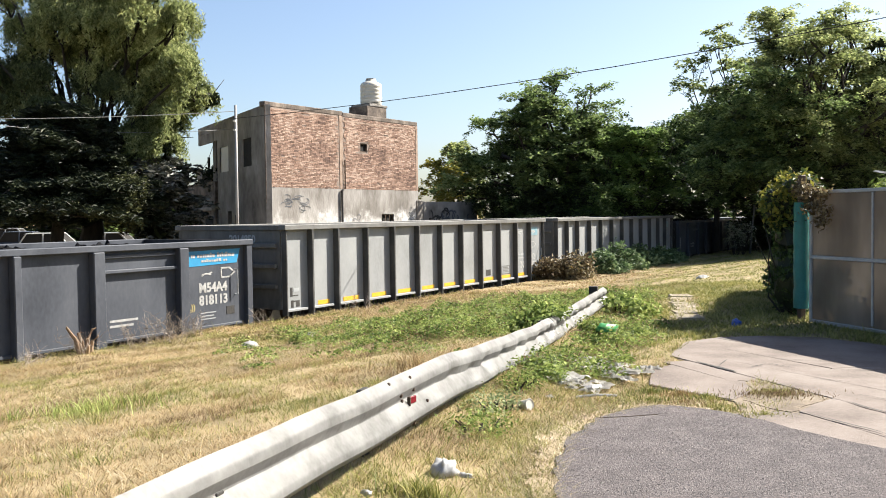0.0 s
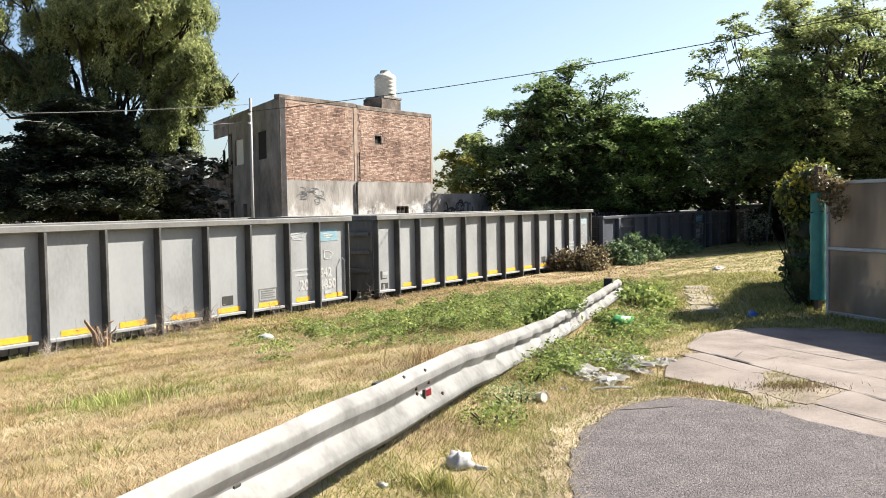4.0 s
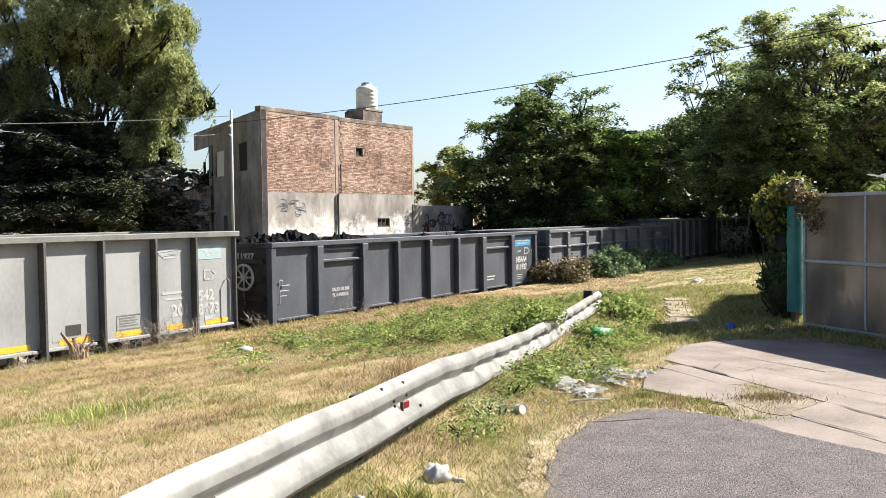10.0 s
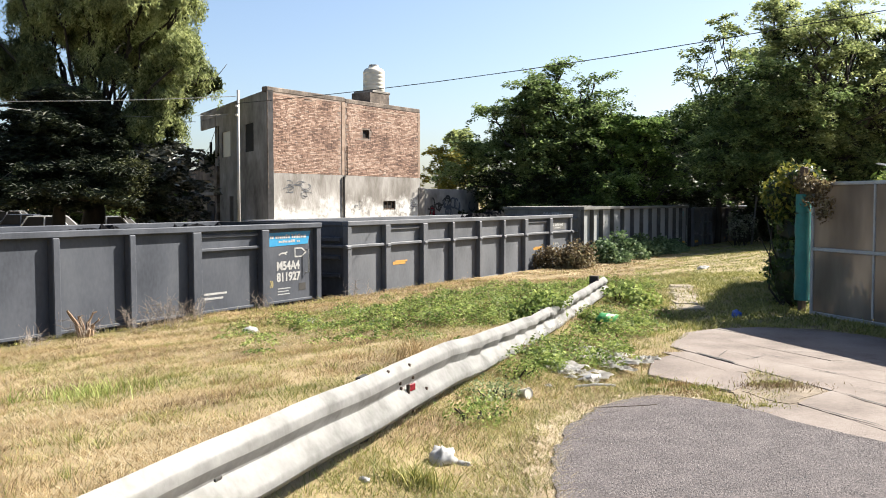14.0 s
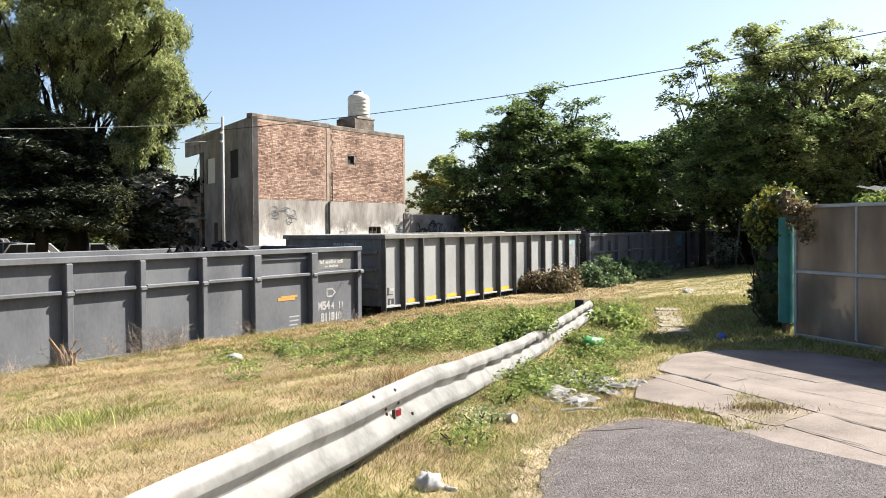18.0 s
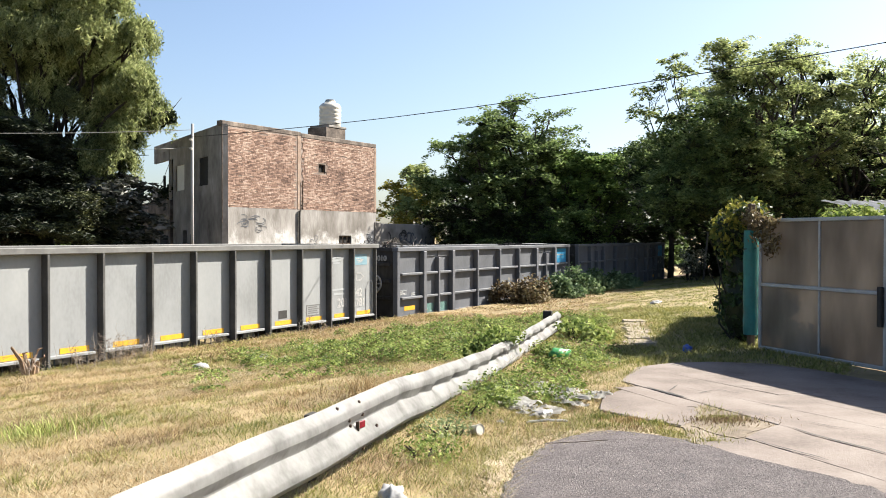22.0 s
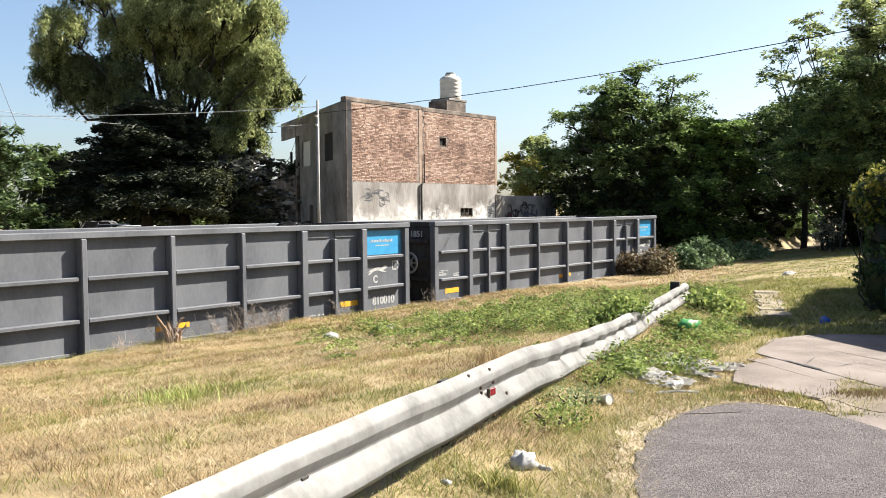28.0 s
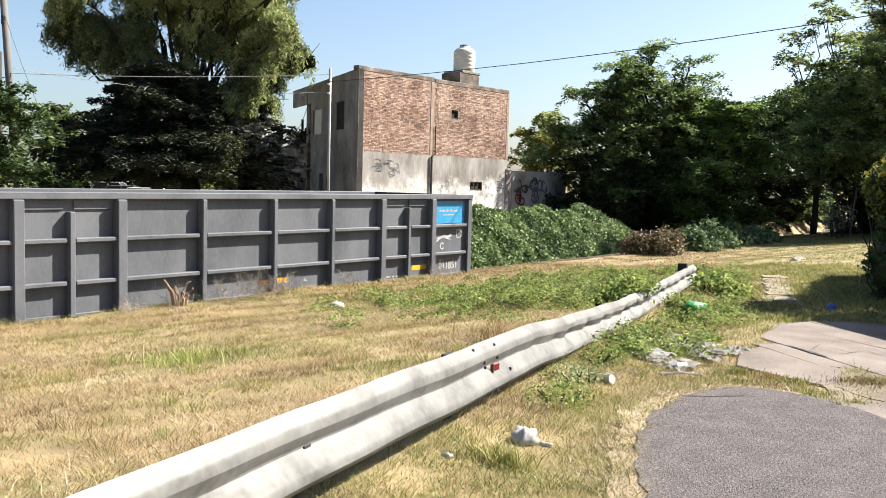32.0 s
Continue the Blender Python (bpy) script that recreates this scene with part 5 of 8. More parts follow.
    part("reflector_clip", box(-0.005, 0.005, -0.012, 0.012, -0.03, 0.03), M_STEEL, root, m=Matrix.Translation(o - RAIL_DIR * 0.07) @ pose(0, 0, 0, 0, 0, 70))


guard_rail()


def panel_mat():
    m = grain_mat("translucent_corrugated_sheet", [(0.125, 0.105, 0.088), (0.24, 0.21, 0.18), (0.38, 0.34, 0.295)], 1.6, 0.35, bump=0.15, bscale=4, fine=2.0, translucent=0.45, stretch=(1, 1, 0.35))
    return m


M_PANEL = panel_mat()
GATE_A = Vector((5.357, 13.236, 0))
GATE_B = Vector((6.022, 10.94, 0))


def gate():
    d = (GATE_B - GATE_A).normalized()
    m = Matrix.Translation(GATE_A) @ pose(0, 0, 0, 0, 0, math.degrees(math.atan2(d.y, d.x)))
    root = thing("gate", m, "grey steel gate glazed with cloudy translucent sheet", "gate")
    L, Ht = 2.42, 1.93
    t = 0.05
    for x in (0.0, L - t):
        part("gate_stile", box(x, x + t, -t / 2, t / 2, 0.01, Ht, 0.006), M_FRAME, root)
    for z in (0.01, 0.94, Ht - t):
        part("gate_rail", box(t, L - t, -t / 2, t / 2, z, z + t, 0.006), M_FRAME, root)
    for x0, x1 in ((t, 1.24), (1.26, L - t)):
        for z0, z1 in ((0.06, 0.94), (0.99, Ht - t)):
            part("panel", box(x0 + 0.002, x1 - 0.002, 0.0, 0.012, z0, z1), M_PANEL, root, "cloudy translucent panel")
    part("mullion", box(1.235, 1.265, -0.018, 0.018, 0.09, Ht - t), M_FRAME, root)
    part("latch", box(L - 0.09, L - 0.02, -0.09, -0.03, 0.55, 1.05, 0.01), M_UNDER, root, "dark latch box")
    # a second leaf goes on towards the road
    leaf = thing("gate", m @ pose(L + 0.004, 0, 0), "grey steel gate glazed with cloudy translucent sheet", "gate")
    for x in (0.0, L - t):
        part("gate_stile", box(x, x + t, -t / 2, t / 2, 0.01, Ht, 0.006), M_FRAME, leaf)
    for z in (0.01, 0.94, Ht - t):
        part("gate_rail", box(t, L - t, -t / 2, t / 2, z, z + t, 0.006), M_FRAME, leaf)
    for z0, z1 in ((0.06, 0.94), (0.99, Ht - t)):
        part("panel", box(t, L - t, 0.0, 0.012, z0, z1), M_PANEL, leaf, "cloudy translucent panel")
    # the post with its teal wrap
    post = thing("gate_post", m @ pose(-0.17, -0.02, 0), "wooden gate post wrapped in teal plastic sheet", "gate post")
    part("post_wood", box(-0.045, 0.045, -0.045, 0.045, -0.2, 2.16, 0.01), M_STEEL, post)
    bm = bmesh.new()
    rr = random.Random(6)
    rings = []
    for k in range(15):
        z = 0.2 + k * 1.56 / 14
        rings.append([bm.verts.new(((0.115 + rr.uniform(-0.012, 0.012)) * math.cos(a * math.tau / 12), (0.11 + rr.uniform(-0.012, 0.012)) * math.sin(a * math.tau / 12), z)) for a in range(12)])
    for r0, r1 in zip(rings, rings[1:]):
        for a in range(12):
            bm.faces.new((r0[a], r0[(a + 1) % 12], r1[(a + 1) % 12], r1[a]))
    part("wrap", bm, M_TEAL, post, "teal plastic wrap", smooth=True)
    part("tie", tube([(-0.12, 0, 1.5), (0, -0.13, 1.48), (0.12, 0, 1.5)], 0.008, 6), M_CABLE, post)


gate()


def shed_roof():
    root = thing("shed", Matrix.Translation((11.5, 18.5, -0.2)), "small shed with a corrugated metal roof behind the gate", "shed")
    part("shed_wall", box(-1.0, 4.0, 0.2, 3.0, 0, 2.25), M_RENDER, root)
    bm = bmesh.new()
    n = 60
    rows = []
    for y, z in ((-0.2, 2.3), (3.3, 2.75)):
        rows.append([bm.verts.new((-1.2 + 5.4 * i / n, y, z + 0.03 * math.sin(i * 1.6))) for i in range(n + 1)])
    for i in range(n):
        bm.faces.new((rows[0][i], rows[0][i + 1], rows[1][i + 1], rows[1][i]))
    bmesh.ops.solidify(bm, geom=bm.faces[:], thickness=0.01)
    part("shed_roof", bm, M_FRAME, root, "corrugated metal roof")


shed_roof()


# ---- poles and wires ----
def pole(x, y, top, r, material, label, arm=False, lean=0.0):
    gz = float(ground_z(x, y))
    root = thing("utility_pole", Matrix.Translation((x, y, 0)), label, "utility pole")
    part("shaft", tube([(lean, 0, gz - 0.3), (lean * 0.5, 0, (gz + top) / 2), (0.02, 0, top)], [r * 1.25, r * 1.1, r], 10), material, root, smooth=True)
    if arm:
        part("transformer", tube([(0.12, -0.1, 6.35), (0.12, -0.1, 6.6)], 0.07, 10), M_UNDER, root)
    for k in range(2):
        part("insulator", tube([(0.0, -0.1, top - 0.55 - 0.3 * k), (0.0, -0.22, top - 0.55 - 0.3 * k)], 0.04, 8), M_TANK, root)
    return root


pole(-7.0, 31.0, 5.45, 0.046, M_POLEPALE, "thin galvanised service pole beside the house")
M_DARKPOLE = grain_mat("tarred_pole_wood", [(0.03, 0.028, 0.026), (0.08, 0.072, 0.065)], 4, 0.9, bump=0.4, stretch=(1, 1, 0.1))
pole(-17.03, 28.0, 7.95, 0.105, M_WOODPOLE, "weathered leaning wooden utility pole with a small transformer", True, 0.58)
pole(-17.2, 28.1, 5.5, 0.08, M_DARKPOLE, "short dark wooden pole beside the utility pole")


M_CABLEPALE = grain_mat("sun_bleached_cable", [(0.30, 0.30, 0.29), (0.44, 0.44, 0.43)], 8, 0.6, bump=0)


def wire(points, r, label, sag=0.0, material=None):
    """An overhead cable through the points."""
    pts = []
    for p, q in zip(points, points[1:]):
        for i in range(12):
            k = i / 12
            v = Vector(p).lerp(Vector(q), k)
            v.z -= sag * 4 * k * (1 - k)
            pts.append(v)
    pts.append(Vector(points[-1]))
    tagged(part("overhead_cable", tube(pts, r, 5), material or M_CABLE, None), label, "cable")


wire([(-16.9, 27.9, 4.80), (-7.0, 30.8, 5.22)], 0.011, "sagging overhead cable from pole to house", 0.10, M_CABLEPALE)
wire([(-7.0, 30.8, 4.98), (20.0, 12.0, 7.02)], 0.011, "black overhead cable crossing the railway", 0.56)
wire([(-16.9, 27.9, 5.0), (-8.2, 36.6, 5.2)], 0.008, "thin overhead cable to the house", 0.35, M_CABLEPALE)
wire([(-16.85, 27.9, 6.6), (-15.0, 26.6, 3.6), (-13.5, 24.0, 3.2)], 0.008, "thin stay wire hanging from the utility pole", 0.1)


# ---- rubbish and small things on the ground ----
def crumpled(name, x, y, size, material, label, category, flat=0.6, seed=0, lift=0.0, group=""):
    r = random.Random(seed)
    bm = bmesh.new()
    bmesh.ops.create_icosphere(bm, subdivisions=3, radius=1.0)
    off = Vector((r.random() * 9, r.random() * 9, r.random() * 9))
    for v in bm.verts:
        n = noise.noise(v.co * 1.6 + off) + 0.9 * noise.noise(v.co * 3.5 + off) + 0.25 * noise.noise(v.co * 8 + off)
        v.co = v.co * (1 + 0.38 * n)
        v.co = Vector((v.co.x * size[0], v.co.y * size[1], max(-0.3, v.co.z) * size[2]))
    m = Matrix.Translation((x, y, float(ground_z(x, y)) + 0.3 * size[2] + lift)) @ pose(0, 0, 0, 0, 0, r.uniform(0, 180))
    return tagged(part(name, bm, material, None, m=m, smooth=True), label, category, group)


def torn_sheet(x, y, w, d, h, material, label, seed, turn):
    """A torn piece of plastic sheet, rumpled into folds."""
    r = random.Random(seed)
    off = Vector((r.random() * 9, r.random() * 9, r.random() * 9))
    n, k = 11, 8
    bm = bmesh.new()
    rows = []
    for i in range(n):
        row = []
        for j in range(k):
            u, v = i / (n - 1) * 2 - 1, j / (k - 1) * 2 - 1
            rim = 1 + 0.45 * noise.noise(Vector((u * 2, v * 2, 0)) + off)
            p = Vector((u * w * rim, v * d * rim, 0))
            p.z = h * (0.5 + 0.9 * noise.noise(Vector((u * 2.2, v * 1.6, 3)) + off) + 0.5 * noise.noise(Vector((u * 5, v * 4, 7)) + off)) * (1 - 0.5 * max(abs(u), abs(v)))
            row.append(bm.verts.new(p))
        rows.append(row)
    for i in range(n - 1):
        for j in range(k - 1):
            if r.random() > 0.06:
                bm.faces.new((rows[i][j], rows[i + 1][j], rows[i + 1][j + 1], rows[i][j + 1]))
    bmesh.ops.solidify(bm, geom=bm.faces[:], thickness=0.002)
    m = Matrix.Translation((x, y, float(ground_z(x, y)) + 0.02)) @ pose(0, 0, 0, 0, 0, turn)
    return tagged(part("plastic_scrap", bm, material, None, m=m), label, "rubbish", "rubbish")


M_SHEETING = grain_mat("dusty_plastic_sheet", [(0.60, 0.585, 0.56), (0.80, 0.785, 0.76)], 7, 0.7, bump=0.1, translucent=0.5)
M_BLUEBAG = grain_mat("blue_plastic", [(0.01, 0.06, 0.35), (0.02, 0.12, 0.55)], 8, 0.4, bump=0.2)
M_GREENBAG = grain_mat("green_plastic", [(0.06, 0.32, 0.10), (0.15, 0.50, 0.18)], 8, 0.35, bump=0.2, translucent=0.3)
crumpled("plastic_bag", -0.01, 5.6, (0.085, 0.07, 0.08), M_TRASH, "crumpled white plastic bag in dry grass", "rubbish", seed=1, group="rubbish")
for k, (x, y, w, h) in enumerate(((1.47, 9.57, 0.13, 0.06), (1.55, 9.25, 0.15, 0.06), (1.64, 8.95, 0.14, 0.05), (1.76, 8.78, 0.11, 0.05), (2.0, 9.2, 0.13, 0.05), (2.13, 9.4, 0.11, 0.05), (1.89, 9.53, 0.10, 0.04), (1.12, 8.47, 0.07, 0.04), (1.26, 8.6, 0.09, 0.05),
                                  (1.32, 8.2, 0.09, 0.05), (1.17, 8.3, 0.06, 0.03), (1.22, 8.8, 0.05, 0.03), (1.05, 8.75, 0.05, 0.03), (0.92, 7.9, 0.04, 0.03), (1.4, 8.45, 0.05, 0.03))):
    torn_sheet(x, y, w * 1.0, w * 0.7, h * 1.1, M_SHEETING, "torn white plastic sheet on the grass edge", 30 + k, 37 * k)
for k, (x, y, w, d, turn) in enumerate(((1.54, 9.85, 0.30, 0.16, 118), (1.66, 9.55, 0.32, 0.18, 105), (1.74, 9.25, 0.30, 0.16, 100), (1.16, 8.68, 0.22, 0.16, 40), (1.32, 8.5, 0.24, 0.15, 150))):
    torn_sheet(x, y, w, d, 0.07, M_SHEETING, "long crumpled strip of white plastic sheet in the grass", 60 + k, turn)
crumpled("plastic_bag", 1.36, 8.3, (0.09, 0.06, 0.05), M_TRASH, "crumpled white plastic bag in green weeds", "rubbish", seed=4, group="rubbish")
crumpled("plastic_bag", 1.18, 8.9, (0.07, 0.05, 0.04), M_TRASH, "crumpled white plastic bag in green weeds", "rubbish", seed=5, group="rubbish")
crumpled("plastic_bag", -3.12, 14.5, (0.16, 0.10, 0.08), M_TRASH, "grey crumpled plastic bag in dry grass", "rubbish", seed=6, group="rubbish")
crumpled("plastic_bag", -2.2, 15.0, (0.10, 0.08, 0.07), M_TRASH, "grey crumpled plastic bag in dry grass", "rubbish", seed=7, group="rubbish")
crumpled("plastic_bag", -0.45, 5.04, (0.04, 0.025, 0.02), M_TRASH, "small scrap of white paper", "rubbish", seed=8, group="rubbish")
crumpled("plastic_bag", 0.12, 5.6, (0.05, 0.025, 0.02), M_TRASH, "small scrap of white paper", "rubbish", seed=9, group="rubbish")
crumpled("plastic_bag", 7.0, 24.5, (0.2, 0.12, 0.08), M_TRASH, "crumpled white plastic bag on the far path", "rubbish", seed=10, group="rubbish")
crumpled("blue_bag", 4.17, 12.9, (0.09, 0.07, 0.08), M_BLUEBAG, "small blue plastic bag in the shade", "rubbish", seed=11, group="rubbish")
crumpled("plastic_bottle", 2.1, 11.7, (0.16, 0.09, 0.08), M_GREENBAG, "crushed green plastic bottle among the weeds", "rubbish", seed=12, lift=0.1, group="rubbish")
cup = tagged(place(new("paper_cup"), Matrix.Translation((0.66, 7.46, 0.07)) @ pose(0, 0, 0, 80, 0, 40)), "white paper cup lying in the grass", "cup", "rubbish")
part("cup_wall", tube([(0, 0, -0.055), (0, 0, 0.055)], [0.032, 0.045], 16, cap=True), M_TANK, cup)
part("cup_rim", ring(0.045, 0.004, 18, 5), M_TRASH, cup, m=pose(0, 0, 0.056))
tagged(part("stick", tube([(1.15, 7.93, 0.03), (1.34, 7.95, 0.045), (1.52, 7.98, 0.03)], 0.012, 6), M_TRASH, None), "pale bleached stick on the ground", "stick")
tagged(part("twig", tube([(1.2, 7.1, 0.034), (1.45, 7.13, 0.036), (1.7, 7.2, 0.034)], 0.002, 5), M_STEEL, None), "thin dark twig on the asphalt", "twig")


def stump():
    root = thing("stump", Matrix.Translation(along(9.3, 12.4, -0.5)), "splintered pale stump beside the track", "stump")
    r = random.Random(5)
    for k, (a, ln, w) in enumerate(((-0.5, 0.50, 0.04), (-0.3, 0.32, 0.05), (-0.1, 0.38, 0.045), (0.15, 0.26, 0.05), (0.4, 0.42, 0.04), (0.55, 0.3, 0.03), (0.05, 0.22, 0.06))):
        part("splinter", tube([(0.03 * k - 0.1, 0, -0.08), (0.03 * k - 0.1 + a * ln * 0.3, r.uniform(-0.05, 0.05), ln * 0.5), (0.03 * k - 0.1 + a * ln * 0.8, r.uniform(-0.1, 0.1), ln * 0.9), (0.03 * k - 0.08 + a * ln, 0.0, ln * 0.95)], [w, w * 0.8, w * 0.5, 0.008], 6), M_STUMP, root, m=pose(0, 0, 0, 0, 0, 58))


M_STUMP = grain_mat("bleached_stump_wood", [(0.13, 0.08, 0.048), (0.36, 0.25, 0.165)], 8, 0.9, bump=0.4, stretch=(1, 1, 0.2))
stump()


# ---- parked cars on the road beyond the trees ----
def parked_car(x, y, heading, paint, label, tall=1.0):
    gz = float(ground_z(x, y))
    root = thing("parked_car", Matrix.Translation((x, y, gz)) @ pose(0, 0, 0, 0, 0, heading) @ Matrix.Diagonal((1, 1, tall, 1)), label, "car", "cars parked beyond the track")
    part("body", box(-2.0, 2.0, -0.82, 0.82, 0.25, 0.85, 0.12), paint, root)
    bm = bmesh.new()
    lo = [(-1.5, -0.75), (1.0, -0.75), (1.0, 0.75), (-1.5, 0.75)]
    hi = [(-1.15, -0.62), (0.45, -0.62), (0.45, 0.62), (-1.15, 0.62)]
    v0 = [bm.verts.new((a, b, 0.84)) for a, b in lo]
    v1 = [bm.verts.new((a, b, 1.4)) for a, b in hi]
    bm.faces.new(v1)
    for i in range(4):
        bm.faces.new((v0[i], v0[(i + 1) % 4], v1[(i + 1) % 4], v1[i]))
    part("window", bm, M_DARKHOLE, root, "dark car windows")
    for b in (-1, 1):
        for p, q in (((-1.5, -1.15)), ((1.0, 0.45)), ((-0.28, -0.28))):
            part("pillar", tube([(p, 0.755 * b, 0.84), (q, 0.625 * b, 1.41)], 0.045, 6), paint, root)
    part("roof", box(-1.17, 0.47, -0.63, 0.63, 1.395, 1.45, 0.02), paint, root)
    for a in (-1.25, 1.25):
        for b in (-0.8, 0.66):
            w = part("wheel", tube([(a, b, 0.3), (a, b + 0.16, 0.3)], 0.3, 16), M_CABLE, root)
            part("rim", tube([(a, b - 0.005, 0.3), (a, b + 0.165, 0.3)], 0.17, 12), M_FRAME, w)


M_CARWHITE = grain_mat("white_car_paint", [(0.55, 0.55, 0.55), (0.68, 0.68, 0.67)], 3, 0.3, bump=0)
M_CARSILVER = grain_mat("silver_car_paint", [(0.28, 0.28, 0.285), (0.38, 0.38, 0.385)], 3, 0.3, bump=0)
M_CARDARK = grain_mat("dark_car_paint", [(0.03, 0.035, 0.045), (0.06, 0.065, 0.08)], 3, 0.3, bump=0)
parked_car(-25.6, 56.0, 8, M_CARDARK, "dark parked car beyond the trees")
parked_car(-20.6, 48.0, 4, M_CARWHITE, "white parked car beyond the trees")
parked_car(-17.0, 47.0, 4, M_CARSILVER, "silver parked car beyond the trees")
parked_car(-28.4, 60.0, 10, M_CARSILVER, "silver parked car beyond the trees", 1.1)


# ---- plants ----
def leaf_cloud(centres, normals_up, size, aspect, rng, droop=0.0, spread=1.0):
    """Small bent leaves at the centres, turned at random; droop: 0 to 1, how far they hang."""
    n = len(centres)
    az = rng.uniform(0, math.tau, n)
    el = rng.uniform(-0.9, 0.9, n) * spread - droop * 1.2
    d = np.stack([np.cos(az) * np.cos(el), np.sin(az) * np.cos(el), np.sin(el)], 1)
    r = rng.normal(size=(n, 3))
    r[:, 2] += normals_up
    s = np.cross(d, r)
    s /= np.linalg.norm(s, axis=1, keepdims=True) + 1e-9
    ln = size * rng.uniform(0.6, 1.35, (n, 1))
    w = ln * aspect
    base = centres - d * ln * 0.5
    tip = centres + d * ln * 0.5
    midp = centres + np.cross(s, d) * ln * 0.12
    V = np.empty((n * 4, 3))
    V[0::4], V[1::4], V[2::4], V[3::4] = base, midp + s * w * 0.5, tip, midp - s * w * 0.5
    return V, np.arange(n * 4).reshape(n, 4)


def clumped(blobs, n, rng, clump=14, tight=0.3, shell=0.55):
    """Places in bunches inside ellipsoids (x, y, z, rx, ry, rz), most of them near the outside."""
    vol = np.array([b[3] * b[4] * b[5] for b in blobs]) ** 0.75
    which = rng.choice(len(blobs), n // clump, p=vol / vol.sum())
    B = np.array(blobs)[which]
    v = rng.normal(size=(len(which), 3))
    v /= np.linalg.norm(v, axis=1, keepdims=True)
    rad = shell + (1 - shell) * rng.random((len(which), 1)) ** 0.6
    rad *= 1 + 0.16 * np.sin(v[:, :1] * 7 + B[:, :1]) * np.cos(v[:, 2:] * 6 + B[:, 1:2])
    c = B[:, :3] + v * B[:, 3:] * rad
    p = np.repeat(c, clump, 0)
    return p + rng.normal(size=p.shape) * tight * np.array([1, 1, 0.75])


def limb(bm, a, b, r0, r1, rng, segs=5, wob=0.12):
    a, b = np.array(a, float), np.array(b, float)
    ln = np.linalg.norm(b - a)
    pts = [a + (b - a) * k / segs + (rng.normal(size=3) * wob * ln / segs if 0 < k < segs else 0) for k in range(segs + 1)]
    tube([tuple(p) for p in pts], [r0 + (r1 - r0) * k / segs for k in range(segs + 1)], 7, bm)


def pads(blobs, n, per, reach, rng, droop=0.3, thick=0.07):
    """Leaf places in flat leafy sprays that stand out of the ellipsoids (x, y, z, rx, ry, rz) in layers, sagging at their tips."""
    vol = np.array([b[3] * b[4] + b[3] * b[5] for b in blobs])
    which = rng.choice(len(blobs), n, p=vol / vol.sum())
    B = np.array(blobs)[which]
    v = rng.normal(size=(n, 3))
    v[:, 2] = np.abs(v[:, 2]) * np.where(rng.random(n) < 0.78, 1, -1)
    v /= np.linalg.norm(v, axis=1, keepdims=True)
    c = B[:, :3] + v * B[:, 3:] * rng.uniform(0.55, 1.0, (n, 1))
    az = np.arctan2(v[:, 1], v[:, 0]) + rng.normal(size=n) * 0.5
    el = 0.5 * v[:, 2] - 0.1 + rng.normal(size=n) * 0.15
    u = np.stack([np.cos(az) * np.cos(el), np.sin(az) * np.cos(el), np.sin(el)], 1)
    w = np.stack([-np.sin(az), np.cos(az), rng.normal(size=n) * 0.2], 1)
    R = reach * rng.uniform(0.45, 1.25, (n, 1, 1))
    a = rng.uniform(-0.25, 1.0, (n, per, 1))
    b = rng.normal(size=(n, per, 1)) * 0.30 * np.sqrt(np.clip(1.05 - a, 0.02, 1))
    p = c[:, None] + u[:, None] * a * R + w[:, None] * b * R + rng.normal(size=(n, per, 3)) * thick * np.array([0.5, 0.5, 1.0])
    p[:, :, 2:] -= droop * R * np.clip(a, 0, 1) ** 2
    return p.reshape(-1, 3)


def hanging(blobs, n, per, length, rng, width=0.13):
    """Leaf places in hanging tufts over the outside of the ellipsoids."""
    vol = np.array([b[3] * b[5] for b in blobs])
    which = rng.choice(len(blobs), n, p=vol / vol.sum())
    B = np.array(blobs)[which]
    v = rng.normal(size=(n, 3))
    v[:, 2] = np.abs(v[:, 2]) * np.where(rng.random(n) < 0.72, 1, -1)
    v /= np.linalg.norm(v, axis=1, keepdims=True)
    c = B[:, :3] + v * B[:, 3:] * rng.uniform(0.6, 1.0, (n, 1))
    ln = length * rng.uniform(0.45, 1.3, (n, 1, 1))
    t = rng.random((n, per, 1))
    out = v[:, None] * np.array([1, 1, 0.3]) * np.sin(t * 1.5) * 0.42 * ln
    p = c[:, None] + out + rng.normal(size=(n, per, 3)) * width * np.array([1, 1, 0.7]) * (1.15 - 0.7 * t)
    p[:, :, 2:] -= ln * t ** 1.5 * 0.9
    return p.reshape(-1, 3)


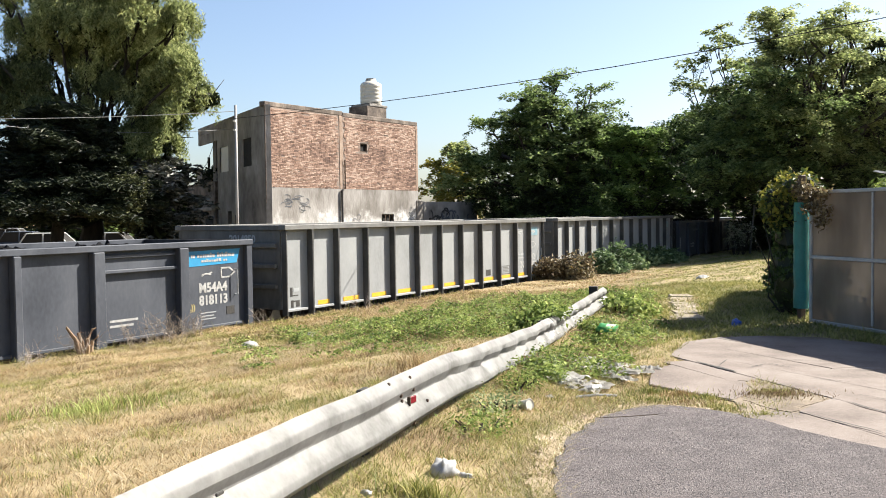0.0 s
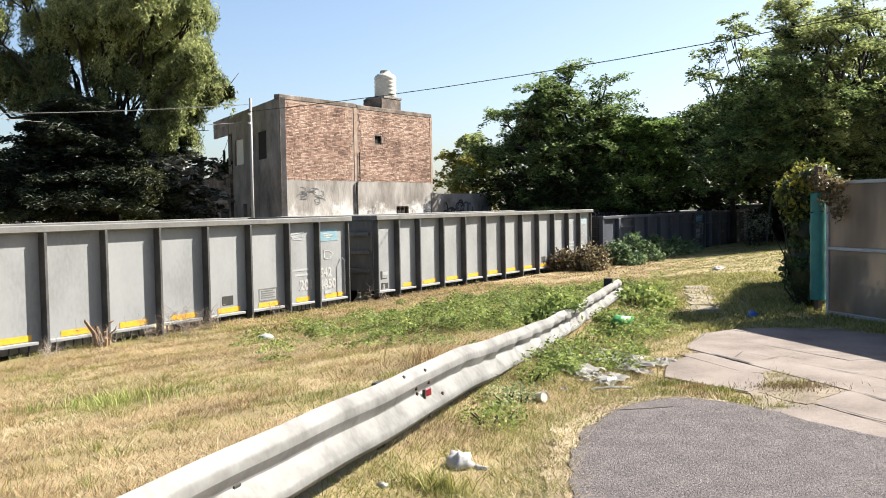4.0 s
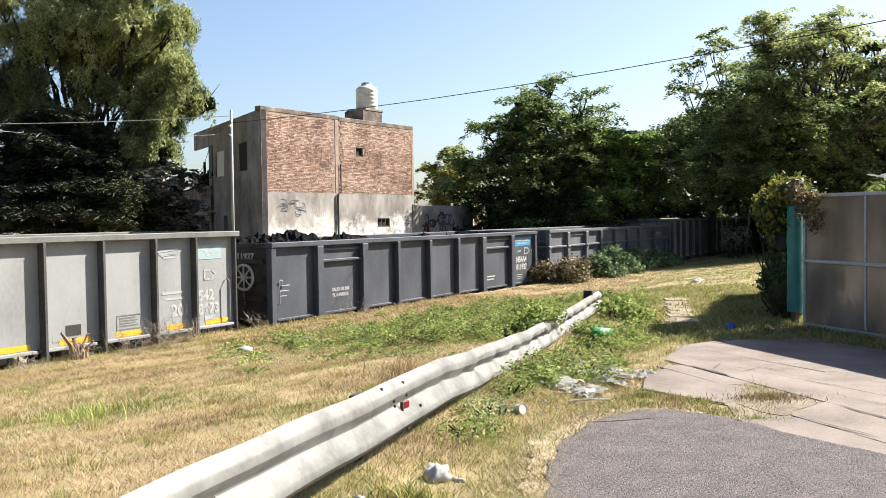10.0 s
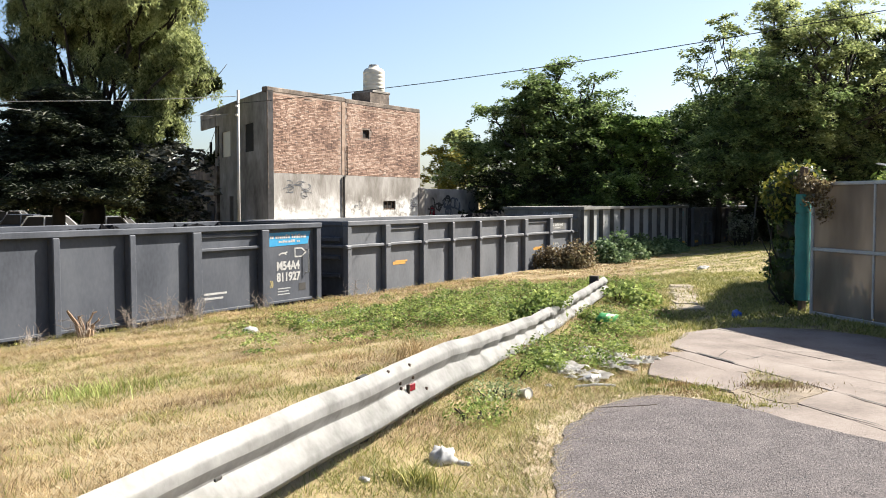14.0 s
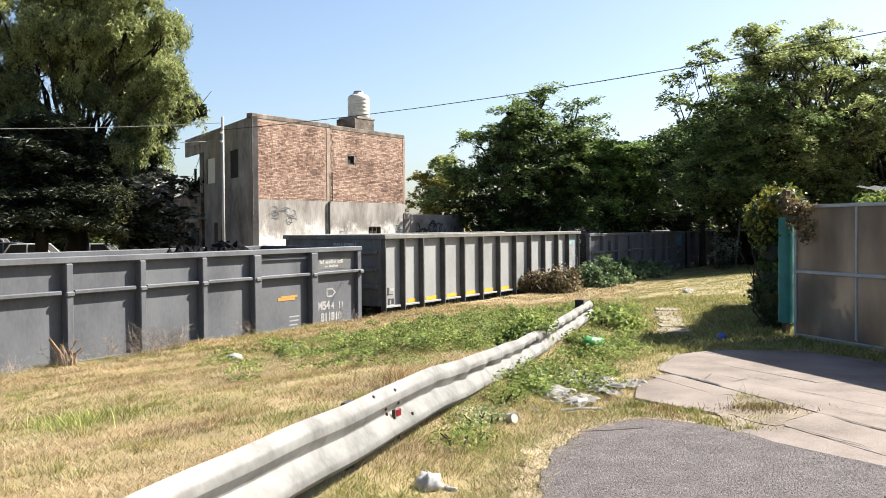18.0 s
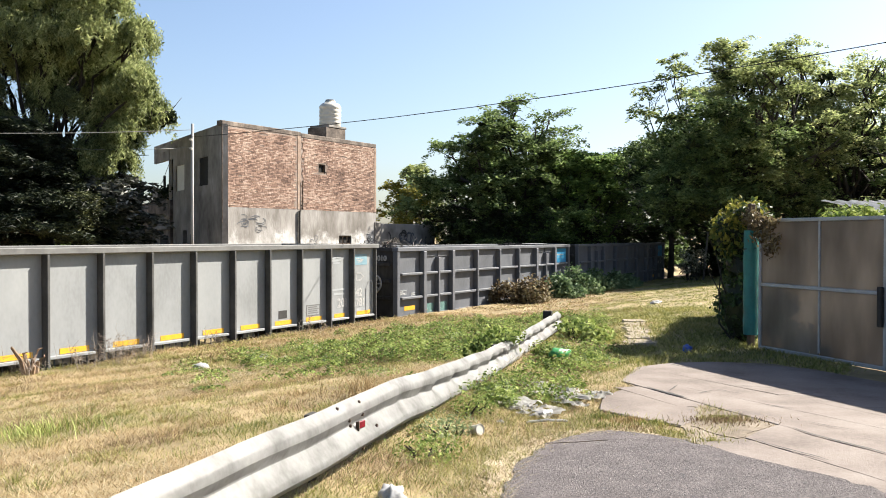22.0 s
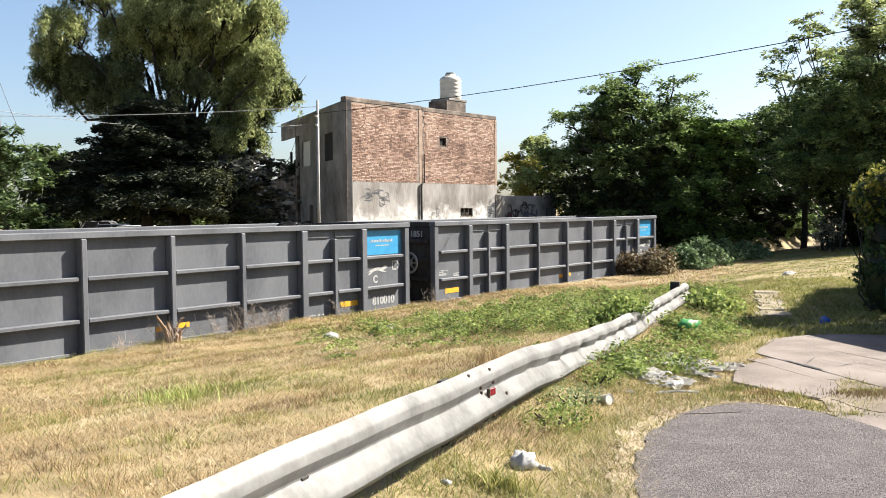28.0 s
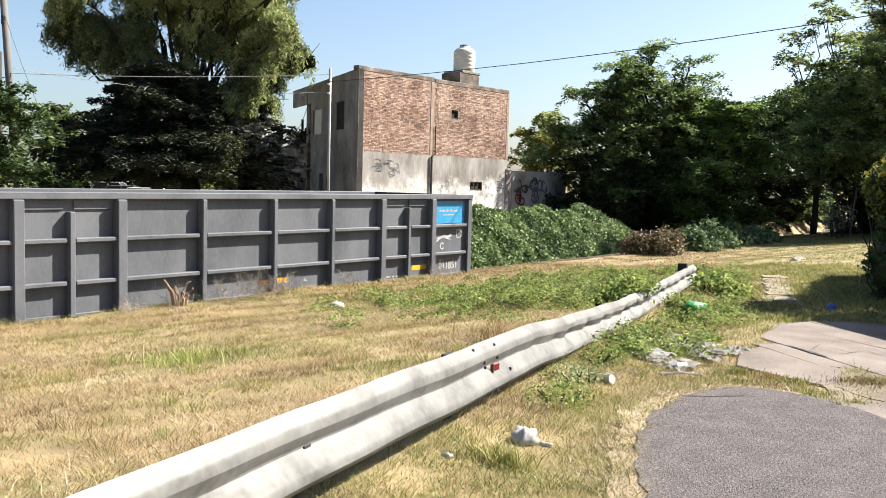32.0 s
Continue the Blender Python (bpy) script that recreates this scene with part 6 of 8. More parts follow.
def tree(name, x, y, blobs, n, size, aspect, leafmat, label, trunk_r=0.22, fork=2.2, seed=1, per=60, length=0.8, droop=0.3, extra=None):
    """A tree: tapered trunk, limbs to every part of the crown, and a crown of layered leafy sprays. blobs are in the tree's space."""
    rng = np.random.default_rng(seed)
    gz = float(ground_z(x, y))
    root = thing(name, Matrix.Translation((x, y, gz)), label, "tree")
    bm = bmesh.new()
    limb(bm, (0, 0, -0.3), (0.1, 0, fork), trunk_r * 1.25, trunk_r * 0.9, rng)
    part("trunk", bm, M_BARK, root, smooth=True)
    bm = bmesh.new()
    for b in blobs:
        limb(bm, (0.1, 0, fork - 0.1), b[:3], trunk_r * 0.42, trunk_r * 0.12, rng, 5, 0.3)
        for _ in range(2):
            v = rng.normal(size=3)
            v /= np.linalg.norm(v)
            q = np.array(b[:3]) + v * np.array(b[3:]) * 0.9
            st = np.array(b[:3]) * 0.85 + np.array([0.1, 0, fork]) * 0.15
            limb(bm, st, q, trunk_r * 0.16, 0.012, rng, 3, 0.3)
    part("branchwork", bm, M_BARK, root, smooth=True)
    V, F = leaf_cloud(pads(blobs, n // per, per, length, rng, droop), 1.9, size, aspect, rng, 0.12, 0.55)
    part("crown", raw_mesh("crown", V, F, leafmat), None, root)
    # large inner leaves added to block light; shade is in their colour
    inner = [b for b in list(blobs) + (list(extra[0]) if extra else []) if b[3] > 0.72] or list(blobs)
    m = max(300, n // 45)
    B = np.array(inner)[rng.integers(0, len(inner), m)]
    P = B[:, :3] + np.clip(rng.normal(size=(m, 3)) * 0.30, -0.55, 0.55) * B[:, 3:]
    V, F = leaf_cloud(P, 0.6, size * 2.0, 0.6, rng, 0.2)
    part("inner_crown", raw_mesh("inner_crown", V, F, M_SHADELEAF), None, root, "inner foliage in a shade-dark leaf colour")
    if extra:
        V, F = leaf_cloud(pads(extra[0], extra[1] // per, per, length, rng, droop), 1.9, size, aspect, rng, 0.12, 0.55)
        part("crown", raw_mesh("crown", V, F, extra[2]), None, root)
    return root


def dome(R, z0, z1, n, r, seed, squash=0.7, lean=0.0):
    """Uneven ellipsoids spread through a crown between the heights z0 and z1."""
    q = random.Random(seed)
    out = []
    for i in range(n):
        a = i * 2.399 + q.uniform(-0.5, 0.5)
        z = z0 + (z1 - z0) * ((i + 0.5) / n) ** 0.9
        k = (z - z0) / (z1 - z0)
        reach = R * math.sqrt(max(0.05, 1 - (abs(k - 0.35) / 0.72) ** 2)) * q.uniform(0.45, 1.0)
        rr = r * q.uniform(0.6, 1.25)
        out.append((reach * math.cos(a) + lean * k, reach * math.sin(a), z, rr, rr, rr * squash))
    return out


def willow():
    """The tall hanging tree with the dark conifer beneath it."""
    rng = np.random.default_rng(21)
    x, y = -13.6, 35.0
    gz = float(ground_z(x, y))
    root = thing("willow_tree", Matrix.Translation((x, y, gz)), "tall willow with hanging pale green foliage", "tree")
    bm = bmesh.new()
    limb(bm, (0, 0, -0.3), (0.1, 0, 2.2), 0.5, 0.4, rng)
    part("trunk", bm, M_BARK, root, smooth=True)
    # masses of foliage: across, height, radius; dim ones get the shade-darkened leaf
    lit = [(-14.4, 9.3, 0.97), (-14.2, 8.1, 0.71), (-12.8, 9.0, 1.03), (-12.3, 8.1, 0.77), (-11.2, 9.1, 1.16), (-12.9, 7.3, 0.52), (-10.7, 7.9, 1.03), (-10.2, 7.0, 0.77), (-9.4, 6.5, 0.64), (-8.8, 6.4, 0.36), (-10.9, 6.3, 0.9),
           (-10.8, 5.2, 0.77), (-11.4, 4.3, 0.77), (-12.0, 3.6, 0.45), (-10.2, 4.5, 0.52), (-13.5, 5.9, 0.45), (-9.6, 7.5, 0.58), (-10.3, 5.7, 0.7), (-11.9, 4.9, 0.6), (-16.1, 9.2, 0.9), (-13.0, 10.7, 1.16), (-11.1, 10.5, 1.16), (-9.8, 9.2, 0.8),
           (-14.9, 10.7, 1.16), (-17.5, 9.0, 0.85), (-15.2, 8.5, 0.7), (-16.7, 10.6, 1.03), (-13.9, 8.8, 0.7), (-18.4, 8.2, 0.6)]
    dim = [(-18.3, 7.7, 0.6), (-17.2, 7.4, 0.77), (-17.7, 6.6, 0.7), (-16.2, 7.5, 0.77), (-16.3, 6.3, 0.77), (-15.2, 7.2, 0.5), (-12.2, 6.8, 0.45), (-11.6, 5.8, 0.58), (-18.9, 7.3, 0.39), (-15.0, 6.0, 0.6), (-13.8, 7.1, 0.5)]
    q = random.Random(8)

    def masses(rows, depth):
        return [(a - x, q.uniform(-1, 1) * depth, z - gz, r * 0.8, r * 1.1, r * 0.75) for a, z, r in rows]
    A, D = masses(lit, 1.3), masses(dim, 0.9)
    A += [(b[0] * 0.9, 2.0 + q.random(), b[2], b[3], b[4], b[5]) for b in A[0:8]]
    bm = bmesh.new()
    for t in A + D:
        knee = np.array([t[0] * 0.35, t[1] * 0.4, t[2] * 0.62])
        limb(bm, (0.1, 0, 1.9), knee, 0.15, 0.09, rng, 3, 0.12)
        limb(bm, knee, t[:3], 0.085, 0.022, rng, 4, 0.2)
        for _ in range(4):
            v = rng.normal(size=3)
            limb(bm, np.array(t[:3]) * 0.85 + np.array([0, 0, 0.4]), np.array(t[:3]) + v * 0.5, 0.035, 0.01, rng, 4, 0.25)
    part("branchwork", bm, M_BARK, root, smooth=True)
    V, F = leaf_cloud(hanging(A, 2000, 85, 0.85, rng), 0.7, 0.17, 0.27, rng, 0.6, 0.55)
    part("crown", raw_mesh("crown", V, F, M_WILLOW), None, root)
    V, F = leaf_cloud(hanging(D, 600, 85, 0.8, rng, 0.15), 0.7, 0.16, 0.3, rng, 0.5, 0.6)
    part("crown", raw_mesh("crown", V, F, M_WILLOWDIM), None, root, "grey-green foliage coloured as if shaded")
    # dark leaves among the masses; the crown's inner shade is in their colour
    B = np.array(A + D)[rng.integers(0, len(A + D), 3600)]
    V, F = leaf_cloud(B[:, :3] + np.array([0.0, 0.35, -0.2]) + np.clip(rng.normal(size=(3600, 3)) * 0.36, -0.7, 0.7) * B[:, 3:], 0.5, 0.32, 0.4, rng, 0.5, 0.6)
    part("inner_crown", raw_mesh("inner_crown", V, F, M_SHADELEAF), None, root, "inner willow foliage with shade in its colour")
    # the dark conifer in front, branches in flat tiers
    cx, cy = -13.9, 32.5
    g2 = float(ground_z(cx, cy))
    con = thing("conifer_tree", Matrix.Translation((cx, cy, g2)), "dark broad conifer with drooping tiers below the willow", "tree")
    bm = bmesh.new()
    limb(bm, (0, 0, -0.3), (0.5, 0, 6.3), 0.3, 0.05, rng, 6, 0.05)
    part("trunk", bm, M_BARK, con, smooth=True)
    pts, bl = [], bmesh.new()
    for k in range(340):
        h = 2.05 + 4.05 * rng.random() ** 1.1
        a = rng.uniform(0, math.tau)
        R = 4.4 * (1 - (h / 7.0) ** 2.3) * rng.uniform(0.5, 1.1)
        h += 0.07 * R
        d = np.array([math.cos(a), math.sin(a), 0])
        end = d * R + np.array([0.06 * h, 0, h - 0.10 * R])
        if k % 2 == 0:
            limb(bl, (0, 0, h + 0.1), tuple(end), 0.06, 0.012, rng, 3, 0.1)
        m = int(240 * (0.4 + R / 4))
        u = rng.uniform(0.25, 1.0, (m, 1)) ** 0.7
        side = np.array([-d[1], d[0], 0])
        w = 0.5 * R / 4 * (1.1 - u) + 0.06
        p = np.array([0.06 * h, 0, h + 0.1]) + (end - np.array([0.06 * h, 0, h + 0.1])) * u + side * rng.normal(size=(m, 1)) * w + np.array([0, 0, 1]) * (rng.normal(size=(m, 1)) * 0.07 - 0.05)
        pts.append(p)
    part("branchwork", bl, M_BARK, con)
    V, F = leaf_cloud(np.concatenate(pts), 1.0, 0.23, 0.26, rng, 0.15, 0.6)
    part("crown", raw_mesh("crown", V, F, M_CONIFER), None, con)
    # olive sprays at the sunny side: sunlight put into the needle colour
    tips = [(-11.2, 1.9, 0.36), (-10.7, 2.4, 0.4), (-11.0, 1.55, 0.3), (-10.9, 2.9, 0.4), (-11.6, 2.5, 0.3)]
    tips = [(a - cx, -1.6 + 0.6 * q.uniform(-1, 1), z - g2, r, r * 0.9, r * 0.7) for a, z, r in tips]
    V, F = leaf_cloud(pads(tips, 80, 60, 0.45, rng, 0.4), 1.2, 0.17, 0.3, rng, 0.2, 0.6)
    part("crown", raw_mesh("crown", V, F, M_SUNNEEDLE), None, con, "outer sprays in a lighter olive standing for sunlight")


willow()

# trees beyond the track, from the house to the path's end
# low boughs of this tree have shade put into their leaf colour
tree("broadleaf_tree", 5.4, 46.0, dome(3.6, 1.2, 7.8, 42, 0.8, 3, 0.5) + dome(2.9, 1.6, 7.4, 16, 0.9, 23, 0.6) + [(0.2, 0, 8.7, 0.5, 0.6, 0.35), (0.3, 0, 9.1, 0.35, 0.4, 0.35), (-0.5, 0.2, 8.3, 0.6, 0.6, 0.3), (2.2, 0.1, 8.1, 0.7, 0.7, 0.35), (2.9, 0, 7.4, 0.7, 0.7, 0.35), (-3.0, 0, 6.6, 0.7, 0.7, 0.3), (-4.2, -0.2, 4.9, 0.8, 0.8, 0.35), (-4.7, -0.4, 3.6, 0.7, 0.8, 0.35)], 66000, 0.19, 0.46, M_LEAF, "dense dark green broadleaf tree beyond the track", 0.26, 2.2, 31, length=0.95, extra=([(-2.9, -1.2, 2.4, 1.6, 1.2, 1.5), (0, -2.2, 2.0, 1.8, 1.0, 1.4), (2.6, -1.5, 2.2, 1.6, 1.1, 1.5), (-1.5, 0.5, 1.2, 1.8, 1.2, 1.0), (1.5, 0.6, 1.2, 1.8, 1.2, 1.0)], 15000, M_SHADELEAF))
tree("broadleaf_tree", 9.0, 46.0, dome(2.6, 1.4, 6.9, 28, 0.75, 5, 0.5), 34000, 0.19, 0.46, M_LEAFGREEN, "fresh green broadleaf tree beyond the track", 0.22, 2.0, 32, length=0.9, extra=([(-0.8, -1.4, 1.6, 1.2, 0.8, 0.9), (-1.6, -2.2, 2.6, 0.9, 0.8, 0.6), (-0.6, -2.4, 3.6, 0.9, 0.8, 0.5)], 8000, M_LEAFGREEN))
tree("broadleaf_tree", 16.2, 61.0, dome(3.3, 1.0, 7.6, 24, 1.2, 7, 0.5), 16000, 0.28, 0.46, M_LEAF, "shaded green tree beside the track", 0.22, 2.2, 33)
tree("broadleaf_tree", 14.3, 47.6, [(a * 1.2, b * 1.2, c * 1.2 - 0.43, d * 1.2, e * 1.2, f * 1.2) for a, b, c, d, e, f in [(0.1, 0, 9.7, 0.4, 0.45, 0.4), (-0.5, 0, 9.2, 0.35, 0.45, 0.35), (0.5, 0, 9.1, 0.35, 0.45, 0.35), (-0.9, 0, 8.5, 0.5, 0.55, 0.28), (0.8, 0.2, 8.4, 0.55, 0.55, 0.3), (-1.1, 0.3, 7.5, 0.55, 0.55, 0.28), (0.5, 0.3, 7.3, 0.75, 0.75, 0.3), (1.5, 0.1, 6.6, 0.75, 0.85, 0.35), (-0.4, 0, 6.2, 0.85, 0.85, 0.35), (1.2, 0, 5.5, 0.95, 0.95, 0.45)]], 7500, 0.21, 0.46, M_LEAFLT, "slender open-crowned tree by the footpath", 0.14, 3.4, 34, length=0.9)
# lower boughs added to shade the track; darker leaf colour stands for shade
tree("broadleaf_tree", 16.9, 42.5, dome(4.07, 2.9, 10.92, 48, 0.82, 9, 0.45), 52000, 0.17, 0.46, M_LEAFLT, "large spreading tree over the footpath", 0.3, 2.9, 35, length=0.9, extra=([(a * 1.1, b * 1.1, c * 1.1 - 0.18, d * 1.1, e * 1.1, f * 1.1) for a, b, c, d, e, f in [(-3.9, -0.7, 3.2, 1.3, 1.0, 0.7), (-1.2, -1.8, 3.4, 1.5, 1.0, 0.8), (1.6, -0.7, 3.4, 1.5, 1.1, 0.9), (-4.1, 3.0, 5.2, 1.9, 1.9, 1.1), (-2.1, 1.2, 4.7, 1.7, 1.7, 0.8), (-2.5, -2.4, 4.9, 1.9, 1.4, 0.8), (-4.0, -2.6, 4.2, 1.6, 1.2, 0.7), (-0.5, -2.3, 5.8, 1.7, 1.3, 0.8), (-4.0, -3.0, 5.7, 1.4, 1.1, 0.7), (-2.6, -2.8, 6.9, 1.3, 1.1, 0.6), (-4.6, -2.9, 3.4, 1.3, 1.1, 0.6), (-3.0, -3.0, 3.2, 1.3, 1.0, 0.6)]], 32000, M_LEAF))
# this crown takes the lightened leaf, in place of sun it doesn't get
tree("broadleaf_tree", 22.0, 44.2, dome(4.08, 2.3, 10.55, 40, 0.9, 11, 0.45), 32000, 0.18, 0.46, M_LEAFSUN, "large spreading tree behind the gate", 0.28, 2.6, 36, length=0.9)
# two trees added behind the large crowns to shade the far wagons
tree("broadleaf_tree", 17.6, 46.8, dome(4.2, 2.4, 8.4, 34, 1.2, 14, 0.6), 26000, 0.26, 0.5, M_LEAF, "tree added behind the footpath to shade the track", 0.26, 2.4, 47, length=1.0)
tree("broadleaf_tree", 21.0, 52.4, dome(4.4, 2.0, 8.2, 30, 1.3, 15, 0.6), 20000, 0.28, 0.5, M_LEAF, "tree added behind the footpath to shade the track", 0.26, 2.4, 48, length=1.0)
tree("broadleaf_tree", 25.0, 40.0, dome(3.6, 2.0, 9.2, 18, 1.3, 12), 13000, 0.24, 0.46, M_LEAF, "leafy tree beyond the gate", 0.26, 2.4, 46)
tree("yellowing_tree", 0.6, 52.0, dome(1.5, 2.2, 5.4, 12, 0.6, 13), 9000, 0.21, 0.46, M_LEAFYEL, "yellowing tree behind the yard wall", 0.14, 1.8, 37, length=0.6, extra=([(0.3, 0, 5.7, 0.6, 0.6, 0.5), (1.0, 0, 5.0, 0.8, 0.8, 0.6), (1.6, 0, 4.2, 0.7, 0.8, 0.7)], 5000, M_LEAFLT))

# pale stakes in the gap beside the house
def stake(x, y, top, w, label):
    gz = float(ground_z(x, y))
    tagged(place(new("stake", box_mesh(w, top - gz, M_CARWHITE)), Matrix.Translation((x, y, gz))), label, "stake", "stakes beside the house")


def box_mesh(w, h, material):
    bm = box(-w / 2, w / 2, -0.03, 0.03, -0.1, h, 0.008)
    me = bpy.data.meshes.new("stake")
    bm.to_mesh(me)
    bm.free()
    me.materials.append(material)
    return me


stake(-11.35, 34.3, 1.22, 0.22, "wide white board standing in the ground beside the house")
stake(-10.07, 34.0, 1.47, 0.05, "thin pale stake standing beside the house")

# woods behind, most with shade in their leaf colour, and trees past the willow
for i, (x, y, h, r, mt) in enumerate(((9.6, 51.6, 6.2, 2.6, M_SHADELEAF), (13.2, 57.2, 6.6, 2.8, M_SHADELEAF), (18.4, 66.0, 7.6, 3.4, M_SHADELEAF), (24.0, 75.0, 9.0, 4.4, M_SHADELEAF), (26.0, 57.0, 8.0, 4.4, M_SHADELEAF), (24.0, 48.0, 7.6, 3.8, M_SHADELEAF), (30.0, 47.0, 8.0, 4.2, M_LEAF), (33.0, 40.0, 7.6, 3.8, M_LEAF))):
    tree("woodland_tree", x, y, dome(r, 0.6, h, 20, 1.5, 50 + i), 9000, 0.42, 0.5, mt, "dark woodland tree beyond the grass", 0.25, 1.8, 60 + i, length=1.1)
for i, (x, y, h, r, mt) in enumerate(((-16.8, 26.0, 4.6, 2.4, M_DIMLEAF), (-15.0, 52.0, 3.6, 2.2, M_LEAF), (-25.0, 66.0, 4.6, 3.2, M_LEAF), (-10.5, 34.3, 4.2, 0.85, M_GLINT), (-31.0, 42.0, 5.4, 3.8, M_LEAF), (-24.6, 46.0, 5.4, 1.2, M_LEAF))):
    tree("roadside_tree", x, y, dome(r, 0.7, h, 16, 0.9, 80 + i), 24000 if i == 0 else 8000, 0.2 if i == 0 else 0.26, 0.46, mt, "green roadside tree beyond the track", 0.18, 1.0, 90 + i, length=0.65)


# thickets added along the track's far side, coloured as shade to darken gaps
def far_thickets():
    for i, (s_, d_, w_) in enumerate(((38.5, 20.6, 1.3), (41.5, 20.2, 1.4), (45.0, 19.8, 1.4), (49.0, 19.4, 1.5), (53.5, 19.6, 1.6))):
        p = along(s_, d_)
        bush("thicket", p.x, p.y, [(-1.0 * w_, 0, 0.8, 1.0 * w_, 0.9, 0.9), (0.9 * w_, 0.2, 0.9, 1.0 * w_, 0.9, 1.0), (0, 0, 1.6, 0.8 * w_, 0.7, 0.6)], 4200, 0.22, M_SHADELEAF, "shade-coloured thicket added to darken the gap beyond the track", 190 + i, category="thicket", stems=4)


def bush(name, x, y, blobs, n, size, leafmat, label, seed, aspect=0.6, clump=10, tight=0.1, category="bush", stems=8):
    rng = np.random.default_rng(seed)
    gz = float(ground_z(x, y))
    root = thing(name, Matrix.Translation((x, y, gz)), label, category)
    bm = bmesh.new()
    for b in blobs:
        for _ in range(stems):
            v = rng.normal(size=3)
            v /= np.linalg.norm(v)
            v[2] = abs(v[2])
            limb(bm, (b[0] * 0.7, b[1] * 0.7, -0.1), np.array(b[:3]) + v * np.array(b[3:]) * 0.8, 0.02, 0.005, rng, 3, 0.2)
    part("stemwork", bm, M_BARK, root)
    P = clumped(blobs, n, rng, clump, tight, 0.6)
    P = P[P[:, 2] > -0.1]
    V, F = leaf_cloud(P, 1.4, size, aspect, rng, 0.1)
    part("foliage", raw_mesh("foliage", V, F, leafmat), None, root)
    return root


far_thickets()
# thickets added behind the cars to cover bright ground, coloured as shade
for i, (x, y, w_) in enumerate(((-34.5, 66.0, 2.4), (-30.0, 67.0, 2.2), (-26.0, 68.0, 2.4), (-21.5, 67.0, 2.2), (-17.5, 66.0, 2.0))):
    bush("thicket", x, y, [(-1.0 * w_, 0, 1.0, 1.1 * w_, 0.9, 1.1), (0.9 * w_, 0.2, 1.1, 1.1 * w_, 0.9, 1.2), (0, 0, 2.0, 0.9 * w_, 0.7, 0.8)], 4200, 0.3, M_SHADELEAF, "shade-coloured thicket added to darken the ground behind the parked cars", 230 + i, category="thicket", stems=4)
p = along(27.4, 12.1)
bush("brown_shrub", p.x, p.y, [(-0.45, 0, 0.22, 0.6, 0.5, 0.42), (0.3, 0, 0.3, 0.6, 0.5, 0.5)], 3600, 0.11, M_BROWNBUSH, "browning shrub beside the track", 101)
for i, (s, d, w) in enumerate(((30.4, 12.0, 0.75), (32.2, 12.2, 0.92), (34.2, 12.1, 0.78), (36.2, 11.9, 0.6), (38.0, 11.9, 0.45))):
    p = along(s, d)
    bush("green_shrub", p.x, p.y, [(-0.5 * w, 0, 0.28 * w, 0.7 * w, 0.5, 0.5 * w), (0.5 * w, 0.1, 0.22 * w, 0.75 * w, 0.5, 0.45 * w), (0.1 * w, 0, 0.7 * w, 0.35 * w, 0.4, 0.4 * w)], 2700, 0.14, M_SHRUB, "loose blue-green shrub beside the track", 110 + i)


def ivy_bank():
    """The creeper-covered bank behind the track."""
    rng = np.random.default_rng(55)
    n = 46000
    s = rng.uniform(22.5, 38.5, n)
    prof = 1.35 * np.clip((38.5 - s) / 3.5, 0, 1) ** 0.6 * (1 + 0.10 * np.sin(s * 1.7) + 0.06 * np.sin(s * 4.1))
    k = rng.uniform(0, 1, n) ** 0.8
    z = -1.22 + (prof + 0.57) * k
    d = 16.5 + 2.0 * k ** 1.5 + rng.normal(size=n) * 0.10 + 0.10 * wave(s, z, 2.7, 1.0) + 0.08 * wave(s, z, 6.1, 3.0)
    P = np.stack([U.x * s + NRM.x * d, U.y * s + NRM.y * d, z], 1)
    V, F = leaf_cloud(P, 0.8, 0.12, 0.8, rng, 0.25)
    root = thing("ivy_bank", Matrix.Identity(4), "bank of dense green ivy behind the track", "ivy", kind="stuff")
    part("ivy_leaves", raw_mesh("ivy_leaves", V, F, M_IVYBANK), None, root)
    bm = bmesh.new()
    rows = []
    for i in range(30):
        ss = 22.5 + i * 16.0 / 29
        h = 1.2 * max(0, min(1, (38.5 - ss) / 3.5)) ** 0.6
        rows.append([bm.verts.new(along(ss, dd, zz)) for dd, zz in ((16.7, -1.25), (17.6, -0.85 + h * 0.5), (18.6, -0.85 + h), (19.6, -0.8))])
    for r0, r1 in zip(rows, rows[1:]):
        for j in range(3):
            bm.faces.new((r0[j], r1[j], r1[j + 1], r0[j + 1]))
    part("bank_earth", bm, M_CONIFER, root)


ivy_bank()


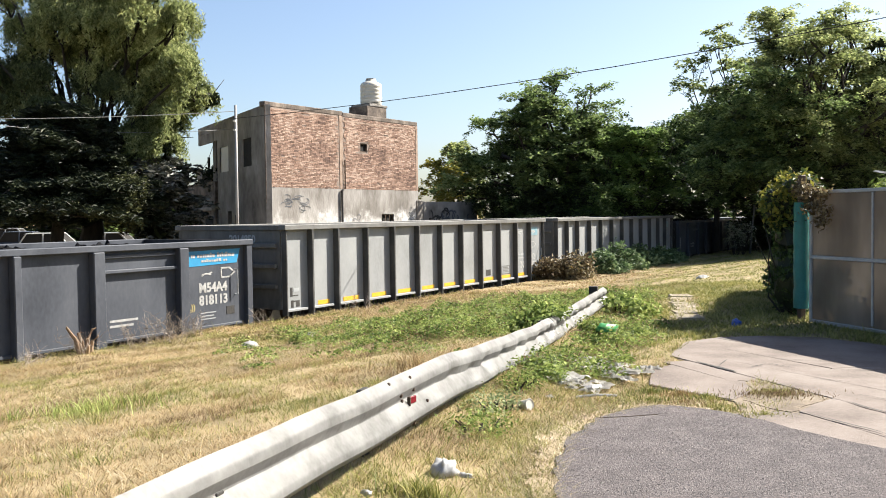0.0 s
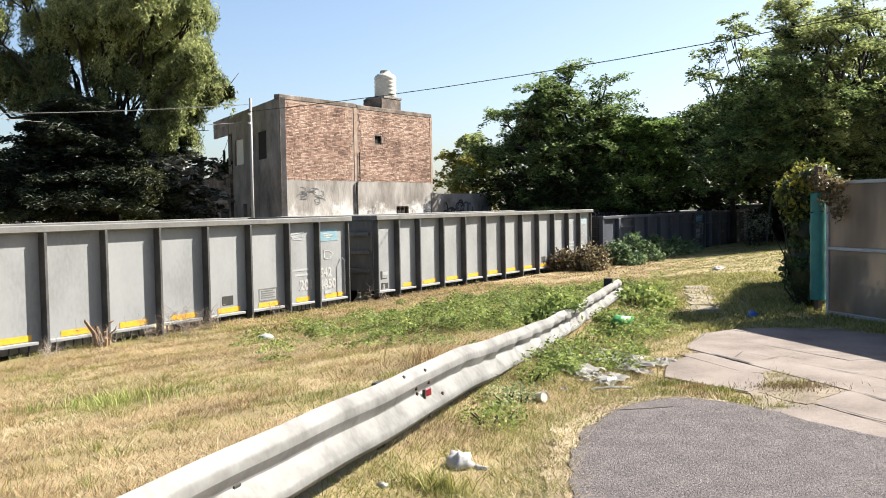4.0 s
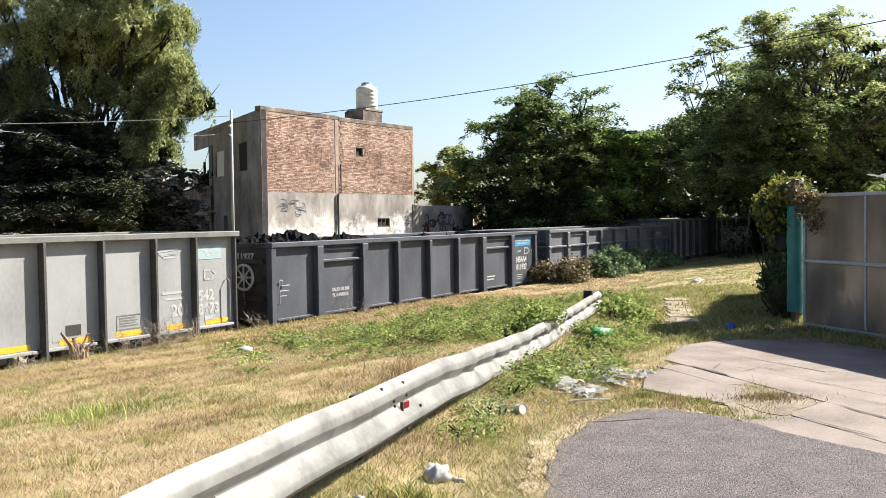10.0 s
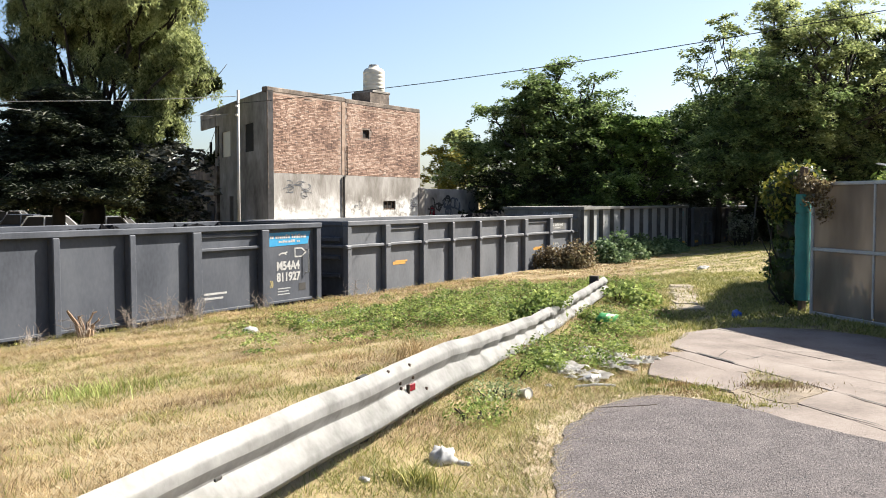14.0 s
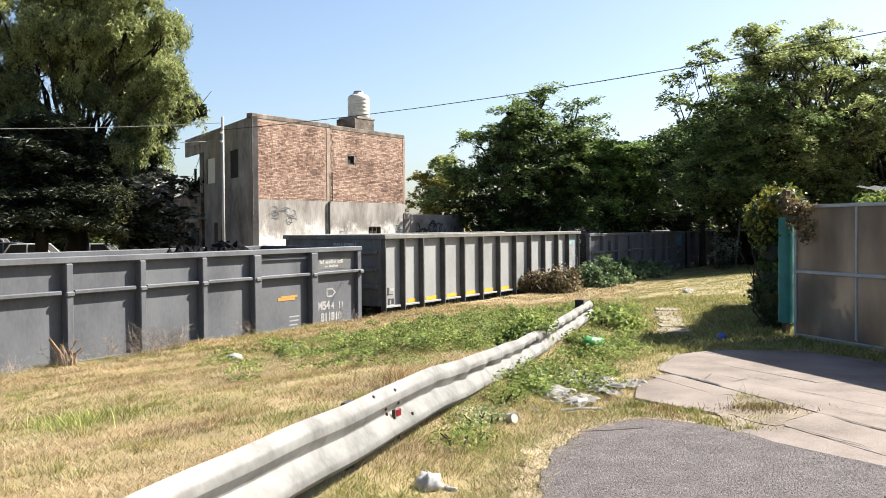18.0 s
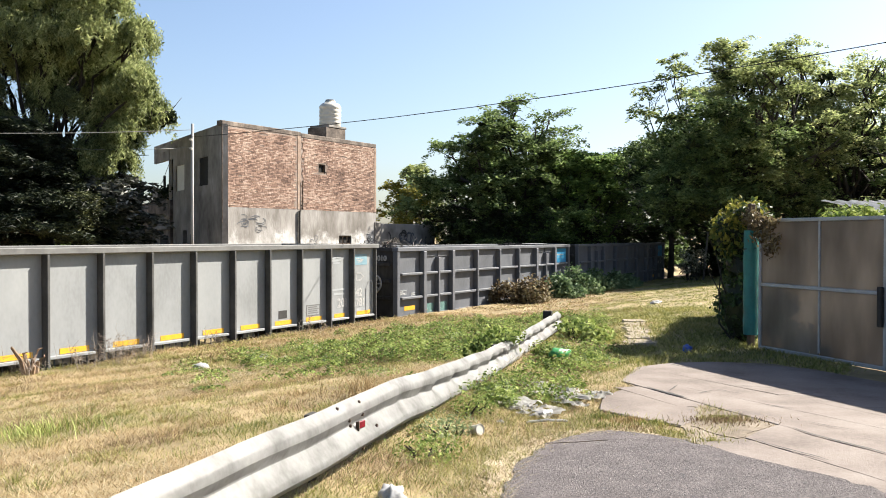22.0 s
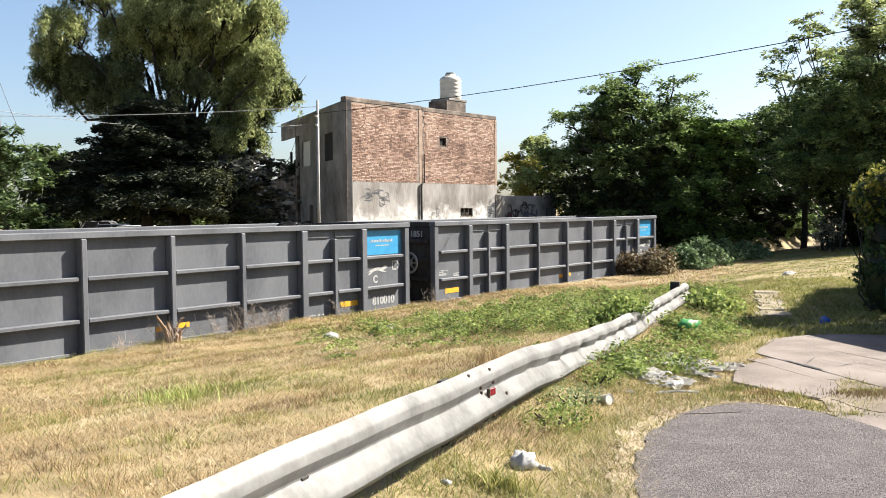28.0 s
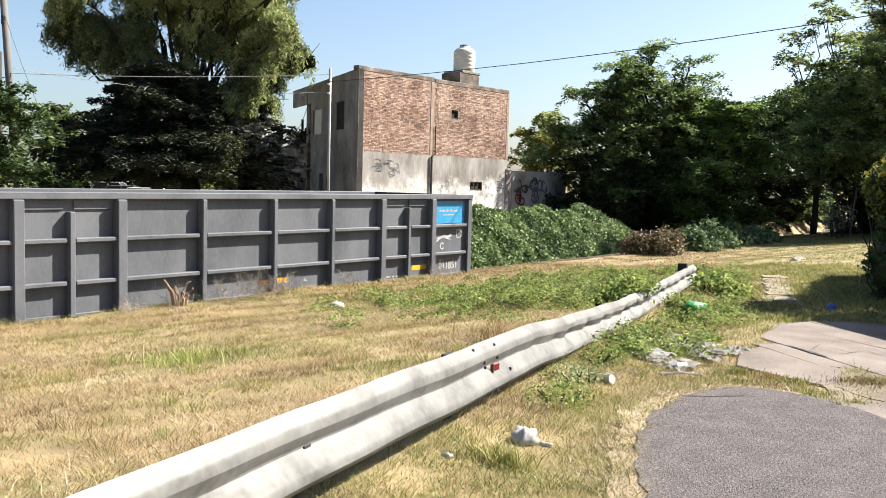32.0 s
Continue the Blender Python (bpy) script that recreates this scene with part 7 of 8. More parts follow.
def hedge():
    rng = np.random.default_rng(77)
    root = thing("hedge", Matrix.Translation((5.32, 13.9, 0)), "creeper and hedge grown over the gate post", "hedge")
    blobs = [(0.12, -0.1, 2.0, 0.26, 0.28, 0.2), (0.0, 0.3, 1.75, 0.30, 0.35, 0.34)]
    for k in range(7):
        x, y, r = 0.16 + 0.33 * k, 0.05 + 0.76 * k, 0.06 * math.sin(k * 2.1)
        blobs += [(x, y + 0.2, (1.42 if k == 0 else 1.27) + r, 0.28, 0.5, 0.58 if k == 0 else 0.47), (x - 0.04, y + 0.2, 0.6, 0.30, 0.5, 0.6)]
    P = clumped(blobs, 26000, rng, 8, 0.06, 0.6)
    P = P[P[:, 2] > 0]
    V, F = leaf_cloud(P, 1.0, 0.085, 0.6, rng, 0.3)
    part("foliage", raw_mesh("foliage", V, F, M_IVY), None, root)
    # solid near-black cores added inside the foliage to block light
    bm = bmesh.new()
    for b in blobs:
        made = bmesh.ops.create_icosphere(bm, subdivisions=2, radius=0.92)["verts"]
        for v in made:
            k = 1 + 0.3 * noise.noise(v.co * 2 + Vector(b[:3]))
            v.co = Vector((b[0] + v.co.x * b[3] * k, b[1] + v.co.y * b[4] * k, max(0, b[2] + v.co.z * b[5] * k)))
    part("light_block_core", bm, M_CONIFER, root)
    for b in blobs:
        for _ in range(6):
            bm = bmesh.new()
            v = rng.normal(size=3) * 0.6
            limb(bm, (b[0], b[1], 0), np.array(b[:3]) + v * np.array(b[3:]), 0.018, 0.004, rng, 4, 0.2)
            part("stem", bm, M_BARK, root)
    # trailing creeper over the gate's top and pale dry flowers
    P = clumped([(-0.02, -0.75, 1.78, 0.05, 0.22, 0.2), (0.05, -1.05, 1.62, 0.05, 0.14, 0.26), (0.0, -0.45, 1.95, 0.12, 0.25, 0.1), (0.03, -1.0, 1.9, 0.05, 0.3, 0.06)], 1000, rng, 6, 0.05, 0.2)
    V, F = leaf_cloud(P, 0.5, 0.07, 0.5, rng, 0.4)
    part("creeper", raw_mesh("creeper", V, F, M_BROWNBUSH), None, root)
    P = clumped([(0.05, -0.05, 2.0, 0.32, 0.34, 0.2), (-0.12, 0.2, 1.7, 0.24, 0.35, 0.3)], 650, rng, 8, 0.07, 0.75)
    V, F = leaf_cloud(P, 0.8, 0.10, 0.5, rng, 0.3)
    part("creeper", raw_mesh("creeper", V, F, M_LEAFYEL), None, root, "yellowing creeper leaves")
    # bright leaves above the fence
    P = clumped([(1.6, -0.3, 1.98, 0.4, 0.5, 0.12), (2.3, -0.6, 1.98, 0.4, 0.5, 0.12)], 1600, rng, 8, 0.06, 0.3)
    V, F = leaf_cloud(P, 1.0, 0.09, 0.6, rng, 0.0)
    part("vine", raw_mesh("vine", V, F, M_WEED), None, root)


hedge()


M_PALELEAF = leaf_mat("pale_leaf", (0.16, 0.20, 0.12), (0.35, 0.38, 0.28), (0.60, 0.60, 0.52))


# ---- grass and weeds ----
def on_paving(x, y):
    """True where asphalt or concrete covers the ground."""
    def inside(poly):
        c = np.zeros(x.shape, bool)
        for (x0, y0), (x1, y1) in zip(poly, poly[1:] + poly[:1]):
            hit = ((y0 > y) != (y1 > y)) & (x < (x1 - x0) * (y - y0) / (y1 - y0 + 1e-12) + x0)
            c ^= hit
        return c
    hole = [tuple(on_drive(a, b))[:2] for a, b in DRIVE_HOLE]
    return inside(ASPHALT) | (inside([tuple(on_drive(a, b))[:2] for a, b in DRIVE_OUT]) & ~inside(hole))


def blades(name, X, Y, h, w, lean, material, label, rng, toward=None):
    """Thin bent blades of grass, each of two pieces."""
    n = len(X)
    Z = ground_z(X, Y) - 0.01
    az = rng.uniform(0, math.tau, n)
    la = rng.uniform(0, math.tau, n) if toward is None else toward + rng.normal(size=n) * 0.6
    ln = lean * rng.uniform(0.2, 1.2, n) * h
    sx, sy = np.cos(az) * w / 2, np.sin(az) * w / 2
    dx, dy = np.cos(la) * ln, np.sin(la) * ln
    if w > 0.02:
        V = np.stack([np.stack([X - sx, Y - sy, Z], 1), np.stack([X + sx, Y + sy, Z], 1), np.stack([X + dx, Y + dy, Z + h * 0.9], 1)], 1)
        tagged(part(name, raw_mesh(name, V.reshape(-1, 3), np.arange(n * 3).reshape(n, 3), material), None, None), label, "grass", kind="stuff")
        return
    V = np.empty((n, 5, 3))
    V[:, 0] = np.stack([X - sx, Y - sy, Z], 1)
    V[:, 1] = np.stack([X + sx, Y + sy, Z], 1)
    V[:, 2] = np.stack([X + dx * 0.4 + sx * 0.7, Y + dy * 0.4 + sy * 0.7, Z + h * 0.6], 1)
    V[:, 3] = np.stack([X + dx * 0.4 - sx * 0.7, Y + dy * 0.4 - sy * 0.7, Z + h * 0.6], 1)
    V[:, 4] = np.stack([X + dx, Y + dy, Z + h * 0.95], 1)
    i = np.arange(n)[:, None] * 5
    T = np.concatenate([i + np.array([[0, 1, 2]]), i + np.array([[0, 2, 3]]), i + np.array([[3, 2, 4]])], 1).reshape(-1, 3)
    tagged(part(name, raw_mesh(name, V.reshape(-1, 3), T, material), None, None), label, "grass", kind="stuff")


def scatter(n, s0, s1, d0, d1, rng):
    s, d = rng.uniform(s0, s1, n), rng.uniform(d0, d1, n)
    return U.x * s + NRM.x * d, U.y * s + NRM.y * d


def greenness(x, y):
    """Where the grass is green: near the road side of the rail and by the path; the bank is dry."""
    d = NRM.x * x + NRM.y * y
    s = U.x * x + U.y * y
    g = smooth01((s - 9) / 6) * 0.42 - 0.07 + 0.26 * wave(x, y, 0.7, 3.0) + 0.16 * wave(x, y, 2.2, 1.0)
    g += 0.35 * np.exp(-(((d - 8.2) / 2.0) ** 2 + ((s - 14.5) / 4.0) ** 2))
    g += 0.18 + 0.30 * wave(x, y, 3.7, 4.2) * 0.5 + 0.34 * smooth01((4.6 - d) / 1.5) * smooth01((s - 3) / 3)
    g += 0.15 * np.exp(-(((x + 3.5) / 0.4) ** 2 + ((y - 8.6) / 0.45) ** 2))
    g -= 0.2 * smooth01((s - 26) / 8)
    g += 0.30 * wave(x, y, 1.1, 7.0) * smooth01((d - 3) / 1.5) * smooth01((12 - s) / 3) + 0.05
    off = x - (3.42 + (y - 12.5) * 0.235)
    g += 0.38 * smooth01((off - 0.2) / 0.5) * smooth01((y - 11) / 2) - 0.5 * smooth01((-off - 0.6) / 1.0) * smooth01((y - 15) / 4)
    g += 0.26 * smooth01((6.6 - y) / 2) * smooth01((0.6 - x) / 1.0)
    g += 0.28 * wave(x, y, 1.6, 2.6) * smooth01((11 - y) / 3)
    return g


def path_line(x, y):
    """Distance from the trodden footpath."""
    px = 3.42 + (y - 12.5) * 0.235
    return np.abs(x - px)


M_TUFT = grain_mat("bright_tuft_grass", [(0.20, 0.26, 0.05), (0.38, 0.46, 0.12), (0.56, 0.62, 0.22)], 0.9, 0.7, bump=0, fine=3, island=0.5, translucent=0.35)


M_BROWNGRASS = grain_mat("brown_dead_grass", [(0.13, 0.085, 0.045), (0.26, 0.18, 0.10), (0.42, 0.31, 0.19)], 0.8, 0.85, bump=0, fine=3, island=0.5, translucent=0.15)


def lawn():
    rng = np.random.default_rng(5)
    for reg, (n, s0, s1, d0, d1, h, w) in enumerate(((330000, 1.0, 11.5, 1.5, 12.7, 0.056, 0.0038), (190000, 11.5, 22, 1.0, 12.7, 0.07, 0.010), (170000, 22, 50, -3.0, 12.5, 0.05, 0.019))):
        tx, ty = scatter(n // 34, s0, s1, d0, d1, rng)
        pick = rng.integers(0, len(tx), n)
        loose = rng.random(n) < 0.35
        size = (0.07, 0.12, 0.2)[reg]
        out, rad = rng.uniform(0, math.tau, n), np.abs(rng.normal(size=n)) * size
        lx, ly = scatter(n, s0, s1, d0, d1, rng)
        X = np.where(loose, lx, tx[pick] + np.cos(out) * rad)
        Y = np.where(loose, ly, ty[pick] + np.sin(out) * rad)
        tuft = np.where(loose, 0.0, rng.normal(size=len(tx))[pick])
        keep = ~on_paving(X, Y) & (Y > 3.4) & (np.abs(X) < 0.62 * Y + 0.3)
        keep &= (wave(X, Y, 5.3, 0.7) + 0.8 * wave(X, Y, 11.0, 3.1) > -0.55) | (rng.random(n) < 0.45)
        dp = path_line(X, Y)
        keep &= (dp > 0.28) | (rng.random(n) < 0.35) | (Y < 13.6) | (Y > 18.3)
        X, Y, out, tuft = X[keep], Y[keep], out[keep], tuft[keep]
        g = greenness(X, Y) + rng.normal(size=len(X)) * 0.17 + tuft * 0.17
        hh = h * rng.uniform(0.4, 1.3, len(X)) * (0.7 + 0.5 * (0.5 + 0.5 * wave(X, Y, 1.9, 5.0)))
        hh = hh * np.clip(1 + 0.28 * tuft, 0.5, 1.8)
        tall = rng.random(len(X)) < (0.025, 0.02, 0.006)[reg]
        hh = np.where(tall, hh * 2.2, hh)
        gr = g > 0.33
        br = ~gr & (wave(X, Y, 1.7, 8.0) + 0.6 * wave(X, Y, 4.1, 2.0) + rng.normal(size=len(X)) * 0.35 > 0.62)
        blades("brown_grass", X[br], Y[br], hh[br] * 1.15, w, 1.6, M_BROWNGRASS, "matted brown dead grass on the waste ground", rng, out[br])
        dry = ~gr & ~br
        blades("dry_grass", X[dry], Y[dry], hh[dry], w, 2.0, M_STRAW, "dry straw-coloured grass on the waste ground", rng, out[dry])
        blades("green_grass", X[gr], Y[gr], hh[gr], w * 1.1, 1.4, M_GRASS, "short green grass on the waste ground", rng, out[gr])
    # the verge between the rail and the asphalt is thicker and greener
    n = 70000
    X, Y = rng.uniform(-1.6, 1.7, n), 3.9 + 6.0 * rng.random(n)
    keep = ~on_paving(X, Y) & ((X - RAIL_O.x) * RAIL_OUT.x + (Y - RAIL_O.y) * RAIL_OUT.y > 0.02)
    keep &= wave(X, Y, 4.1, 1.7) + 0.7 * wave(X, Y, 9.0, 0.3) + rng.normal(size=n) * 0.4 > -0.35
    X, Y = X[keep], Y[keep]
    g = wave(X, Y, 2.6, 2.2) + 0.5 * wave(X, Y, 6.1, 4.4) + rng.normal(size=len(X)) * 0.45
    hh = 0.055 * rng.uniform(0.5, 1.5, len(X))
    for pick, mat, nm, lb in ((g > -0.45, M_GRASS, "green_grass", "short green grass on the road verge"), ((g <= -0.45) & (g > -1.0), M_STRAW, "dry_grass", "dry straw-coloured grass on the road verge"), (g <= -1.0, M_BROWNGRASS, "brown_grass", "matted brown dead grass on the road verge")):
        blades(nm, X[pick], Y[pick], hh[pick], 0.0045, 1.7, mat, lb, rng)
    # uneven hummocks of longer matted grass
    hs, hd = rng.uniform(2.0, 13.0, 150), rng.uniform(3.6, 12.2, 150)
    for mat, nm, lb, pick in ((M_STRAW, "dry_grass", "hummocks of longer dry grass", 0), (M_GRASS, "green_grass", "hummocks of longer green grass", 1), (M_BROWNGRASS, "brown_grass", "hummocks of matted brown grass", 2)):
        q = np.arange(150) % 3 == pick
        cx, cy = U.x * hs[q] + NRM.x * hd[q], U.y * hs[q] + NRM.y * hd[q]
        n = 90 * q.sum()
        k = rng.integers(0, q.sum(), n)
        a, rad = rng.uniform(0, math.tau, n), np.abs(rng.normal(size=n)) * 0.13
        X, Y = cx[k] + np.cos(a) * rad * 1.4, cy[k] + np.sin(a) * rad
        ok = ~on_paving(X, Y) & (Y > 3.4)
        blades(nm, X[ok], Y[ok], 0.115 * rng.uniform(0.5, 1.2, ok.sum()) * np.exp(-(rad[ok] / 0.3) ** 2), 0.0042, 1.1, mat, lb, rng, a[ok])
    # long dead grass that leans on the field side of the guard rail
    for mat, nm, n in ((M_BROWNGRASS, "brown_grass", 4200), (M_STRAW, "dry_grass", 3600), (M_GRASS, "green_grass", 2600)):
        t, o = rng.uniform(-1.5, 7.0, n), -0.12 - np.abs(rng.normal(size=n)) * 0.22
        X, Y = RAIL_O.x + RAIL_DIR.x * t + RAIL_OUT.x * o, RAIL_O.y + RAIL_DIR.y * t + RAIL_OUT.y * o
        ok = wave(X, Y, 2.9, 1.1) + rng.normal(size=n) * 0.5 > -0.1
        blades(nm, X[ok], Y[ok], 0.14 * rng.uniform(0.4, 1.2, ok.sum()), 0.0042, 0.9, mat, "longer grass left standing along the guard rail", rng)
    # taller tufts
    for x, y, r, n, h, mat, lb in ((-3.45, 8.55, 0.62, 240, 0.19, M_TUFT, "tuft of taller green grass"), (-3.3, 8.75, 0.75, 260, 0.15, M_GRASS, "loose tuft of green grass"), (-0.14, 5.14, 0.17, 200, 0.15, M_GRASS, "tuft of green grass at the road edge"), (2.95, 8.12, 0.2, 600, 0.055, M_GRASS, "grass growing from a hole in the drive"), (1.88, 8.24, 0.16, 420, 0.06, M_GRASS, "short grass along the broken edge of the drive"), (2.1, 8.06, 0.16, 420, 0.06, M_STRAW, "dry grass along the broken edge of the drive"), (2.3, 7.92, 0.16, 420, 0.06, M_GRASS, "short grass along the broken edge of the drive"), (1.78, 7.80, 0.24, 520, 0.06, M_GRASS, "short grass along the broken edge of the drive"), (2.05, 7.70, 0.24, 420, 0.055, M_STRAW, "dry grass along the broken edge of the drive"), (2.3, 7.5, 0.22, 480, 0.055, M_GRASS, "short grass along the broken edge of the drive"), (2.55, 7.22, 0.18, 380, 0.05, M_GRASS, "short grass along the broken edge of the drive"), (2.95, 8.0, 0.3, 1300, 0.06, M_BROWNGRASS, "dry grass growing from a hole in the drive"),
                                   (-0.3, 9.6, 0.3, 160, 0.3, M_STRAW, "tall dry grass stalks")):
        a, k = rng.uniform(0, math.tau, n), np.abs(rng.normal(size=n)) * 0.55
        blades("grass_tuft", x + np.cos(a) * k * r * 1.5, y + np.sin(a) * k * r * 0.8, h * rng.uniform(0.5, 1.2, n), 0.008, 0.55 if h < 0.1 else 0.95, mat, lb, rng)


lawn()


def verge():
    """Bleached straw trodden flat along the edge of the asphalt."""
    rng = np.random.default_rng(19)
    edge = ASPHALT[1:10]
    X, Y = [], []
    for (x0, y0), (x1, y1) in zip(edge, edge[1:]):
        ln = math.hypot(x1 - x0, y1 - y0)
        n = int(ln * (2600 if x0 < 2 else 900))
        k = rng.random(n)
        o = np.abs(rng.normal(size=n)) * 0.2 - 0.05
        X.append(x0 + (x1 - x0) * k - (y1 - y0) / ln * o)
        Y.append(y0 + (y1 - y0) * k + (x1 - x0) / ln * o)
    X, Y = np.concatenate(X), np.concatenate(Y)
    blades("straw_verge", X, Y, 0.045 * rng.uniform(0.5, 1.4, len(X)), 0.006, 2.4, M_PALESTRAW, "bleached flattened straw along the asphalt edge", rng)
    # flattened pale straw in patches on the bank
    X, Y = scatter(80000, 1.5, 20, 3.5, 12.6, rng)
    keep = ~on_paving(X, Y) & (wave(X, Y, 0.8, 6.0) + 0.4 * wave(X, Y, 2.3, 1.2) > 0.25) & (greenness(X, Y) < 0.45)
    X, Y = X[keep], Y[keep]
    blades("flattened_straw", X, Y, 0.06 * rng.uniform(0.5, 1.5, len(X)), 0.006, 2.6, M_PALESTRAW, "bleached flattened straw on the bank", rng)


M_PALESTRAW = grain_mat("bleached_straw", [(0.36, 0.28, 0.155), (0.51, 0.415, 0.26), (0.65, 0.56, 0.39)], 1.5, 0.85, bump=0, fine=4, island=0.5, translucent=0.15)
verge()


def weeds():
    """Broad-leaved weeds on the bank and by the rail."""
    rng = np.random.default_rng(9)
    spots = []
    for s0, d0, rs, rd, n in ((14.4, 8.2, 4.4, 2.0, 230), (12.2, 7.0, 2.6, 1.5, 110), (17.5, 7.2, 2.6, 1.6, 70), (11.6, 4.3, 2.4, 0.45, 46), (8.8, 3.8, 2.0, 0.35, 36), (14.6, 4.6, 1.6, 0.5, 9)):
        for _ in range(n):
            spots.append((s0 + rng.normal() * rs * 0.5, d0 + rng.normal() * rd * 0.55))
    P = []
    for s, d in spots:
        p = along(s, d)
        off = (p - RAIL_O).dot(RAIL_OUT)
        if -0.15 < off < 0.3 and (p - RAIL_O).dot(RAIL_DIR) < 11.3 or on_paving(np.array([p.x]), np.array([p.y]))[0] or (p.y > 10.5 and path_line(p.x, p.y) < 0.55):
            continue
        k = int(rng.integers(80, 240))
        r = rng.uniform(0.10, 0.24)
        top = 0.05 + 0.26 * rng.random() ** 1.6
        a, u = rng.uniform(0, math.tau, k), np.sqrt(rng.random(k))
        px, py = p.x + r * 1.5 * u * np.cos(a), p.y + r * 1.5 * u * np.sin(a)
        pz = ground_z(px, py) + top * (1 - 0.75 * u ** 2) * rng.uniform(0.55, 1.05, k)
        P.append(np.stack([px, py, pz], 1))
    P = np.concatenate(P)
    pick = rng.random(len(P)) + 0.16 * wave(P[:, 0], P[:, 1], 2.4, 5.0)
    dead, pale = pick < 0.12, pick > 0.92
    V, F = leaf_cloud(P[pale], 1.0, 0.042, 0.45, rng, 0.05, 1.0)
    tagged(part("weeds", raw_mesh("weeds", V, F, M_PALEWEED), None, None), "pale grey-green weeds on the bank", "weeds", kind="stuff")
    V, F = leaf_cloud(P[dead], 1.0, 0.055, 0.3, rng, 0.0, 1.1)
    tagged(part("dead_weeds", raw_mesh("dead_weeds", V, F, M_BROWNGRASS), None, None), "withered brown leaves among the weeds", "weeds", kind="stuff")
    V, F = leaf_cloud(P[~dead & ~pale], 1.5, 0.048, 0.55, rng, 0.05, 0.8)
    tagged(part("weeds", raw_mesh("weeds", V, F, M_WEED), None, None), "low broad-leaved green weeds on the bank", "weeds", kind="stuff")


weeds()
p = RAIL_O + RAIL_DIR * 6.75 - RAIL_OUT * 0.16
bush("weed_plant", p.x, p.y, [(-0.12, 0, 0.22, 0.2, 0.2, 0.16), (0.12, 0.25, 0.30, 0.2, 0.26, 0.09), (0.28, 0.5, 0.27, 0.12, 0.2, 0.07)], 620, 0.07, M_WEED, "leafy green weed growing over the guard rail", 131, 0.65, 8, 0.06, "weed", 4)
p = RAIL_O + RAIL_DIR * 10.5 + RAIL_OUT * 0.3
bush("weed_plant", p.x, p.y, [(0, 0, 0.12, 0.26, 0.3, 0.16), (0.3, -0.3, 0.10, 0.3, 0.3, 0.13), (0.45, 1.0, 0.12, 0.16, 0.16, 0.14)], 560, 0.095, M_WEED, "leafy green weed at the rail's end", 132, 0.65, 8, 0.06, "weed", 4)


for k, (q, o, r) in enumerate(((2.1, 0.36, 0.2), (2.75, 0.3, 0.16), (3.6, 0.3, 0.16), (4.6, 0.3, 0.15), (5.5, 0.28, 0.17), (7.9, 0.4, 0.22))):
    p = RAIL_O + RAIL_DIR * q + RAIL_OUT * o
    bush("weed_plant", p.x, p.y, [(0, 0, 0.06, r, r, 0.10), (0.15, 0.2, 0.05, r * 0.7, r * 0.7, 0.08)], 640, 0.034, M_PALEWEED if k in (1, 3, 5) else M_WEED, "low leafy green weed beside the guard rail", 160 + k, 0.5, 6, 0.05, "weed", 3)

# thickets added under the trees at the path's end, coloured as shade
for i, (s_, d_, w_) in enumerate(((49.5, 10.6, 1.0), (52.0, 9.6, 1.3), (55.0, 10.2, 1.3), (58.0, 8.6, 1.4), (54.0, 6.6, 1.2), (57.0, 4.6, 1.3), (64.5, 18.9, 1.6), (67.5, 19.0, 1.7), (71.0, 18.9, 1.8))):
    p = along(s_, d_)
    bush("thicket", p.x, p.y, [(-0.7 * w_, 0, 0.9, 0.9 * w_, 0.9, 1.0), (0.6 * w_, 0.2, 1.1, 0.9 * w_, 0.9, 1.2), (0, 0, 2.0, 0.7 * w_, 0.7, 0.7)], 4200, 0.2, M_SHADELEAF, "shade-coloured thicket added to darken the edge of the wood", 170 + i, category="thicket", stems=5)
bush("flowering_shrub", 14.4, 44.2, [(-0.1, 0, 0.75, 0.5, 0.4, 0.4), (0.35, 0, 1.15, 0.4, 0.35, 0.45), (-0.35, 0, 1.3, 0.2, 0.25, 0.3)], 700, 0.12, M_PALELEAF, "pale-leaved shrub under the trees", 141)
tagged(part("stake", tube([(15.2, 45.0, -0.7), (15.45, 45.0, 1.9)], 0.05, 6), M_WOODPOLE, None), "leaning pale wooden stake by the footpath", "stake")


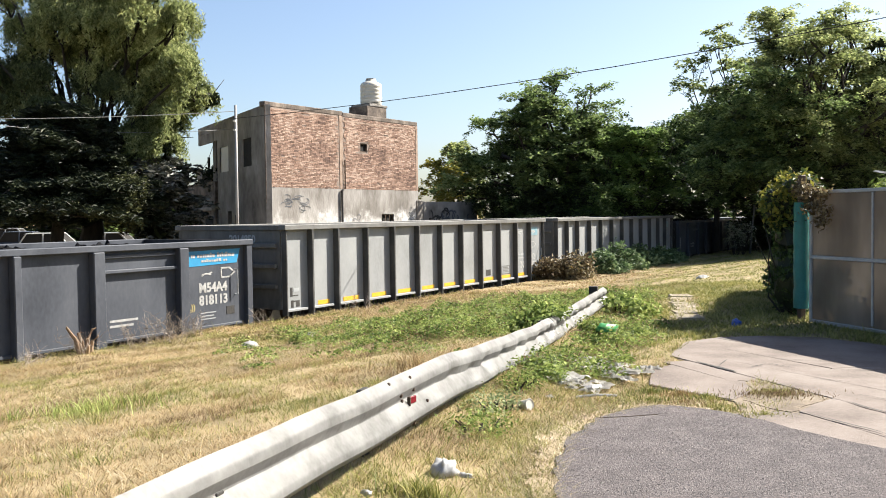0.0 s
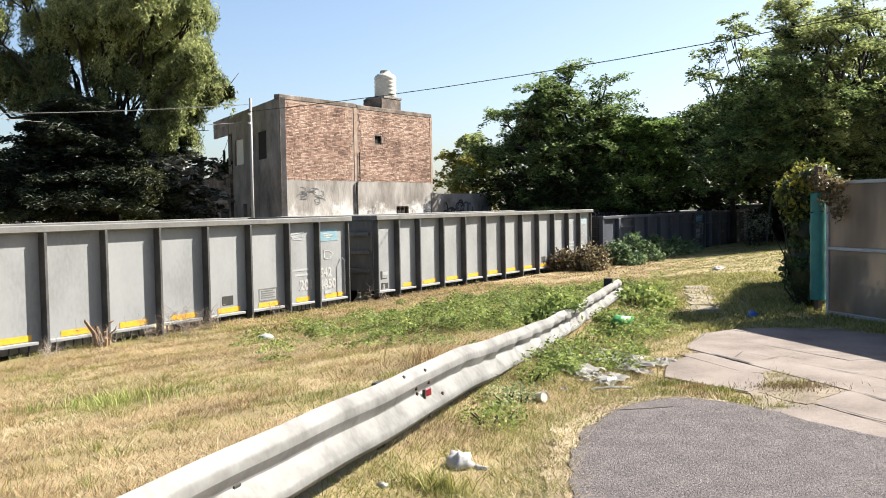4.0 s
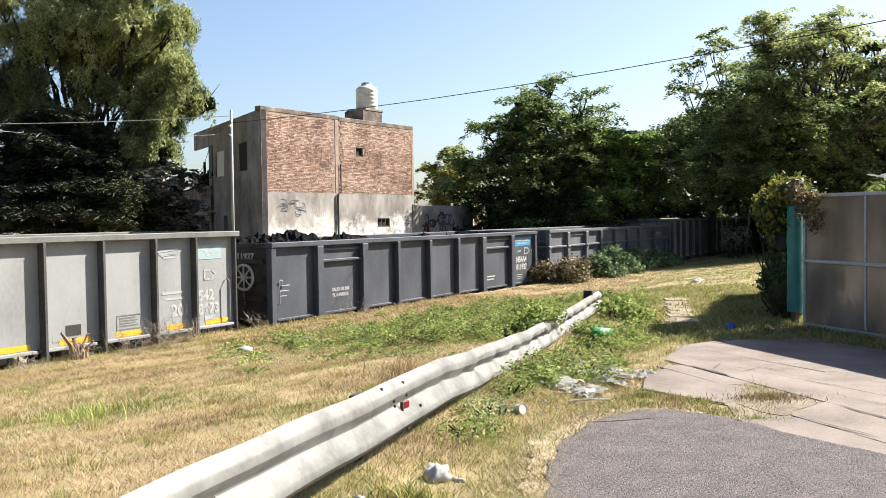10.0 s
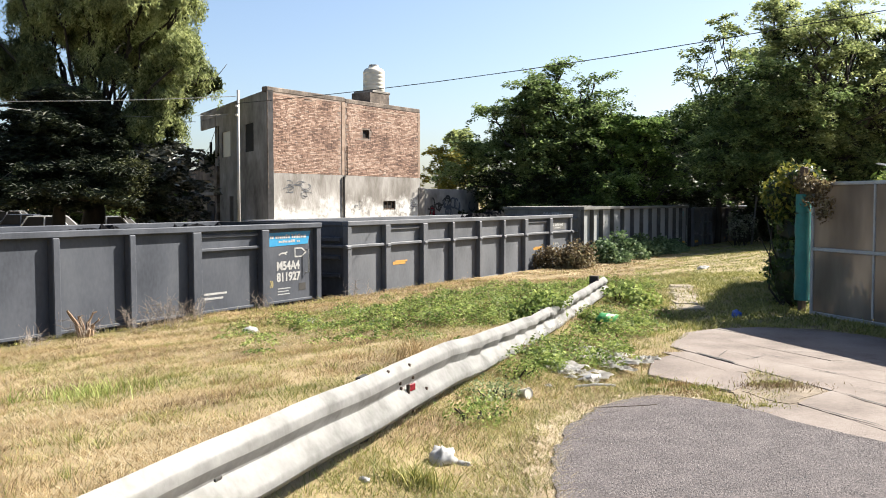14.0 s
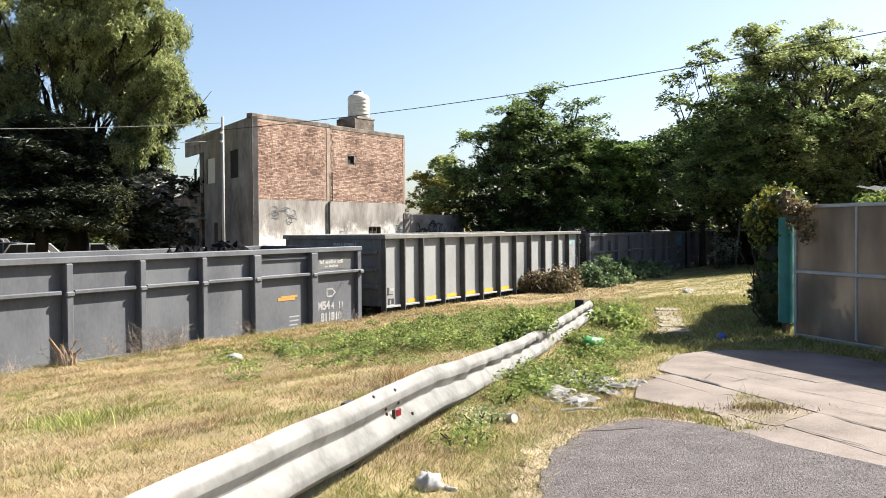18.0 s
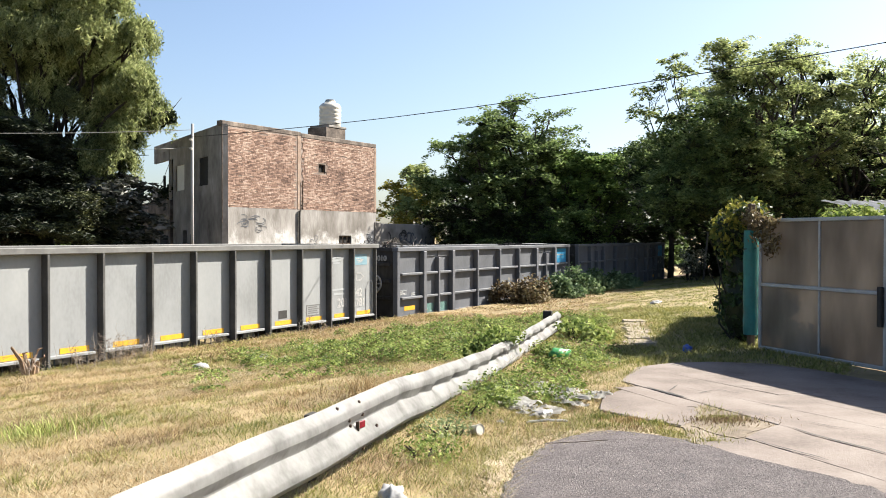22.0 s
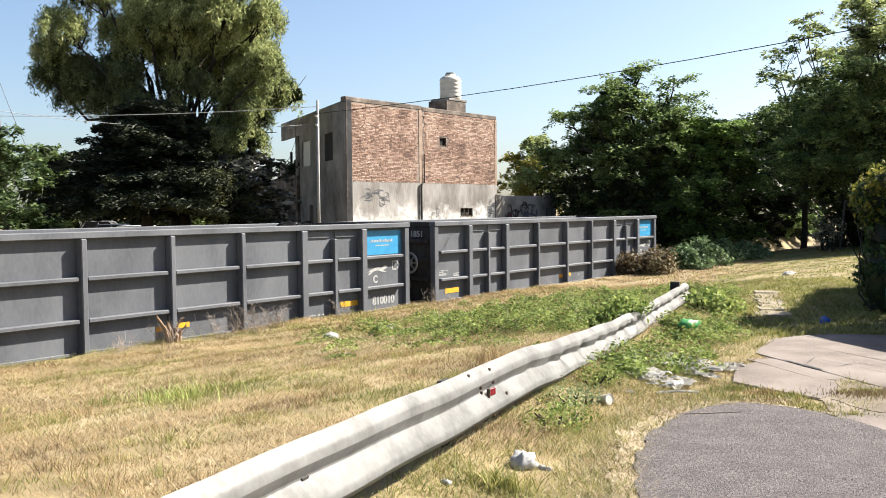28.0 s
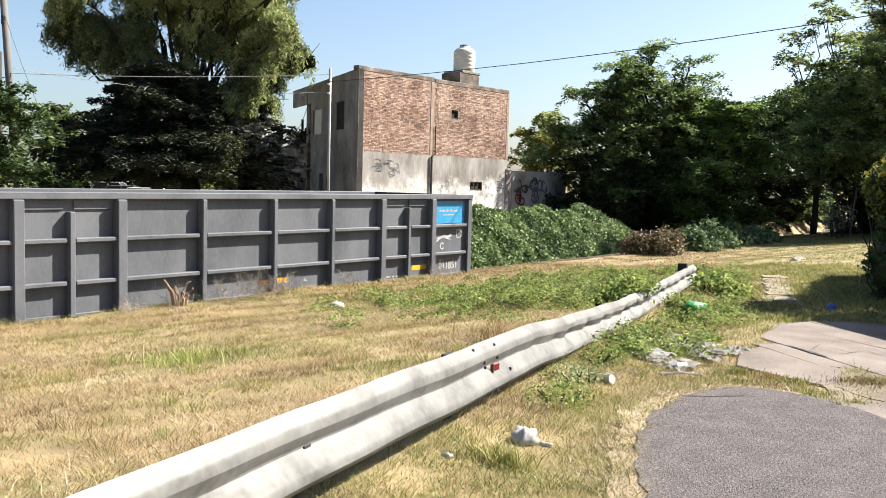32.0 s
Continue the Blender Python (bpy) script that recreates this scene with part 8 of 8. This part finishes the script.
def distant_shed():
    root = thing("distant_shed", Matrix.Translation((14.4, 62.0, float(ground_z(14.4, 62.0)))), "pale corrugated shed glimpsed beyond the wood", "shed")
    part("shed_wall", box(-0.6, 0.6, 0, 1.5, 0, 2.5, 0.02), M_FRAME, root)
    part("shed_roof", box(-0.7, 0.7, -0.1, 1.6, 2.5, 2.58, 0.01), M_UNDER, root)
    for k in range(7):
        part("rib", box(-0.52 + k * 0.17, -0.48 + k * 0.17, -0.03, 0.0, 0.1, 2.45), M_FRAME, root)


distant_shed()


def dry_stalks():
    """Leafless dry weeds standing along the train's near side."""
    rng = np.random.default_rng(17)
    for s, d, n, h in ((9.2, 12.35, 14, 0.35), (10.1, 12.3, 14, 0.42), (10.9, 12.35, 26, 0.52), (11.5, 12.4, 18, 0.42), (8.2, 12.3, 10, 0.25), (13.4, 12.4, 9, 0.35), (16.5, 12.4, 8, 0.4)):
        p = along(s, d)
        root = thing("dry_weed", Matrix.Translation((p.x, p.y, float(ground_z(p.x, p.y)))), "bare dry weed stalks beside the track", "weed", "dry weeds")
        for k in range(n):
            v = np.array([rng.normal() * 0.16, rng.normal() * 0.12, h * rng.uniform(0.5, 1.1)])
            b = np.array([rng.normal() * 0.12, rng.normal() * 0.08, -0.03])
            bm = bmesh.new()
            limb(bm, b, b + v, 0.004, 0.0015, rng, 4, 0.2)
            for _ in range(6):
                q = b + v * rng.uniform(0.4, 0.95)
                limb(bm, q, q + rng.normal(size=3) * 0.09 + np.array([0, 0, 0.05]), 0.003, 0.0012, rng, 2, 0.2)
            part("stalk", bm, M_DRYSTALK, root)


M_DRYSTALK = grain_mat("dry_stalk", [(0.17, 0.13, 0.10), (0.36, 0.30, 0.25), (0.56, 0.49, 0.42)], 5, 0.9, bump=0, objvar=0.4)
dry_stalks()


# ---- what moves ----
def motions():
    """The train rolls by: every wagon at its place in the row."""
    for i, car in enumerate(TRAIN):
        s0 = 14.64 + PITCH * (i - 1)
        walk(car, [(t, Matrix.Translation(along(s0 - gone, TRACK_D)) @ pose(0, 0, 0, 0, 0, CAR_ROT)) for t, gone in GONE])


motions()
